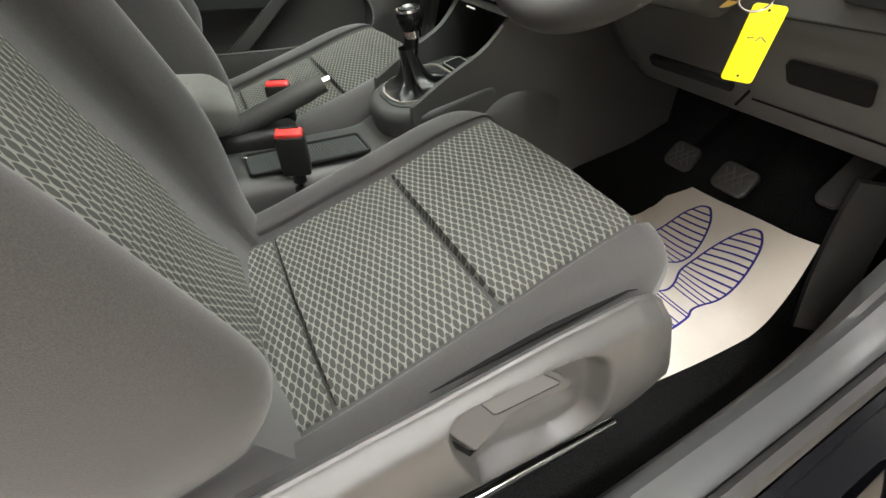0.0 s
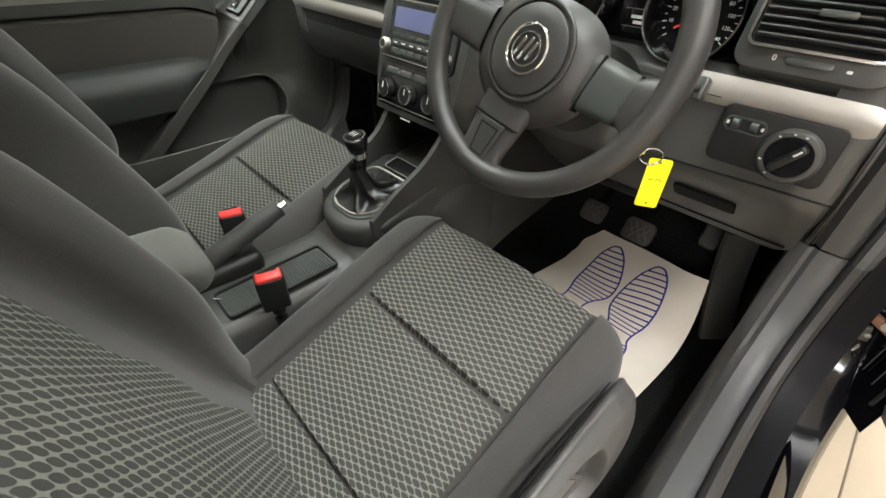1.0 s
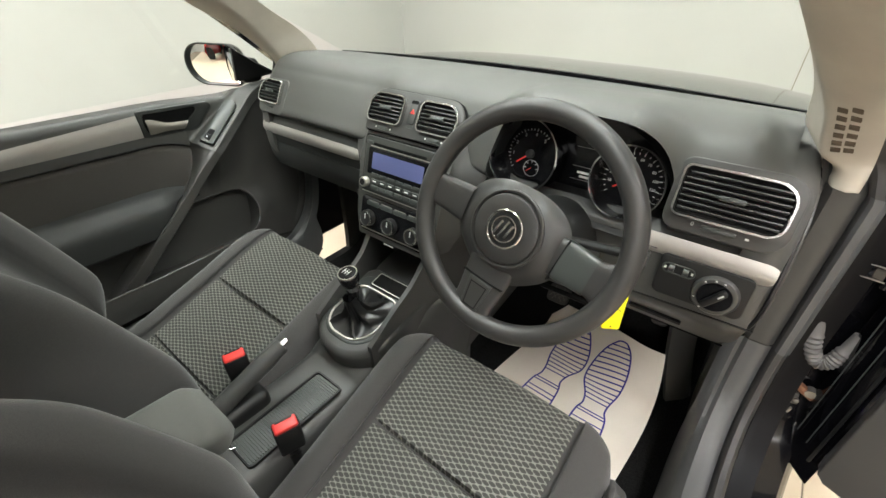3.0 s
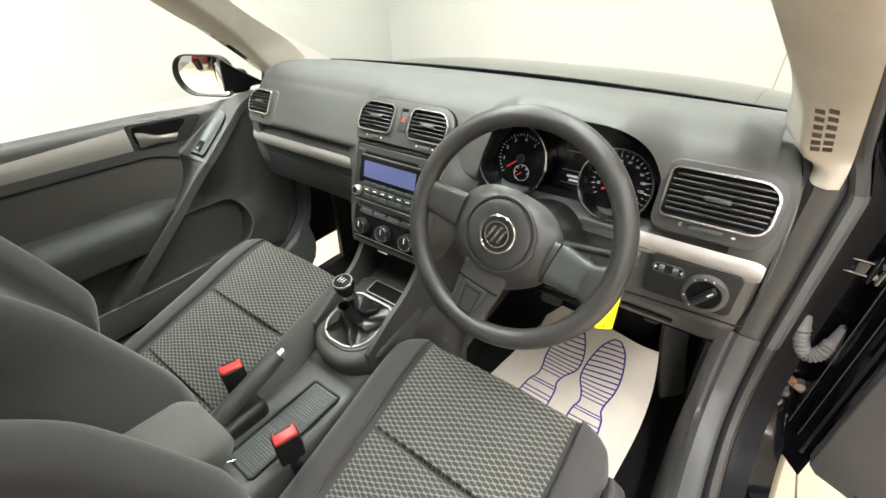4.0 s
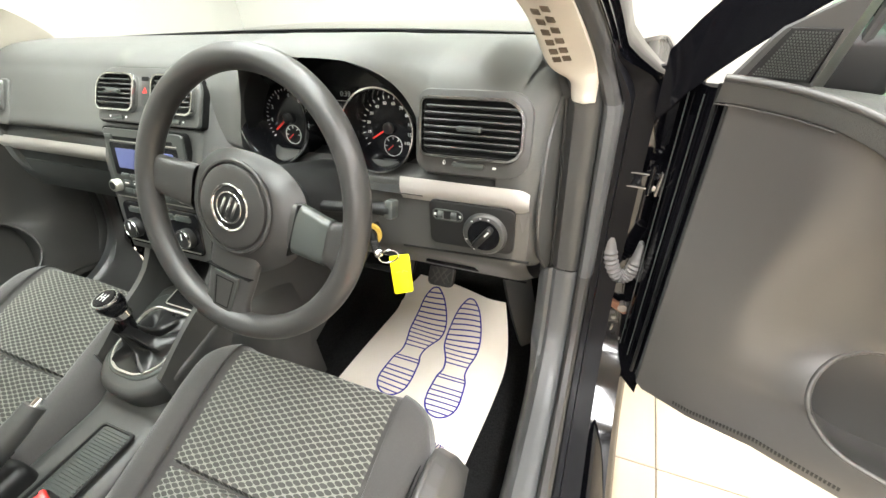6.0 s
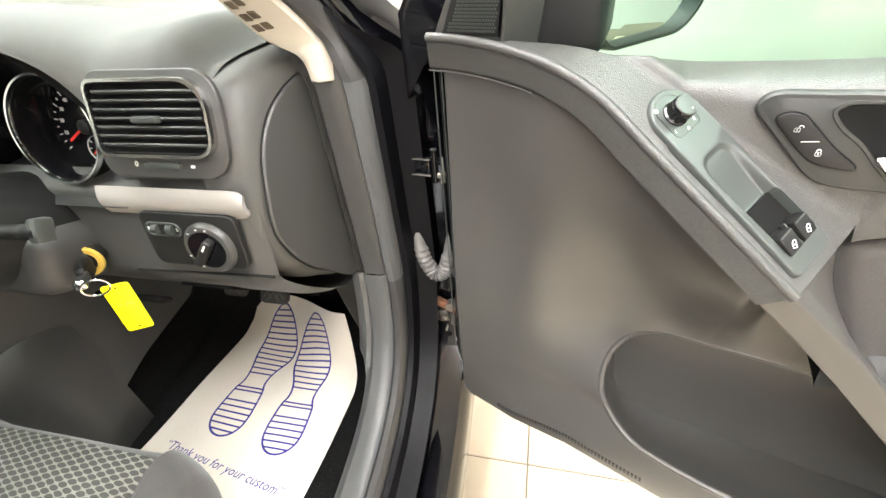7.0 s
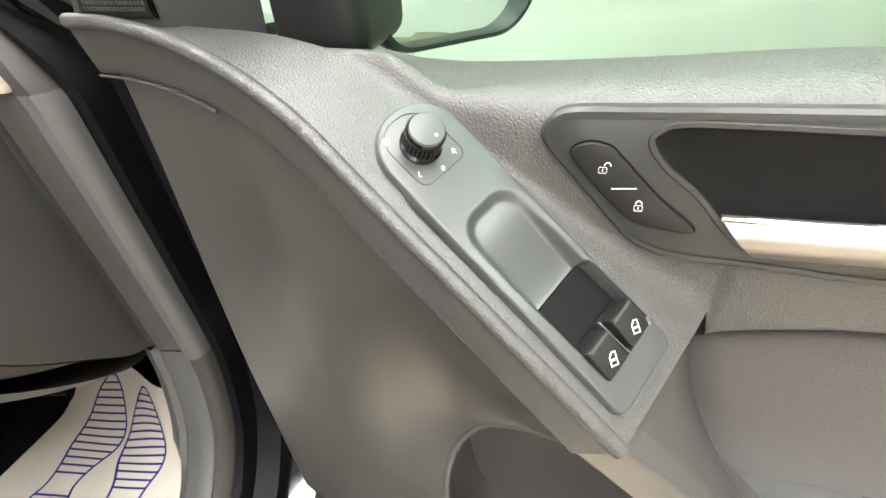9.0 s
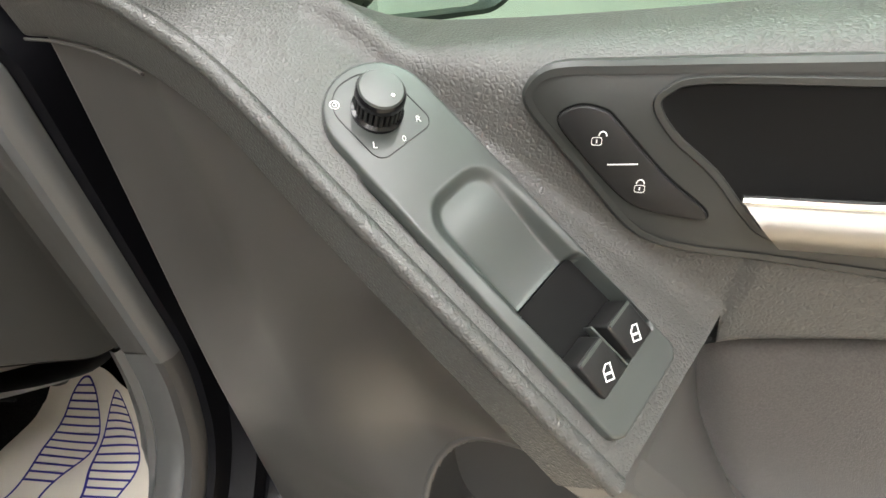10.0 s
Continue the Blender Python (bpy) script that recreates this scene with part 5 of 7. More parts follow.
        part("lever_gap", tube([ml @ Vector(p) for p in ((-0.088, 0.0285, 0.012), (-0.066, 0.0265, 0.0135), (-0.053, -0.001, 0.0135), (-0.040, -0.0215, 0.0125), (-0.034, -0.0235, 0.008))], 0.0022, 8), SHADE_BLACK, sh)
        part("gap_mouth", box((0.020, 0.007, 0.010), ml @ pose(-0.077, 0.0270, 0.009, 0, 0, -5), 0.003), SHADE_BLACK, sh)
    for sx in (-0.20, 0.20):
        part("seat_rail", box((0.035, 0.56, 0.035), pose(cx + sx, -0.23 + dy, 0.245), 0.004), DARK, s, "black steel seat rail")
        part("rail_bar", tube([(cx + sx * 1.40, -0.42 + dy, 0.362), (cx + sx * 1.40, -0.056 + dy, 0.318)], 0.006), CHROME if side else DARK, s)
    part("seat_pan", box((0.42, 0.50, 0.10), pose(cx, -0.22 + dy, 0.335, 7, 0, 0), 0.02), DARK, s)
    return s


make_seat(0.322, 0.0, 1, "driver_seat", "charcoal cloth driver's seat with pale eyelet mesh inserts")
make_seat(-0.354, 0.045, -1, "passenger_seat", "charcoal cloth passenger seat with pale eyelet mesh inserts")


def buckle(o, lean_x, name):
    t = thing("seat_belt_buckle", (o[0], o[1], o[2] - 0.10), "black seat belt buckle with a red release button", "buckle", "belt buckles")
    m = frame_of(o, (0.30, 1, 0), (lean_x, -0.12, 1))
    part("body", box((0.046, 0.028, 0.072), m @ pose(0, 0, -0.037), 0.005, 3), DARK, t)
    b = part("release_button", box((0.042, 0.024, 0.012), m @ pose(0, 0, -0.002), 0.004, 3), RED, t, "red release button")
    part("tongue_slot", box((0.030, 0.0028, 0.002), m @ pose(0, 0.008, 0.0042)), DARK, b)
    part("stem", tube(spline([m @ Vector((0, 0, -0.07)), m @ Vector((0, -0.005, -0.12)), m @ Vector((0, -0.03, -0.19))], 10), 0.011, 10, False, None, 0.6), DARK, t)


buckle((0.079, -0.300, 0.543), 0.05, "d")
buckle((-0.138, -0.272, 0.547), -0.05, "p")

# ---- centre console ----
con = thing("centre_console", (0, -0.15, 0.22), "dark grey centre console between the seats", "console")
CTOP = curve_at([(0, -0.62, 0.47), (0, -0.40, 0.468), (0, -0.30, 0.462), (0, -0.18, 0.460), (0, -0.135, 0.464), (0, -0.11, 0.474), (0, -0.03, 0.495), (0, 0.05, 0.525), (0, 0.11, 0.553), (0, 0.22, 0.565)])


def con_fn(u, v):
    p = CTOP(u)
    a = math.pi * v
    c = math.cos(a)
    w = 0.098 + 0.010 * smooth01((p.y + 0.13) / 0.05) + 0.03 * smooth01((p.y - 0.03) / 0.12)
    x = math.copysign(abs(c) ** 0.35, c) * w
    z = 0.20 + (p.z - 0.20) * math.sin(a) ** 0.22 if 0 < v < 1 else 0.20
    return Vector((x - 0.020, p.y, z))


part("body", surface(con_fn, 70, 41), PLASTIC, con, "dark grey tunnel console")
part("shift_pod", prism(rounded(0.196, 0.236, [0.030, 0.030, 0.088, 0.088], 10), 0.075, frame_of((-0.022, -0.012, 0.541), (1, 0, 0), (0.0, -0.22, 1)) @ pose(0.004, 0.0, -0.072), 0.016), PLASTIC, con, "rounded pod round the gear lever")


CHEEK = ((-0.10, 0.530), (-0.05, 0.563), (-0.005, 0.590), (0.05, 0.614), (0.082, 0.639), (0.098, 0.662), (0.12, 0.70), (0.34, 0.71))


CHEEK_FOOT = ((-0.10, 0.22), (0.10, 0.27), (0.27, 0.355), (0.47, 0.382), (0.60, 0.424))


def cheek_fn(s):
    def fn(u, v):
        y = -0.085 + 0.66 * u
        foot = soft(CHEEK_FOOT, y, 0.03)
        z = foot + (soft(CHEEK, y, 0.025) - foot) * v
        x = 0.092 + 0.026 * (1 - v) ** 1.5 + 0.030 * smooth01((y - 0.06) / 0.22) + 0.005 * math.sin(math.pi * v)
        return Vector((VENT_X + s * x, y, z))
    return fn


part("console_cheek", sheet(cheek_fn(1), 40, 16, 0.012, (-1, 0, 0)), PLASTIC, con, "smooth grey side of the console")
part("console_cheek", sheet(cheek_fn(-1), 40, 16, 0.012, (1, 0, 0)), PLASTIC, con, "smooth grey side of the console")
part("niche", sheet(lambda u, v: Vector((-0.125 + 0.21 * u, 0.215 - 0.06 * v * v, 0.54 + 0.14 * v)), 4, 6, 0.006, (0, 1, 0)), DARK, con, "dark storage niche under the heater controls")
mg = frame_of((-0.0240, -0.025, 0.541), (1, 0, 0), (0.0, -0.22, 1))
part("shift_surround", prism(rounded(0.160, 0.176, [0.03, 0.03, 0.065, 0.065], 8), 0.012, mg @ pose(0, 0.012, -0.009), 0.004), SMOOTH, con)
part("shift_ring", frame_ring(rounded(0.138, 0.138, [0.030, 0.030, 0.056, 0.056], 8), rounded(0.129, 0.129, [0.026, 0.026, 0.052, 0.052], 8), 0.004, mg @ pose(0, 0, 0.0035)), SATIN, con, "satin chrome ring round the gaiter")
tray = part("coin_tray", prism(rounded(0.104, 0.044, 0.006, 4), 0.006, mg @ pose(0.010, 0.096, 0.002), 0.001), DARK, con, "shallow black tray with a bright edge")
part("tray_edge", frame_ring(rounded(0.100, 0.040, 0.006, 4), rounded(0.096, 0.036, 0.005, 4), 0.0016, mg @ pose(0.010, 0.096, 0.0076)), SATIN, tray)
# flat black sheet in place of the tray's shaded depth
part("tray_shade", prism(rounded(0.094, 0.034, 0.005, 4), 0.0005, mg @ pose(0.010, 0.096, 0.0078)), SHADE_BLACK, tray)
part("tray_frame", frame_ring(rounded(0.082, 0.215, 0.010, 4), rounded(0.072, 0.205, 0.007, 4), 0.005, pose(0.010, -0.265, 0.466, 0, 0, 0)), DARK, con)
cov = part("roller_cover", prism(rounded(0.071, 0.204, 0.006, 4), 0.002, pose(0.010, -0.265, 0.465)), SMOOTH, con, "ribbed sliding cover")
rib = prism(rounded(0.066, 0.0030, 0.0012, 2), 0.0022, pose(0.010, -0.36, 0.467))
for k in range(1, 38):
    rib = prism(rounded(0.066, 0.0030, 0.0012, 2), 0.0022, pose(0.010, -0.36 + 0.0052 * k, 0.467), 0.0, rib)
part("cover_ribs", rib, SMOOTH, cov)
for x0, y0 in ((-0.014, -0.372),):
    part("console_clip", tube([(x0, y0, 0.474), (x0 + 0.006, y0 - 0.004, 0.478), (x0 + 0.010, y0 + 0.006, 0.474)], 0.0018, 8), CHROME, con)

gear = thing("gear_lever", (-0.01, -0.02, 0.54), "gear lever with a black leather gaiter and chrome-topped knob", "gear lever")


def gaiter_fn(u, v):
    a = 2 * math.pi * u
    r = (1 - v) ** 1.7
    c, s_ = math.cos(a), math.sin(a)
    fold = 1 + 0.24 * math.sin(5 * a + 2.6 * v) * math.sin(math.pi * v) + 0.12 * math.sin(11 * a + 5 * v) * math.sin(math.pi * v)
    x = math.copysign(abs(c) ** 0.6, c) * (0.014 + 0.050 * r) * fold + 0.008 * v
    y = math.copysign(abs(s_) ** 0.6, s_) * (0.014 + 0.052 * r) * fold - 0.012 * v
    return mg @ Vector((x, y, 0.004 + 0.032 * v ** 1.2 + 0.045 * max(0.0, (v - 0.6) / 0.4) ** 1.5 + 0.022 * math.sin(5 * a + 1.0) * v * (1 - v)))


part("gaiter", surface(gaiter_fn, 72, 22, closed_u=True), LEATHER, gear, "creased black leather gaiter")
part("shaft", tube([mg @ Vector((0.008, -0.012, 0.045)), (-0.0145, -0.042, 0.650)], [0.0125, 0.0135], 16), GLOSS, gear)
part("collar", tube([(-0.0145, -0.0405, 0.634), (-0.0148, -0.042, 0.646)], 0.0155, 18), CHROME, gear)
mk = frame_of((-0.0152, -0.0440, 0.652), (1, 0, 0), (-0.03, -0.16, 1))
kb = part("knob", lathe([(0.011, -0.012), (0.017, -0.004), (0.0215, 0.008), (0.0225, 0.018), (0.0205, 0.026), (0.0185, 0.029), (0.001, 0.0295)], mk, 36), GLOSS, gear, "glossy black knob")
part("knob_band", frame_ring(circle(0.0214, 36), circle(0.0180, 36), 0.004, mk @ pose(0, 0, 0.0245)), CHROME, kb, "chrome band")
part("knob_cap", lathe([(0.018, 0), (0.0175, 0.0022), (0.001, 0.0035)], mk @ pose(0, 0, 0.0282), 32), GLOSS, kb)
for x in (-0.007, 0.0, 0.007):
    part("shift_mark", box((0.0009, 0.014, 0.0004), mk @ pose(x, 0, 0.0318)), MARK, kb)
part("shift_mark", box((0.015, 0.0009, 0.0004), mk @ pose(0, 0, 0.0318)), MARK, kb)

hb = thing("handbrake", (-0.075, -0.34, 0.47), "dark grey handbrake lever with a chrome button, fully down", "handbrake")
pts = spline([(-0.080, -0.40, 0.478), (-0.078, -0.34, 0.508), (-0.074, -0.265, 0.536), (-0.070, -0.20, 0.560)], 18)
part("grip", tube(pts, [0.019] * 5 + [0.0175] * 10 + [0.016] * 3, 16, False, None, 1.15), PLASTIC, hb, "tapered handbrake grip")
part("button", tube([(-0.0698, -0.200, 0.5605), (-0.069, -0.187, 0.565)], [0.0085, 0.007], 14), CHROME, hb, "chrome release button")
part("boot", box((0.06, 0.16, 0.05), pose(-0.078, -0.34, 0.47), 0.015, 3), DARK, hb)

arm = thing("front_armrest", (-0.02, -0.48, 0.47), "padded grey-green cloth armrest between the seats", "armrest")


def arm_fn(u, v):
    y = -0.360 - 0.30 * u
    a = 2 * math.pi * v
    c, s_ = math.cos(a), math.sin(a)
    k = smooth01(u / 0.10) ** 0.5
    x = -0.03 + math.copysign(abs(c) ** 0.5, c) * 0.078 * (0.75 + 0.25 * k)
    z = 0.562 + 0.03 * u + math.copysign(abs(s_) ** 0.6, s_) * 0.034 * (0.45 + 0.55 * k)
    return Vector((x, y, z))


bm = surface(arm_fn, 30, 32, closed_v=True)
bm.faces.new([bm.verts.new(arm_fn(0, k / 32)) for k in range(32)])
bmesh.ops.remove_doubles(bm, verts=bm.verts[:], dist=0.0005)
part("pad", bm, GREEN_GREY, arm)
part("bracket", box((0.05, 0.14, 0.14), pose(-0.02, -0.50, 0.49), 0.015, 3), PLASTIC, arm)

# ---- footwell: pedals and paper mat ----
def pedal(name, x, y, z, w, h, tilt, label, long=False):
    t = thing(name, (x, y + 0.08, z + 0.1), label, "pedal", "pedals")
    m = frame_of((x, y, z), (1, 0, 0), (0, -math.cos(radians(tilt)), math.sin(radians(tilt))))
    p = part("pad", prism(rounded(w, h, 0.014, 5), 0.012, m, 0.004), RUBBER, t, "worn black rubber pad")
    if not long:
        for k in (-1, 0, 1):
            for a in (45, -45):
                part("tread_rib", box((0.0028, h * 0.62 if k else h * 0.9, 0.003), m @ pose(k * w * 0.22, 0, 0.0115, 0, 0, a * 0.8)), WORN, p)
    else:
        return t
    part("arm", tube(spline([m @ Vector((0, 0.01, -0.004)), m @ Vector((0, 0.06, -0.03)), m @ Vector((0, 0.16, -0.06))], 8), 0.010, 10, False, None, 0.6), SHADE_BLACK, t)


pedal("clutch_pedal", 0.254, 0.478, 0.402, 0.062, 0.055, 38, "black rubber clutch pedal with worn ribs")
pedal("brake_pedal", 0.384, 0.448, 0.422, 0.070, 0.055, 38, "black rubber brake pedal with worn ribs")
pedal("accelerator_pedal", 0.520, 0.510, 0.478, 0.042, 0.11, 44, "long black accelerator pedal", True)


def paper_at(x, y, rise=0.0):
    """The sheet laid on the floor up to a slanting fold, then climbing the toe board; x and y are on the flat paper."""
    fold = 0.452 - 0.36 * (x - 0.30)
    slope = radians(46 + 28 * smooth01((x - 0.32) / 0.22))
    e = max(0.0, y - fold + 0.03)
    k = min(1.0, e / 0.06)
    flat_part = min(y, fold - 0.03)
    turn = slope * k * 0.5 if e < 0.06 else (slope * 0.5 * 0.06 + slope * (e - 0.06)) / e
    z = 0.224 + e * math.sin(turn) + 0.0022 * math.sin(31 * x + 3) * math.sin(24 * y) + 0.012 * smooth01((x - 0.50) / 0.09) * smooth01(y / 0.3)
    p = Vector((x, flat_part + e * math.cos(turn), z))
    return p + Vector((0, -math.sin(slope * k), math.cos(slope * k))) * rise


def paper_xy(u, v):
    """Plan of the flat sheet: u across, v from the seat to the pedals."""
    left = Vector((0.145, 0.00, 0)).lerp(Vector((0.228, 0.590, 0)), v)
    right = Vector((0.556, 0.00, 0)).lerp(Vector((0.561, 0.521, 0)), v) + Vector((0.022 * math.sin(math.pi * v ** 1.6), 0, 0))
    return left.lerp(right, u)


mat_ = thing("paper_floor_mat", (0.37, 0.25, 0.22), "cream paper floor mat printed with blue shoe soles", "floor mat")
sheet_ob = part("sheet", sheet(lambda u, v: paper_at(paper_xy(u, v).x, paper_xy(u, v).y), 50, 90, 0.0006, (0, 0, -1)), PAPER, mat_)
SOLE = curve_at([(-0.045, 0.045, 0), (-0.046, 0.06, 0), (-0.042, 0.105, 0), (-0.034, 0.13, 0), (-0.040, 0.16, 0), (-0.062, 0.205, 0), (-0.062, 0.25, 0), (-0.040, 0.30, 0), (-0.012, 0.329, 0), (0.004, 0.333, 0)])
SOLE_R = curve_at([(0.045, 0.045, 0), (0.045, 0.06, 0), (0.040, 0.105, 0), (0.030, 0.13, 0), (0.032, 0.16, 0), (0.044, 0.205, 0), (0.046, 0.25, 0), (0.036, 0.30, 0), (0.018, 0.327, 0), (0.004, 0.333, 0)])


def ink_line(points, w=0.0022):
    """A thin printed line lying on the paper."""
    bm = bmesh.new()
    rows = []
    for i, p in enumerate(points):
        a, b = points[max(0, i - 1)], points[min(len(points) - 1, i + 1)]
        d = Vector((b[0] - a[0], b[1] - a[1], 0)).normalized()
        n = Vector((-d.y, d.x, 0)) * w
        rows.append([bm.verts.new(paper_at(p[0] + s * n.x, p[1] + s * n.y, 0.0014)) for s in (-1, 1)])
    for a, b in zip(rows, rows[1:]):
        bm.faces.new((a[0], b[0], b[1], a[1]))
    return bm


def print_sole(ox, oy, tx, ty, flip, k):
    d = Vector((tx - ox, ty - oy, 0))
    sy = d.length / 0.333
    d.normalize()
    n = Vector((d.y, -d.x, 0))

    def put(q):
        return Vector((ox, oy, 0)) + n * (q.x * flip * k) + d * (q.y * sy)

    left = [put(SOLE(i / 60)) for i in range(61)]
    right = [put(SOLE_R(i / 60)) for i in range(61)]
    heel = [put(Vector((-0.045 * math.cos(a), 0.045 - 0.045 * math.sin(a), 0))) for a in [math.pi * i / 20 for i in range(21)]]
    sole = part("sole_print", ink_line(left), INK, sheet_ob, "blue printed shoe sole", False)
    part("print_line", ink_line(right), INK, sole, "", False)
    part("print_line", ink_line(heel), INK, sole, "", False)
    cross = [(0.105, 1.0), (0.114, 1.0)] + [(0.012 + 0.0135 * i, 0.8) for i in range(6)] + [(0.152 + 0.0138 * i, 0.8) for i in range(13)]
    for y, w in cross:
        def edge(c):
            for i in range(200):
                if c(i / 199).y >= y:
                    return c(i / 199).x
            return 0.0
        if y < 0.045:
            r = math.sqrt(max(0.0, 1 - ((0.045 - y) / 0.045) ** 2)) * 0.045
            a, b = -r, r
        else:
            a, b = edge(SOLE), edge(SOLE_R)
        part("print_line", ink_line([put(Vector((a + (b - a) * i / 8, y, 0))) for i in range(9)], 0.0019), INK, sole, "", False)


print_sole(0.314, 0.194, 0.330, 0.546, -1, 0.93)
print_sole(0.458, 0.175, 0.456, 0.522, 1, 0.93)
words = bpy.data.curves.new("t", "FONT")
words.body, words.size, words.shear, words.align_x = "\u201cThank you for your custom\u201d", 0.0255, 0.25, "CENTER"
words.resolution_u = 2
words_ob = bpy.data.objects.new("t", words)
wm = bpy.data.meshes.new_from_object(words_ob)
bpy.data.objects.remove(words_ob)
bm = bmesh.new()
bm.from_mesh(wm)
bm.transform(pose(0.362, 0.128, 0, 0, 0, -9.2))
for v in bm.verts:
    v.co = paper_at(v.co.x, v.co.y, 0.0012)
part("printed_words", bm, INK, sheet_ob, "blue slanted printed words", False)
# the corner of a second paper mat in the other footwell
pm = thing("paper_floor_mat", (-0.30, 0.30, 0.22), "cream paper floor mat in the passenger footwell", "floor mat")
part("sheet", sheet(lambda u, v: Vector((-0.50 + 0.305 * u, 0.02 + 0.40 * v, 0.224 + 0.085 * smooth01((v - 0.75) / 0.25) + 0.02 * smooth01((u - 0.85) / 0.15))), 20, 20, 0.0006, (0, 0, -1)), PAPER, pm)

# ---- doors ----
DO = Vector((0.847, 0.262, 0))
DX = Vector((0.9526, -0.3042, 0))
DM = frame_of(DO, DX, (-0.3042, -0.9526, 0))  # x along the door, y up, z into the cabin side
PN = (0.4615, 0.7659, 0.4477)
MSL = frame_of((0.3161, 0.8602, 0.0331), (0.7987, -0.5784, 0.1661), PN)  # x down the ledge, y away from the cabin
MS = DM @ MSL


def filleted(points, radii, n=8):
    """A polyline with its inner corners rounded; n points a corner, one at either end."""
    p = [Vector(q) for q in points]
    out = [p[0]]
    for i in range(1, len(p) - 1):
        a, b = p[i - 1] - p[i], p[i + 1] - p[i]
        r = min(radii[i - 1], a.length * 0.48, b.length * 0.48)
        s, e = p[i] + a.normalized() * r, p[i] + b.normalized() * r
        for k in range(n):
            t = k / (n - 1)
            out.append(s * (1 - t) ** 2 + p[i] * 2 * t * (1 - t) + e * t * t)
    return out + [p[-1]]


PANEL_END = 1.16


def grid_skin(m, rows, bm=None):
    """A grid of faces through rows of points in door coordinates."""
    return surface(lambda a, b: m @ rows[round(a * (len(rows) - 1))][round(b * (len(rows[0]) - 1))], len(rows), len(rows[0]), bm=bm)


BELT = ((0.0, 0.957), (0.15, 0.957), (0.27, 0.961), (0.32, 0.967), (0.40, 0.974), (1.1, 0.990))
belt = lambda u: soft(BELT, u, 0.05)
front_crest = curve_at([(-0.004, 0.981, 0.006), (0.03, 0.981, 0.010), (0.079, 0.977, 0.019), (0.124, 0.968, 0.029)] + [tuple(MSL @ Vector((x, -0.036, 0.0))) for x in (-0.172, -0.12, -0.07, -0.02, 0.028)])


def crest(s):
    return front_crest(s)


def flank_foot(s):
    c = crest(s)
    k = smooth01(c.x / 0.30)
    return c + Vector((-0.004 - 0.015 * k, -0.031 + 0.013 * k, -0.009 + 0.005 * k))


def ledge_back(s):
    c = crest(s)
    k = smooth01((c.x - 0.02) / 0.15)
    y = max(0.0, (c.z + 0.004)) / 0.879
    far = c + (MSL.to_3x3() @ Vector((0, 1, 0))) * y
    near = Vector((c.x + 0.003, c.y - 0.003, -0.010))
    return near.lerp(far, k)


N_COL = 120
crest_cols, upper_cols = [], []
for i in range(N_COL):
    s = i / (N_COL - 1)
    c, fl, lb = crest(s), flank_foot(s), ledge_back(s)
    u = lb.x
    bv = belt(u)
    knee = Vector((u, max(bv - 0.007, min(lb.y + 0.012, bv + 0.012)), -0.008))
    top = Vector((u, bv, -0.050))
    # a trough under the switch plate
    run = (MSL.inverted() @ c).x
    sink = 0.016 * smooth01((run + 0.112) / 0.010) * smooth01((0.018 - run) / 0.006) * smooth01((s - 0.4) / 0.05)
    way = (lb - c)
    dn = MSL.to_3x3() @ Vector((0, 0, -sink))
    f0, f1 = (0.0115 / way.length, min(0.0560 / way.length, 0.80)) if s > 0.4 else (0.3, 0.6)
    gap = 0.004 / way.length if s > 0.4 else 0.05
    trough = [c + way * f0, c + way * (f0 + gap) + dn, c + way * (f1 - gap) + dn, c + way * f1]
    line = filleted([fl + Vector((0.003, 0.0, -0.012)), fl, c] + trough + [lb, knee, top, top + Vector((0, -0.03, -0.012))], [0.0025, 0.0065, 0.0012, 0.001, 0.001, 0.0012, 0.016, 0.020, 0.006])
    crest_cols.append(line[:1 + 8 * 6 + 5])
    upper_cols.append(line[8 * 6 + 5:])
CLOTH_TOP = ((0.352, 0.836), (0.356, 0.8415), (0.365, 0.848), (0.382, 0.8545), (0.4025, 0.862), (0.4385, 0.870), (1.1, 0.888))
cloth_rows = []
for i in range(90):
    u = ledge_back(1).x + (PANEL_END - ledge_back(1).x) * (i / 89) ** 1.3 if i else ledge_back(1).x - 0.006
    v = soft(CLOTH_TOP, u, 0.006)
    bv = belt(u)
    line = filleted([Vector((u, v - 0.001, -0.030)), Vector((u, v, -0.001)), Vector((u, bv - 0.007, -0.008)), Vector((u, bv, -0.050)), Vector((u, bv - 0.03, -0.062))], [0.006, 0.020, 0.006])
    if i:
        upper_cols.append(line[4:])
    cloth_rows.append(line[:5])
width = min(len(c) for c in upper_cols)
upper_cols = [c[-width:] for c in upper_cols]

SEAM_U = [(flank_foot(k / 40).x, flank_foot(k / 40).y, flank_foot(k / 40).z) for k in range(41)]
SEAM_V = [(a, b) for a, b, c in SEAM_U]
SEAM_W = [(a, c) for a, b, c in SEAM_U]
BOTTOM = ((0.0, 0.440), (0.006, 0.424), (0.02, 0.412), (0.10, 0.418), (0.19, 0.446), (0.33, 0.458), (0.6, 0.45), (1.1, 0.44))
BOTTOM_W = ((0.0, -0.004), (0.02, -0.003), (0.10, 0.012), (0.19, 0.030), (0.33, 0.054), (0.6, 0.066), (1.1, 0.06))
MOUTH = ((0.0, 0.60), (0.15, 0.590), (0.213, 0.578), (0.235, 0.567), (0.268, 0.563), (0.326, 0.580), (0.39, 0.602), (0.5, 0.625), (1.1, 0.65))
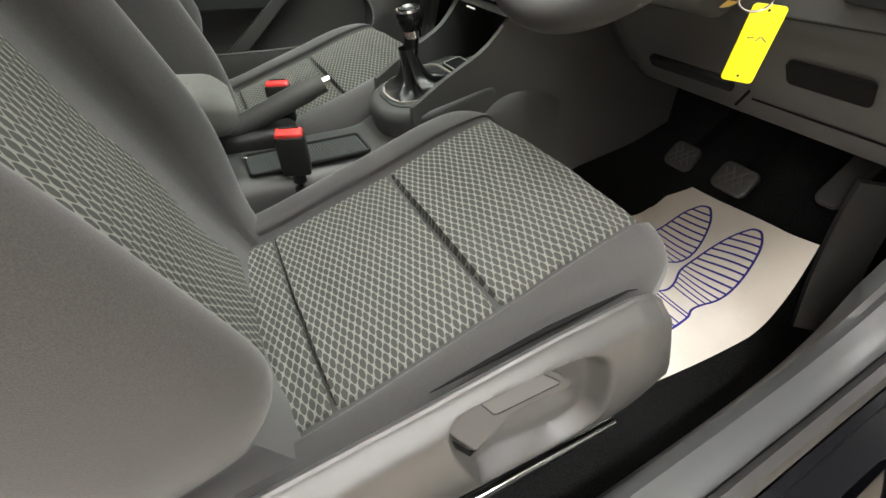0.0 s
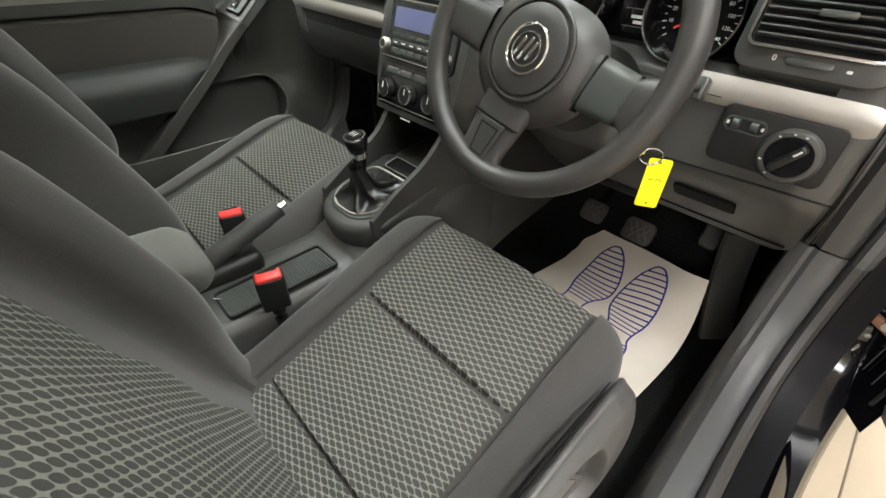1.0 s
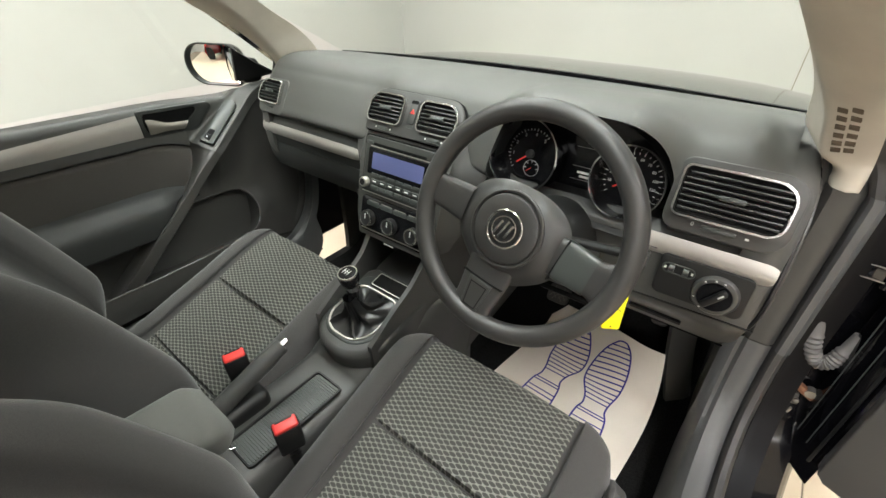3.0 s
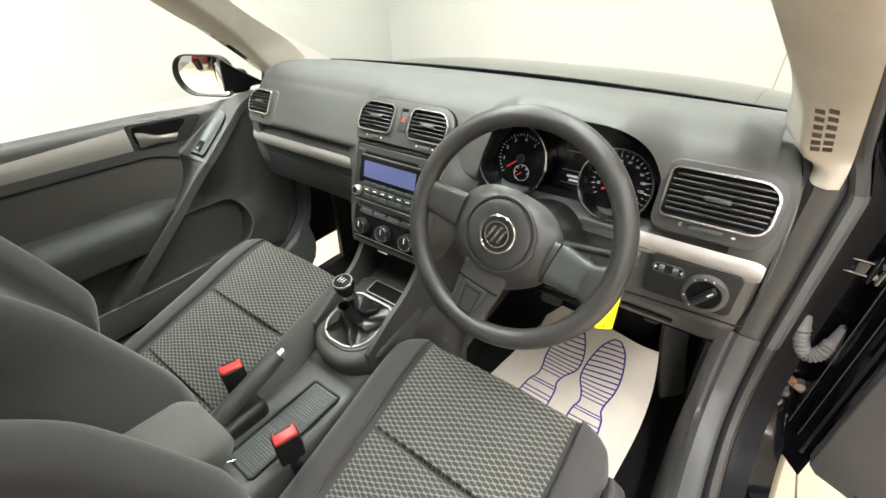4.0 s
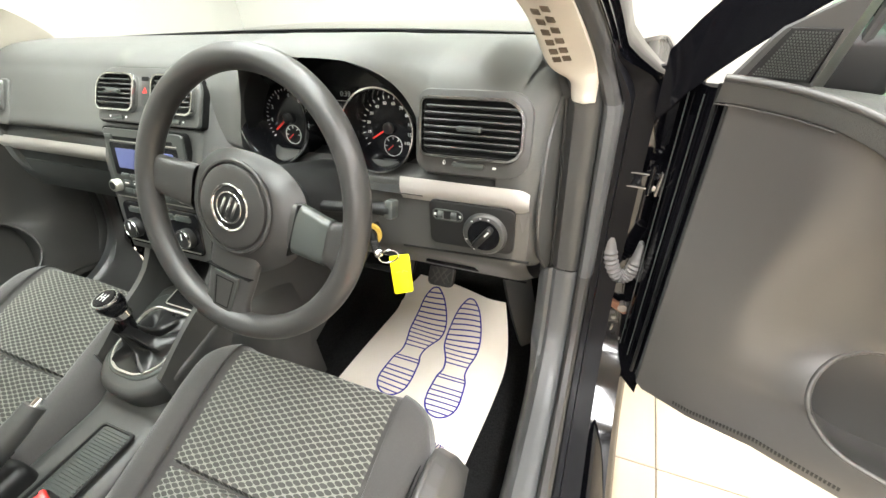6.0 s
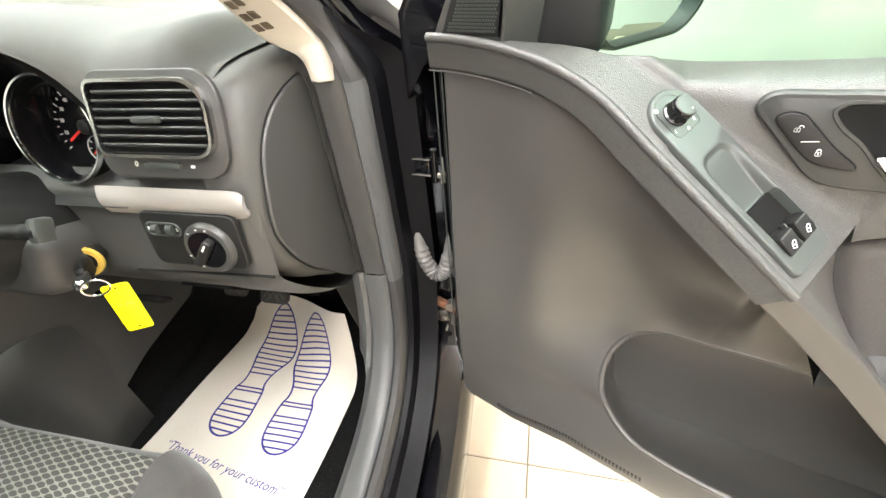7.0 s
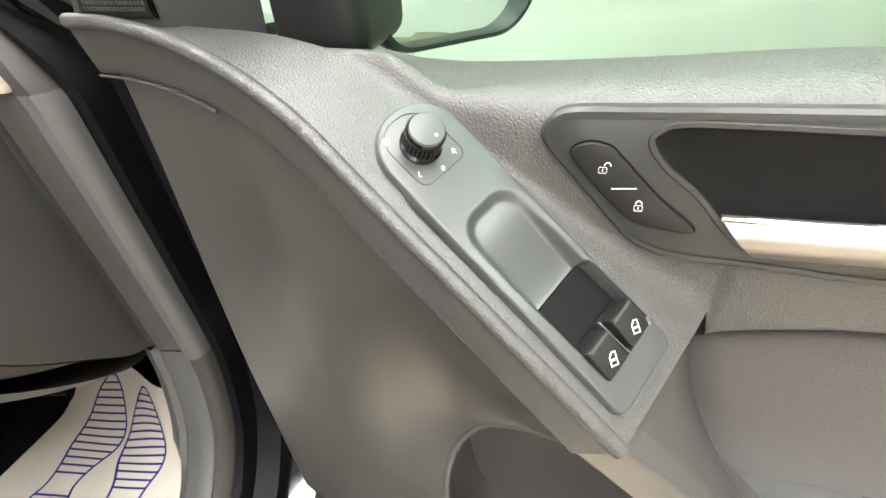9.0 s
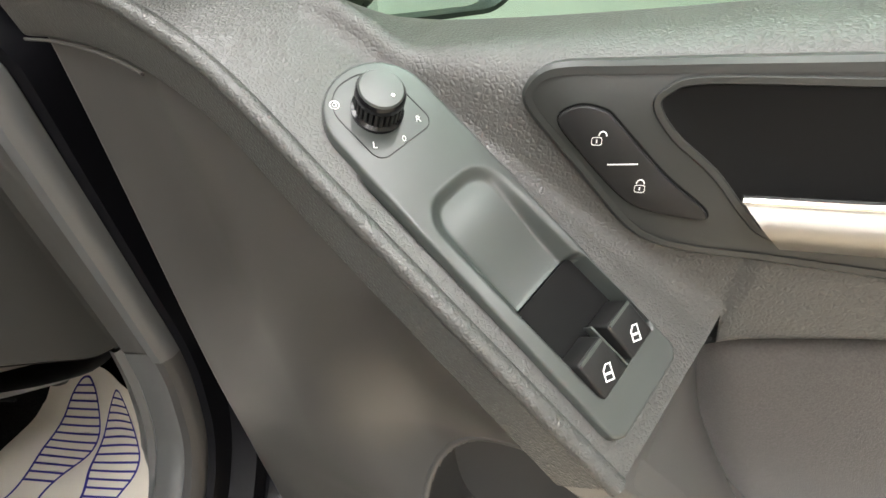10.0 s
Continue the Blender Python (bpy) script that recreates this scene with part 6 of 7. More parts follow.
MOUTH_W = ((0.0, -0.002), (0.12, 0.002), (0.19, 0.004), (0.213, 0.008), (0.235, 0.020), (0.268, 0.032), (0.326, 0.045), (0.39, 0.052), (0.6, 0.062), (1.1, 0.06))
STRIP_V = ((0.312, 0.812), (0.374, 0.757), (0.445, 0.69), (0.60, 0.55))


def panel_top(u):
    if u <= 0.312:
        return steps(SEAM_V, u) + 0.001
    return max(steps(STRIP_V, u) + 0.02, 0.70)


def pocket(u, v):
    """Distance outside the pocket's hollow (negative inside)."""
    t = max(0.0, min(1.0, (u - 0.285) / 0.7))
    return math.hypot(u - 0.284 - 0.7 * t, v - 0.595 - 0.015 * t) - 0.071


def plain_w(u, v):
    """The lower panel without its pocket: falling back under the lip, then swelling out to the pocket's rim."""
    bot, top = steps(BOTTOM, u), panel_top(u)
    if u <= 0.312:
        seam = steps(SEAM_W, u) - 0.004 - 0.026 * smooth01((u - 0.10) / 0.12)
    else:
        seam = steps(SEAM_W, 0.312) - 0.030 - 0.050 * smooth01((u - 0.312) / 0.03)
    waist = 0.0 - 0.032 * smooth01((u - 0.10) / 0.12)
    rim, foot = soft(MOUTH_W, u, 0.04), soft(BOTTOM_W, u)
    if v > 0.66:
        return waist + (seam - waist) * smooth01((v - 0.66) / max(0.04, top - 0.66))
    if v > 0.55:
        return rim + (waist - rim) * smooth01((v - 0.55) / 0.11)
    return foot + (rim - foot) * smooth01((v - bot) / (0.55 - bot)) + 0.006 * math.sin(math.pi * (v - bot) / (0.55 - bot)) * smooth01((u - 0.15) / 0.1)


def panel_w(u, v):
    return plain_w(u, v)


ARM = ((0.36, 0.722), (0.393, 0.736), (0.413, 0.744), (0.444, 0.7545), (0.491, 0.760), (1.1, 0.775))
CLOTH_LEFT = ((0.70, 0.425), (0.735, 0.402), (0.797, 0.374), (0.82, 0.367), (0.833, 0.363), (0.841, 0.365), (0.848, 0.374))


def rbox(x, y, cx, cy, w, h, r):
    """Distance outside a rounded rectangle (negative inside)."""
    qx, qy = abs(x - cx) - w / 2 + r, abs(y - cy) - h / 2 + r
    return math.hypot(max(qx, 0), max(qy, 0)) + min(max(qx, qy), 0) - r


def plate_z(x, y):
    out = rbox(x, y + 0.001 + 0.025 * (x + 0.063), -0.0635, 0.0, 0.165, 0.0455, 0.0225 if x < -0.10 else 0.006)
    z = 0.0042 - 0.016 * smooth01((out + 0.0008) / 0.004)
    tray = rbox(x, y, -0.060, -0.0003, 0.054, 0.0345, 0.012 if x < -0.06 else 0.003)
    z -= (0.0030 + 0.0055 * smooth01((x + 0.085) / 0.05)) * smooth01((0.0015 - tray) / 0.0055)
    well = rbox(x, y, -0.0155, 0.0003, 0.0405, 0.0365, 0.003)
    return z - 0.0085 * smooth01((0.0004 - well) / 0.0013) * smooth01((x + 0.037) / 0.003)


def close_curve(pts, n):
    p = [Vector((*q, 0)) for q in pts]
    out = []
    for k in range(n):
        s = k / n * len(p)
        i = int(s)
        t = s - i
        a, b, c, d = (p[(i + j) % len(p)] for j in (-1, 0, 1, 2))
        q = 0.5 * (2 * b + (c - a) * t + (2 * a - 5 * b + 4 * c - d) * t * t + (3 * b - a - 3 * c + d) * t ** 3)
        out.append((q.x, q.y))
    return out


def offset(pts, d):
    out = []
    n = len(pts)
    for i in range(n):
        a, b = Vector(pts[i - 1]), Vector(pts[(i + 1) % n])
        t = (b - a).normalized()
        out.append((pts[i][0] - t.y * d, pts[i][1] + t.x * d))
    return out


def dish(outline, levels, m, cap=True, bm=None):
    """Rings of an outline, each set in by a distance at a height, closed by a face."""
    bm2 = bmesh.new()
    rings = [[bm2.verts.new((x, y, z)) for x, y in offset(outline, -d)] for d, z in levels]
    n = len(outline)
    for a, b in zip(rings, rings[1:]):
        for k in range(n):
            bm2.faces.new((a[k], a[(k + 1) % n], b[(k + 1) % n], b[k]))
    if cap:
        bm2.faces.new(rings[-1])
    bm2.transform(m)
    return merge(bm, bm2)


ddoor = thing("driver_door", (0.85, 0.26, 0.40), "open black driver's door with a dark grey moulded inner panel", "car door")


def door_panel(DM, door, driver):
    """The inner side of a door; its parts are laid out in door coordinates."""
    MS = DM @ MSL
    skin = lambda rows, bm=None: grid_skin(DM, rows, bm)
    upper = skin(crest_cols)
    skin(upper_cols, upper)
    skin(cloth_rows, upper)
    bmesh.ops.remove_doubles(upper, verts=upper.verts, dist=0.0002)
    part("upper_trim", upper, DOOR_SOFT, door, "leather-grained grey upper panel with a raised lip", True, 70)

    part("lip_bead", tube([DM @ (crest(k / 80) + Vector((0.0, -0.0012, -0.0025))) for k in range(81)], 0.0042, 10), DOOR_SOFT, door, "soft rounded lip")
    # lower panel with its storage pocket
    rows = []
    for i in range(260):
        u = PANEL_END * (i / 259) ** 1.25
        bot, top = steps(BOTTOM, u), panel_top(u)
        edge = smooth01((0.008 - u) / 0.008)
        col = [Vector((u, bot + 0.004, -0.05)), Vector((u, bot, panel_w(u, bot) - 0.006))]
        for k in range(150):
            v = bot + 0.002 + (top - bot - 0.002) * k / 149
            col.append(Vector((u, v, panel_w(u, v) - 0.02 * edge ** 2)))
        col.append(Vector((u, top + 0.004, panel_w(u, top) - 0.012)))
        rows.append(col)
    trim = skin(rows)
    back_to_door = DM.inverted()
    inside = [f for f in trim.faces if pocket(*(back_to_door @ f.calc_center_median()).to_2d()) < -0.002]
    bmesh.ops.delete(trim, geom=inside, context="FACES")
    lower_trim = part("lower_trim", trim, DOOR_HARD, door, "dark grey moulded panel with a storage pocket", True, 75)
    # the pocket: a rounded rim and a bin that falls away behind the lip
    loop = []
    for k in range(140):
        if k < 50:
            q = Vector((0.284 + 0.7 * k / 50, 0.595 + 0.015 * k / 50 - 0.071))
        elif k < 70:
            a = math.pi * ((k - 50) / 20 - 0.5)
            q = Vector((0.984 + 0.071 * math.cos(a), 0.610 + 0.071 * math.sin(a)))
        elif k < 110:
            q = Vector((0.984 - 0.7 * (k - 70) / 40, 0.610 - 0.015 * (k - 70) / 40 + 0.071))
        else:
            a = math.pi * ((k - 110) / 30 + 0.5)
            q = Vector((0.284 + 0.071 * math.cos(a), 0.595 + 0.071 * math.sin(a)))
        loop.append(q)
    part("pocket_rim", tube([DM @ Vector((q.x, q.y, plain_w(q.x, q.y) - 0.0032)) for q in loop], 0.0042, 10, True, None, 1.0, (0.3, 0.95, 0.1)), DOOR_HARD, lower_trim, "rounded rim of the pocket")
    bin_ = bmesh.new()
    rings = []
    for r in range(10):
        s = r / 9
        ring = []
        for q in loop:
            w0 = plain_w(q.x, q.y) - 0.003
            low = smooth01((0.600 - q.y) / 0.06)
            ring.append(bin_.verts.new(DM @ Vector((q.x + (0.006 if q.x < 0.3 else 0.0) * s, q.y - 0.050 * low * math.sin(math.pi / 2 * s), w0 + (-0.060 - w0) * s))))
        rings.append(ring)
    for a, b in zip(rings, rings[1:]):
        for k in range(len(loop)):
            bin_.faces.new((a[k], a[(k + 1) % len(loop)], b[(k + 1) % len(loop)], b[k]))
    bin_.faces.new(rings[-1])
    part("pocket_bin", bin_, DOOR_HARD, lower_trim, "deep inside of the pocket", True, 75)
    # added bead shaped to give the lit line of the panel's top edge
    part("seam_highlight", tube([DM @ (flank_foot(k / 60) + Vector((-0.0006, -0.0012, 0.0004))) for k in range(22)], 0.0009, 6), DOOR_HARD, lower_trim, "fine bead added for the highlight along the seam")
    grille = None
    for k in range(46):
        u = 0.075 + 0.215 * k / 45
        v = steps(BOTTOM, u) + 0.016 + 0.006 * k / 45
        grille = box((0.0030, 0.007, 0.002), DM @ pose(u, v, panel_w(u, v), 0, -14, 8), 0.0, 1, grille)
    part("grille_slot", grille, DARK, door, "slim dark grille slot", False)

    # pull strip, pocket wall, cloth and armrest
    strip_r = curve_at([tuple(crest(1.0) + Vector((-0.001, -0.001, -0.001))), (0.37, 0.795, 0.061), (0.466, 0.711, 0.061), (0.60, 0.60, 0.058), (0.76, 0.46, 0.045)])
    strip_l = curve_at([tuple(flank_foot(1.0) + Vector((0.001, 0.001, 0.0))), (0.374, 0.757, 0.060), (0.445, 0.690, 0.060), (0.58, 0.57, 0.055), (0.74, 0.43, 0.042)])
    wall_foot = curve_at([tuple(ledge_back(1.0)), (0.358, 0.83, -0.004), (0.367, 0.792, -0.004), (0.395, 0.742, -0.008), (0.50, 0.655, -0.012), (0.63, 0.55, -0.015), (0.79, 0.41, -0.02)])
    cols = []
    for k in range(60):
        s = k / 59
        r, l = strip_r(s), strip_l(s)
        cols.append(filleted([l + Vector((0.012, 0.010, -0.055)), l, r, r + (wall_foot(s) - r) * 0.16 + Vector((0, 0, -0.002))], [0.004, 0.004]))
    part("pull_strip", skin(cols), DOOR_HARD, door, "smooth grey pull strip running down the panel", True, 70)
    cols = []
    for k in range(70):
        s = (k / 69) ** 1.6
        r, g = strip_r(s), wall_foot(s)
        dip = 0.006 * smooth01(s / 0.05)
        mid = r.lerp(g, 0.5) + Vector((-0.6, -0.7, -0.3)) * dip
        cols.append([(r + (g - r) * 0.03) * (1 - t) ** 2 + mid * 2 * t * (1 - t) + (g + Vector((0.004, -0.002, -0.022))) * t * t for t in [j / 23 for j in range(24)]])
    cols.insert(0, [p + Vector((-0.002, 0.0025, 0.0005)) for p in cols[0]])
    part("pull_wall", skin(cols), DOOR_HARD, door, "hollow behind the pull strip", True, 70)
    def cloth_fn(a, b):
        v0, v1 = 0.730, 0.850
        v = v0 + (v1 - v0) * b
        u = soft(CLOTH_LEFT, v, 0.006) - 0.010 + (PANEL_END - 0.36) * a ** 1.5
        lo, hi = soft(ARM, u), soft(CLOTH_TOP, u) - 0.002
        v = lo - 0.012 + (hi - lo + 0.012) * b
        u = soft(CLOTH_LEFT, v, 0.006) - 0.010 + (PANEL_END - 0.36) * a ** 1.5
        e = min(a ** 1.5 * 0.72 / 0.016, (hi - v) / 0.012, 1.0)
        return DM @ Vector((u, v, -0.016 + 0.012 * math.sin(math.pi / 2 * max(0.0, e)) + 0.008 * math.sin(math.pi * b)))


    part("cloth_field", surface(cloth_fn, 70, 40), DOOR_CLOTH, door, "dark cloth field")
    cols = []
    for k in range(50):
        u = 0.388 + 0.772 * (k / 49) ** 1.3
        a = soft(ARM, u)
        low = min(a - 0.03, max(a - 0.13, steps(STRIP_V, u) + 0.022))
        out = min(1.0, (a - low) / 0.09)
        cols.append(filleted([Vector((u, a - 0.004, -0.020)), Vector((u, a, -0.012)), Vector((u, a - 0.010, 0.018 * out)), Vector((u, a - 0.024 - 0.026 * out, 0.052 * out)), Vector((u, low, 0.040 * out)), Vector((u, low - 0.006, -0.04))], [0.004, 0.03, 0.04, 0.01]))
    part("armrest", skin(cols), ARM_PAD, door, "padded dark grey armrest", True, 80)
    part("armrest_seam", tube([DM @ Vector((u, soft(ARM, u) - 0.0005, -0.0085)) for u in [0.385 + 0.775 * k / 60 for k in range(61)]], 0.0016, 6), SHADE_BLACK, door)


    if driver:
        plate_ = part("switch_plate", surface(lambda u, v: MS @ Vector((-0.1505 + 0.174 * u, -0.0285 + 0.055 * v, plate_z(-0.1505 + 0.174 * u, -0.0285 + 0.055 * v))), 200, 76), SMOOTH, door, "satin grey switch plate with a scooped finger tray", True, 75)
        kx, ky = -0.1255, -0.0015
        part("knob_base", frame_ring(rounded(0.0330, 0.0285, [0.005, 0.013, 0.012, 0.005], 6), rounded(0.0322, 0.0277, [0.0046, 0.0126, 0.0116, 0.0046], 6), 0.0004, MS @ pose(kx, -0.0012, 0.0041)), DARK, plate_)
        km = MS @ pose(kx, ky, 0.0041)
        kn = part("mirror_knob", lathe([(0.0098, 0), (0.0098, 0.0016), (0.0084, 0.0026), (0.0084, 0.0090), (0.0090, 0.0098), (0.0089, 0.0118), (0.0080, 0.0128), (0.001, 0.0130)], km, 40), GLOSS, plate_, "round mirror adjuster knob")
        for k in range(28):
            a = 2 * math.pi * k / 28
            part("knob_rib", box((0.0008, 0.0010, 0.006), km @ pose(0.0086 * math.cos(a), 0.0086 * math.sin(a), 0.0062) @ Matrix.Rotation(a, 4, "Z"), 0.0, 1), DARK, kn, "", False)
        part("knob_top", lathe([(0.0082, 0), (0.0076, 0.0007), (0.001, 0.0009)], km @ pose(0, 0, 0.0128), 36), SMOOTH, kn)
        part("knob_dot", lathe([(0.0007, 0), (0.0007, 0.0003), (0.0001, 0.0003)], km @ pose(0.0045, 0.001, 0.0136), 10), MARK, kn)
        ta = 52.0
        for w, px, py in (("L", -0.1155, -0.0122), ("0", -0.1110, -0.0017), ("R", -0.1138, 0.0086)):
            writing("knob_letter", w, 0.0036, MS @ pose(px, py, 0.0042, 0, 0, ta), MARK, plate_)
        part("heater_symbol", frame_ring(circle(0.0019, 12), circle(0.0015, 12), 0.0003, MS @ pose(-0.1364, -0.0125, 0.0042)), MARK, plate_)
        part("heater_symbol", frame_ring(circle(0.0009, 10), circle(0.0006, 10), 0.0003, MS @ pose(-0.1364, -0.0125, 0.0042)), MARK, plate_)
        # black sheet on the well's floor deepens its shade
        part("switch_bed_shade", prism(rounded(0.0395, 0.0355, 0.002), 0.0006, MS @ pose(-0.0155, 0.0003, -0.0042)), SHADE_BLACK, plate_)
        part("switch_rail", box((0.022, 0.0010, 0.005), MS @ pose(-0.0030, -0.0008, 0.0015), 0.0004), SMOOTH, plate_)
        for cy in (0.0086, -0.0106):
            b = part("window_switch", box((0.0160, 0.0150, 0.0115), MS @ pose(-0.0040, cy, 0.0016, 0, 9, 0), 0.0012, 3), DARK, plate_, "black window switch")
            part("switch_lip", box((0.0012, 0.0128, 0.0006), MS @ pose(-0.0102, cy, 0.0085, 0, 9, 0)), SMOOTH, b)
            wm_ = MS @ pose(-0.0008, cy, 0.0071, 0, 9, 0) @ pose(0, 0, 0, 0, 0, 62)
            part("window_symbol", frame_ring([(-0.0026, -0.0036), (0.0026, -0.0036), (0.0026, 0.0040), (-0.0004, 0.0040), (-0.0026, 0.0014)], [(-0.0020, -0.0030), (0.0020, -0.0030), (0.0020, 0.0034), (-0.0001, 0.0034), (-0.0020, 0.0011)], 0.0003, wm_ @ Matrix.Scale(0.8, 4)), MARK, b, "", False)
            part("symbol_bar", box((0.0036, 0.0008, 0.0003), wm_ @ pose(0, -0.0002, 0.0002)), MARK, b)

    else:
        pp = part("switch_plate", prism(rounded(0.150, 0.040, [0.006, 0.019, 0.019, 0.006], 8), 0.004, MS @ pose(-0.062, -0.001, 0.0015), 0.0012), SMOOTH, door, "smooth grey switch plate")
        # black patch on the flat plate stands in for a shaded well
        part("switch_shade", prism(rounded(0.036, 0.018, 0.004, 4), 0.0006, MS @ pose(-0.012, 0.002, 0.0053)), SHADE_BLACK, pp)
        part("window_switch", box((0.017, 0.015, 0.008), MS @ pose(-0.003, 0.002, 0.0062, 0, 9, 0), 0.0015), DARK, pp, "black window switch")
        part("switch_mark", box((0.003, 0.004, 0.0004), MS @ pose(-0.002, 0.002, 0.0104, 0, 9, 0)), MARK, pp)
    # handle bezel, lock switch and pull handle
    MB = DM @ pose(0.0, 0.0, -0.004)
    LX = [(0.268, 0.943), (0.2725, 0.9495), (0.281, 0.9525), (0.300, 0.954), (0.34, 0.957), (0.40, 0.961), (0.43, 0.963), (0.455, 0.964), (0.460, 0.955), (0.460, 0.93), (0.460, 0.905), (0.455, 0.8975), (0.43, 0.895), (0.40, 0.892), (0.36, 0.8905), (0.338, 0.889), (0.322, 0.8905), (0.310, 0.897), (0.294, 0.9125), (0.278, 0.928), (0.2695, 0.937)]


    ol = close_curve(LX, 110)
    rc = close_curve([(0.3125, 0.942), (0.315, 0.9465), (0.3205, 0.949), (0.34, 0.9505), (0.40, 0.953), (0.43, 0.955), (0.447, 0.954), (0.452, 0.93), (0.447, 0.909), (0.43, 0.906), (0.40, 0.9035), (0.370, 0.9015), (0.357, 0.9025), (0.349, 0.908), (0.335, 0.922), (0.320, 0.933)], 120)
    bm = dish(ol, [(0.0, -0.004), (-0.0005, 0.003), (0.0010, 0.0048), (0.0035, 0.0050)], MB, False)
    # the ring between the outer edge and the hollow's rim
    bz = part("handle_bezel", bm, BEZEL, door, "smooth grey bezel round the door handle")
    part("bezel_face", prism(offset(ol, -0.0030), 0.0045, MB @ pose(0, 0, 0.0), 0.0005), BEZEL, bz)
    # flat black face on the bezel, painting the shade of a deep hollow
    part("recess_shade", dish(rc, [(-0.0016, 0.0047), (-0.0006, 0.0052), (0.0, 0.0049), (0.0006, 0.0047)], MB), SHADE_BLACK, bz, "flat black sheet for the shaded hollow behind the handle")
    part("recess_rim", frame_ring(offset(rc, 0.0022), offset(rc, -0.0004), 0.0012, MB @ pose(0, 0, 0.0044)), BEZEL, bz)
    part("silver_strip", sheet(lambda u, v: DM @ Vector((0.462 + 0.69 * u, 0.898 + 0.016 * u + (0.058 - 0.040 * u) * v, -0.002 + 0.004 * math.sin(math.pi * v))), 24, 8, 0.006, None), SILVER, door, "broad satin silver door strip")
    hd = part("door_handle", sheet(lambda u, v: MB @ Vector((0.344 + 0.104 * u + 0.016 * v * (1 - u), 0.9150 + 0.012 * u + 0.014 * smooth01((u - 0.45) / 0.5) - (0.0155 + 0.020 * smooth01((u - 0.45) / 0.5)) * v, 0.0095 + 0.004 * math.sin(math.pi * v) + 0.003 * u)), 24, 10, 0.003, None), HANDLE, bz, "satin silver pull handle")
    part("handle_edge", tube([MB @ Vector((0.3435 + 0.104 * k / 20, 0.9158 + 0.012 * k / 20 + 0.014 * smooth01((k / 20 - 0.45) / 0.5), 0.0100 + 0.003 * k / 20)) for k in range(21)], 0.0016, 8), CHROME, hd, "bright chrome upper edge")
    if driver:
        lk = close_curve([(0.2815, 0.934), (0.287, 0.9395), (0.296, 0.939), (0.302, 0.9345), (0.320, 0.9185), (0.3355, 0.9075), (0.334, 0.904), (0.316, 0.9050), (0.306, 0.910), (0.292, 0.9225)], 60)
        part("switch_gap", prism(offset(lk, 0.0007), 0.0003, MB @ pose(0, 0, 0.0046)), SHADE_BLACK, bz)
        ls = part("lock_switch", prism(lk, 0.0020, MB @ pose(0, 0, 0.0045), 0.0008), DARK, bz, "black central locking switch")
        for (lx, ly), op in (((0.2955, 0.9285), 1), ((0.3130, 0.913), 0)):
            lm = MB @ pose(lx, ly, 0.0064) @ pose(0, 0, 0, 0, 0, 5) @ Matrix.Scale(0.70, 4)
            part("lock_symbol", frame_ring(rounded(0.0050, 0.0042, 0.0010, 3), rounded(0.0044, 0.0036, 0.0009, 3), 0.0004, lm), MARK, ls)
            part("lock_symbol", tube([lm @ Vector((0.0018 * math.cos(a) + (0.0026 if op else 0), 0.0028 + 0.0022 * math.sin(a), 0.0003)) for a in [math.pi * k / 12 for k in range(13)]], 0.00022, 6), MARK, ls)
            part("lock_symbol", box((0.0006, 0.0018, 0.0004), lm), MARK, ls)
        part("switch_line", box((0.0100, 0.0004, 0.0004), MB @ pose(0.3055, 0.9213, 0.0065, 0, 0, 9)), MARK, ls)



door_panel(DM, ddoor, True)

# shell, glass, sail panel and mirror
shell = lambda u, v: DM @ Vector((-0.098 + 1.193 * u, 0.33 + 0.605 * v, -0.115 - 0.04 * math.sin(math.pi * (0.25 + 0.75 * v))))
part("outer_skin", sheet(shell, 20, 16, 0.012, (0.3, 0.95, 0)), PAINT, ddoor, "glossy black outer skin")
part("door_edge", surface(lambda u, v: DM @ Vector((-0.066 + 0.072 * u - 0.006 * math.sin(math.pi * u), 0.345 + 0.605 * v, -0.112 + 0.072 * u ** 0.8)), 10, 24), PAINT, ddoor, "black painted front edge of the door")
part("inner_frame", box((1.09, 0.51, 0.03), DM @ pose(0.54, 0.655, -0.105), 0.006), PAINT, ddoor)
part("edge_seal", tube([DM @ Vector((-0.012, 0.40 + 0.56 * k / 20, -0.045)) for k in range(21)], 0.0032, 8), DARK, ddoor)
# paler tubes stand in for highlight lines on the glossy door edge
for eu, ew in ((-0.030, -0.062), (-0.052, -0.082)):
    part("edge_glint", tube([DM @ Vector((eu, 0.42 + 0.52 * k / 20, ew)) for k in range(21)], 0.0010, 6), SMOOTH, ddoor)


def frame_line(s):
    u = -0.085 + 1.145 * s
    return u, 0.930 + 0.435 * math.sin(min(1.0, max(0.0, u + 0.10) / 0.76) * math.pi / 2) ** 0.75 - 0.05 * max(0.0, (u - 0.66) / 0.4) ** 2


part("window_frame", sheet(lambda u, v: DM @ Vector((frame_line(u)[0], frame_line(u)[1] + 0.025 - (0.045 + 0.050 * smooth01((0.30 - frame_line(u)[0]) / 0.2)) * (1 - v), -0.070 + 0.10 * (frame_line(u)[1] - 0.95))), 41, 4, 0.03, (0.3, 0.95, 0)), PAINT, ddoor, "black upper window frame")


def pane_fn(u, v):
    uu = 0.06 + 0.99 * u
    t = frame_line((uu + 0.085) / 1.145)[1]
    return DM @ Vector((uu, 0.940 + (t - 0.940) * v, -0.085 + 0.10 * (t - 0.95) * v))


part("window_glass", sheet(pane_fn, 20, 8, 0.004), GREEN_GLASS, ddoor, "clear side window, closed")


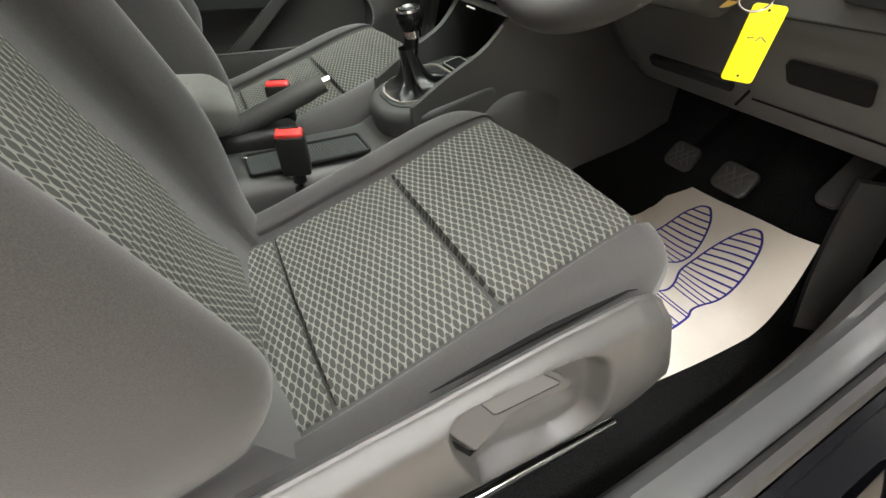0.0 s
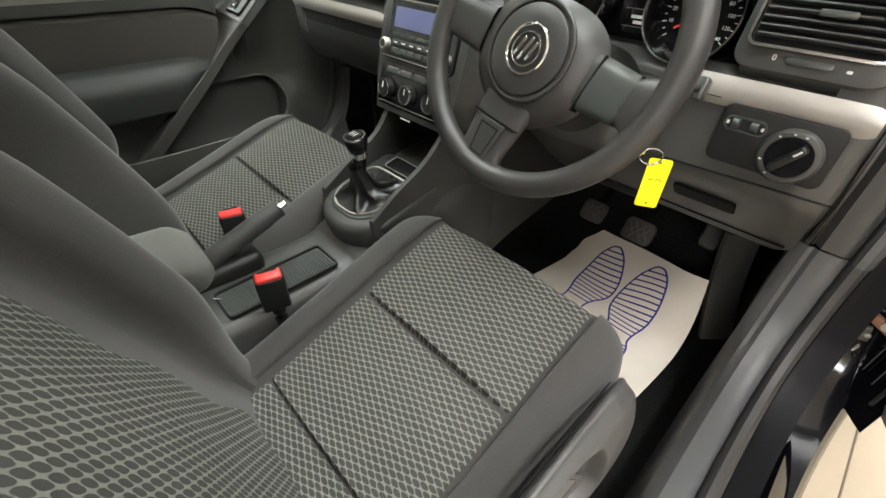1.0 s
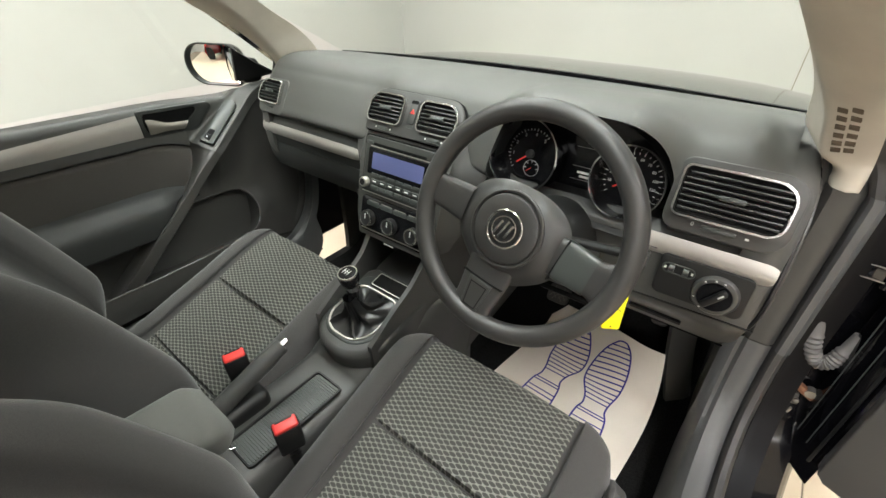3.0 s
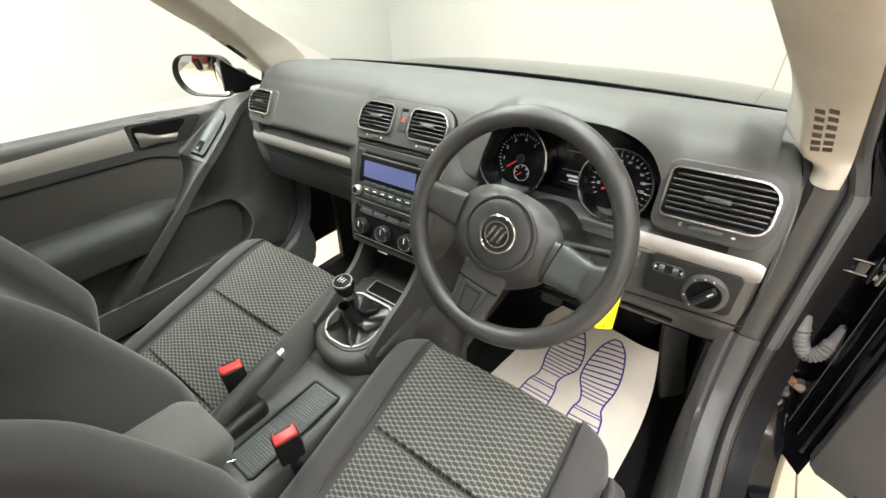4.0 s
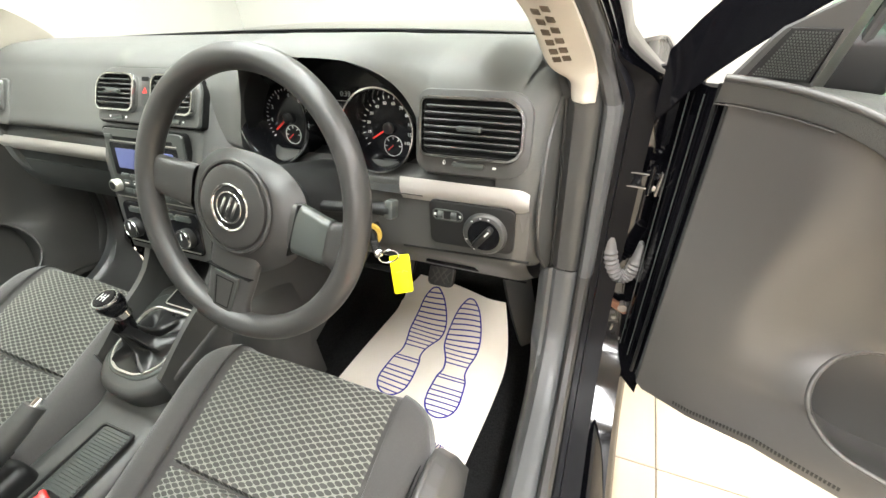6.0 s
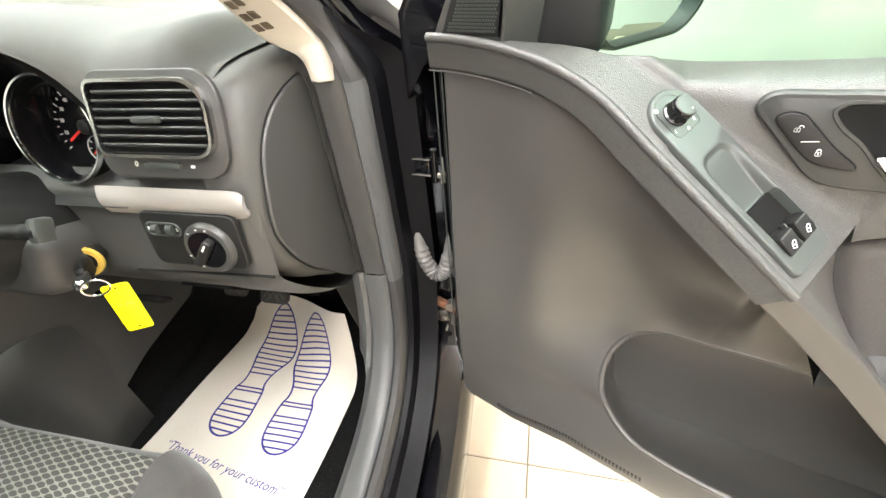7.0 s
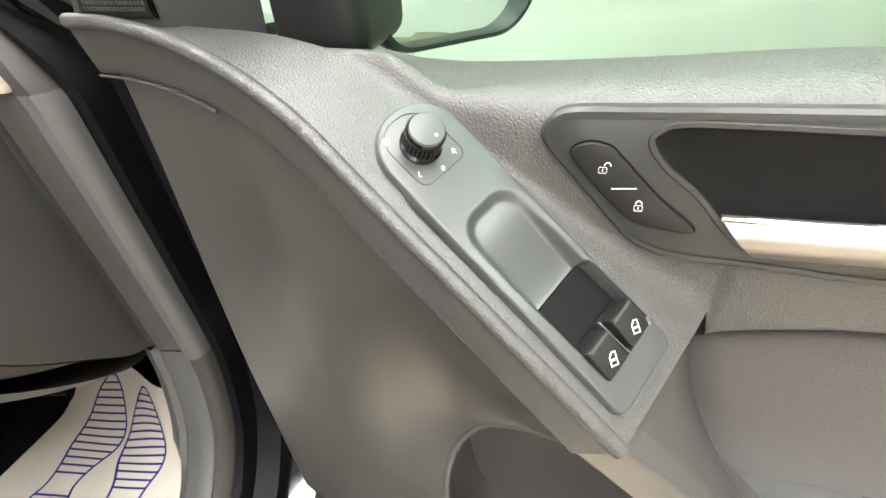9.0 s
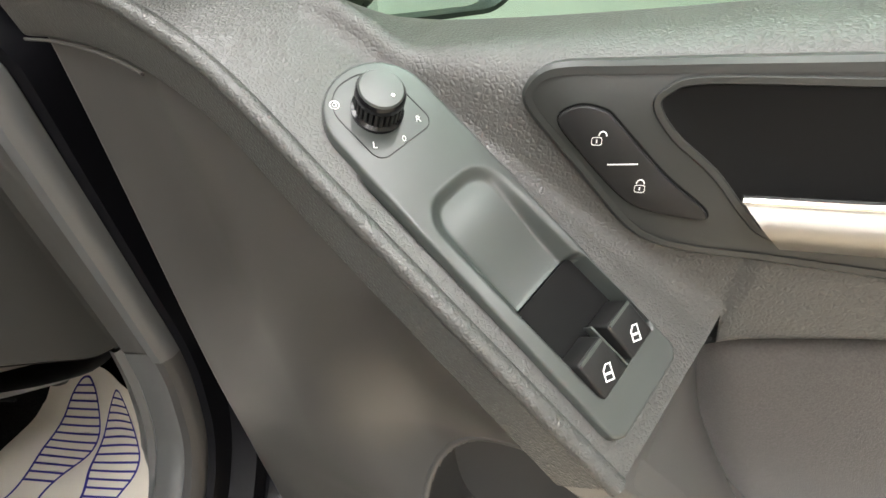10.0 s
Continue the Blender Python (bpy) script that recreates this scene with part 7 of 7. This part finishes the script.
def sail_fn(u, v):
    """Triangular panel: front edge raked, rear edge nearly upright."""
    y = 0.9785 + 0.115 * v
    x0, x1 = -0.002 + 0.60 * (y - 0.9785) + 0.9 * max(0.0, y - 1.03) , 0.074 + 0.20 * (y - 0.99)
    x0 = min(x0, x1 - 0.002)
    return Vector((x0 + (x1 - x0) * u, y, 0.003 + 0.16 * (y - 0.9785) - 0.010 * smooth01((0.06 - u) / 0.06)))


sail = part("sail_panel", sheet(lambda u, v: DM @ sail_fn(u, v), 20, 14, 0.008, (0.3, 0.95, 0)), PLASTIC, ddoor, "grey triangular panel with a tweeter grille")
part("sail_side", surface(lambda u, v: DM @ (sail_fn(1, v) + Vector((0.010 * u + 0.002 * math.sin(math.pi * u), -0.020 * u * (1 - v), -0.060 * u))), 10, 12), PLASTIC, sail, "pale grey inner side of the panel")
tw = [(0.017, 0.984), (0.066, 0.983), (0.0690, 0.987), (0.076, 1.030), (0.074, 1.034), (0.042, 1.034), (0.036, 1.029), (0.016, 0.989)]
sail_m = DM @ pose(0, 0.9785, 0.003, 9.1, 0, 0) @ pose(0, -0.9785, 0, 0, 0, 0)
part("tweeter_grille", prism(close_curve(tw, 40), 0.0016, sail_m @ pose(0, 0, 0.0006), 0.0006), DARK, sail)
for r in range(16):
    for c in range(22):
        x, y = 0.018 + 0.0026 * c + (0.0013 if r % 2 else 0), 0.9870 + 0.0029 * r
        lo, hi = 0.0165 + 0.52 * (y - 0.984) + 0.002, 0.0665 + 0.20 * (y - 0.984) - 0.001
        if not lo < x < hi:
            continue
        if r == 0 and c < 30 and x < 0.0215:
            wire = None
        wire = box((0.0016, 0.0018, 0.0006), sail_m @ pose(x, y, 0.0024), 0.0, 1, wire)
part("grille_mesh", wire, SMOOTH, sail, "", False)
part("sail_edge", tube([DM @ Vector((0.090, 0.955, -0.080)), DM @ Vector((0.115, 1.10, -0.066))], 0.006, 8), SEAL, ddoor)


def wing_mirror(name, base, o, out, back, label, thick=0.035):
    """base: root of the arm; o: middle of the glass; out: outward way; back: the way the glass faces."""
    back, o = Vector(back).normalized(), Vector(o)
    out = Vector(out)
    out = (out - back * out.dot(back)).normalized()
    t = thing(name, base, label, "wing mirror", "wing mirrors")
    mm = Matrix((out, Vector((0, 0, 1)), back)).transposed().to_4x4()
    mm.translation = o
    ring = rounded(0.186, 0.126, [0.062, 0.040, 0.032, 0.060], 12)

    def shell_fn(u, v):
        x, y = ring[round(u * len(ring)) % len(ring)]
        r = math.sin(math.pi / 2 * v) ** 0.6 if v < 1 else 1.0
        return mm @ Vector((x * r, y * r, -0.085 + 0.085 * v ** 1.5))

    h = part("housing", surface(shell_fn, len(ring), 14, closed_u=True), PAINT, t, "glossy black mirror housing")
    inner = [(x * 0.94, y * 0.92) for x, y in ring]
    part("housing_rim", frame_ring(ring, inner, 0.014, mm @ pose(0, 0, -0.002)), DARK, h)
    glass_bm = bmesh.new()
    hub = glass_bm.verts.new(mm @ Vector((0, 0, 0.0030)))
    last = None
    for k in range(1, 13):
        q = [glass_bm.verts.new(mm @ Vector((x * k / 12, y * k / 12, 0.0030 - (x * x + y * y) * (k / 12) ** 2 / 2.6))) for x, y in inner]
        for i in range(len(q)):
            j = (i + 1) % len(q)
            if last is None:
                glass_bm.faces.new((hub, q[i], q[j]))
            else:
                glass_bm.faces.new((last[i], q[i], q[j], last[j]))
        last = q
    part("mirror_glass", glass_bm, MIRROR, t, "slightly domed mirror glass")
    root, end = Vector(base), o - out * 0.070 - back * 0.035 - Vector((0, 0, 0.016))
    arm_m = frame_of(root.lerp(end, 0.5), end - root, (0, 0, 1))
    part("mount", box(((end - root).length + 0.05, thick * 1.9, thick * 2.0), arm_m, 0.016, 4), DARK, t, "black mounting arm")
    return t


wing_mirror("wing_mirror", DM @ Vector((0.104, 0.984, -0.095)), DM @ Vector((0.160, 1.003, -0.208)), (0.3042, 0.9526, 0), DM.to_3x3() @ Vector((0.88, 0.0, 0.47)), "black wing mirror on the open driver's door", 0.036)

# ---- passenger door, closed ----
pdoor = thing("passenger_door", (-0.75, -0.3, 0.30), "closed passenger door with dark panel and a silver strip", "car door")
PM = Matrix(((0, 0, 1, -0.728), (-1, 0, 0, 0.362), (0, 1, 0, -0.063), (0, 0, 0, 1)))  # x to the rear, y up, z into the cabin
door_panel(PM, pdoor, False)
part("outer_skin", sheet(lambda u, v: Vector((-0.85 + 0.03 * (2 * v - 1.1) ** 2, 0.38 - 1.38 * u, 0.27 + 0.60 * v)), 12, 12, 0.012, (1, 0, 0)), PAINT, pdoor, "glossy black outer skin")
part("window_rail", sheet(lambda u, v: Vector((-0.79 - 0.03 * v, 0.30 - 1.28 * u, 0.872 + 0.02 * u - 0.012 * v)), 10, 3, 0.02, (0, 0, -1)), SEAL, pdoor)


def pframe(s):
    y = 0.40 - 1.44 * s
    return y, 0.935 + 0.45 * math.sin(min(1.0, (0.40 - y) / 0.87) * math.pi / 2) - 0.03 * max(0.0, s - 0.6)


part("window_frame", sheet(lambda u, v: Vector((-0.80 + 0.36 * (pframe(u)[1] - 0.92) * 1.0, pframe(u)[0], pframe(u)[1] - 0.02 + 0.05 * v)), 40, 4, 0.03, (1, 0, 0)), PAINT, pdoor, "black window frame")
part("window_glass", sheet(lambda u, v: Vector((-0.80 + 0.36 * v * (pframe(u)[1] - 0.92), pframe(u)[0], 0.92 + (pframe(u)[1] - 0.92) * v)), 24, 8, 0.004), GLASS, pdoor, "clear side window, closed")
part("sail_panel", sheet(lambda u, v: Vector((-0.765 + 0.02 * v, 0.33 - 0.12 * u, 0.918 + (0.095 * u) * v)), 8, 8, 0.01, (-1, 0, 0)), DARK, pdoor)
wing_mirror("wing_mirror", (-0.80, 0.275, 0.935), (-0.886, 0.215, 0.953), (-1, 0, 0), (0.50, -0.866, 0.068), "black wing mirror with the showroom reflected in it")

# ---- red car seen in the mirror ----
rc_ = thing("parked_car", (-0.55, -9.0, 0), "red hatchback parked behind on the showroom floor", "car")
RM = pose(-0.55, -8.8, 0, 0, 0, 12)


def red_side(u, v):
    y = -2.0 + 4.0 * u
    top = 0.55 + 0.35 * smooth01((u - 0.02) / 0.2) + 0.55 * smooth01((u - 0.24) / 0.2) * smooth01((0.97 - u) / 0.12) - 0.12 * smooth01((u - 0.9) / 0.1)
    a = math.pi * v
    w = 0.84 - 0.10 * (abs(2 * u - 1)) ** 4
    z = 0.22 + (top - 0.22) * math.sin(a) ** 0.5 if 0 < v < 1 else 0.22
    x = math.copysign(abs(math.cos(a)) ** 0.45, math.cos(a)) * w * (1 - 0.22 * smooth01((z - 0.9) / 0.5))
    return RM @ Vector((x, y, z))


part("body", surface(red_side, 60, 40), RED_PAINT, rc_, "glossy red body")
for s in (1, -1):
    part("side_window", sheet(lambda u, v: RM @ Vector((s * (0.80 - 0.12 * v), -0.75 + 2.2 * u - 0.1 * v, 0.95 + 0.34 * v)), 8, 6, 0.01), DARK_GLASS, rc_)
    for wy in (-1.25, 1.3):
        m = RM @ pose(s * 0.78, wy, 0.31, 0, 90 * s, 0)
        w = part("wheel", lathe([(0.2, -0.1), (0.30, -0.1), (0.31, -0.06), (0.31, 0.08), (0.29, 0.10), (0.22, 0.10)], m, 36), TYRE, rc_)
        part("rim", lathe([(0.21, 0.06), (0.22, 0.105), (0.20, 0.108), (0.17, 0.08), (0.05, 0.10), (0.01, 0.105)], m, 20), SATIN, w)

# ---- floor tiles ----
TS = 0.60
tile_mesh = None
for i in range(1, 13):
    for j in range(25):
        x, y = X0 + TS * (i + 0.5) - 0.02, Y0 + TS * (j + 0.5) - 0.05
        if x > X1 - TS / 2 or y > Y1 - TS / 2:
            continue
        if tile_mesh is None:
            tob = part("tile", box((TS - 0.004, TS - 0.004, 0.006), pose(0, 0, -0.003), 0.001, 1), TILE, None, "", False)
            tile_mesh = tob.data
        else:
            tob = new("tile", tile_mesh)
        tob.parent = floor
        tob.location = (x, y, 0)
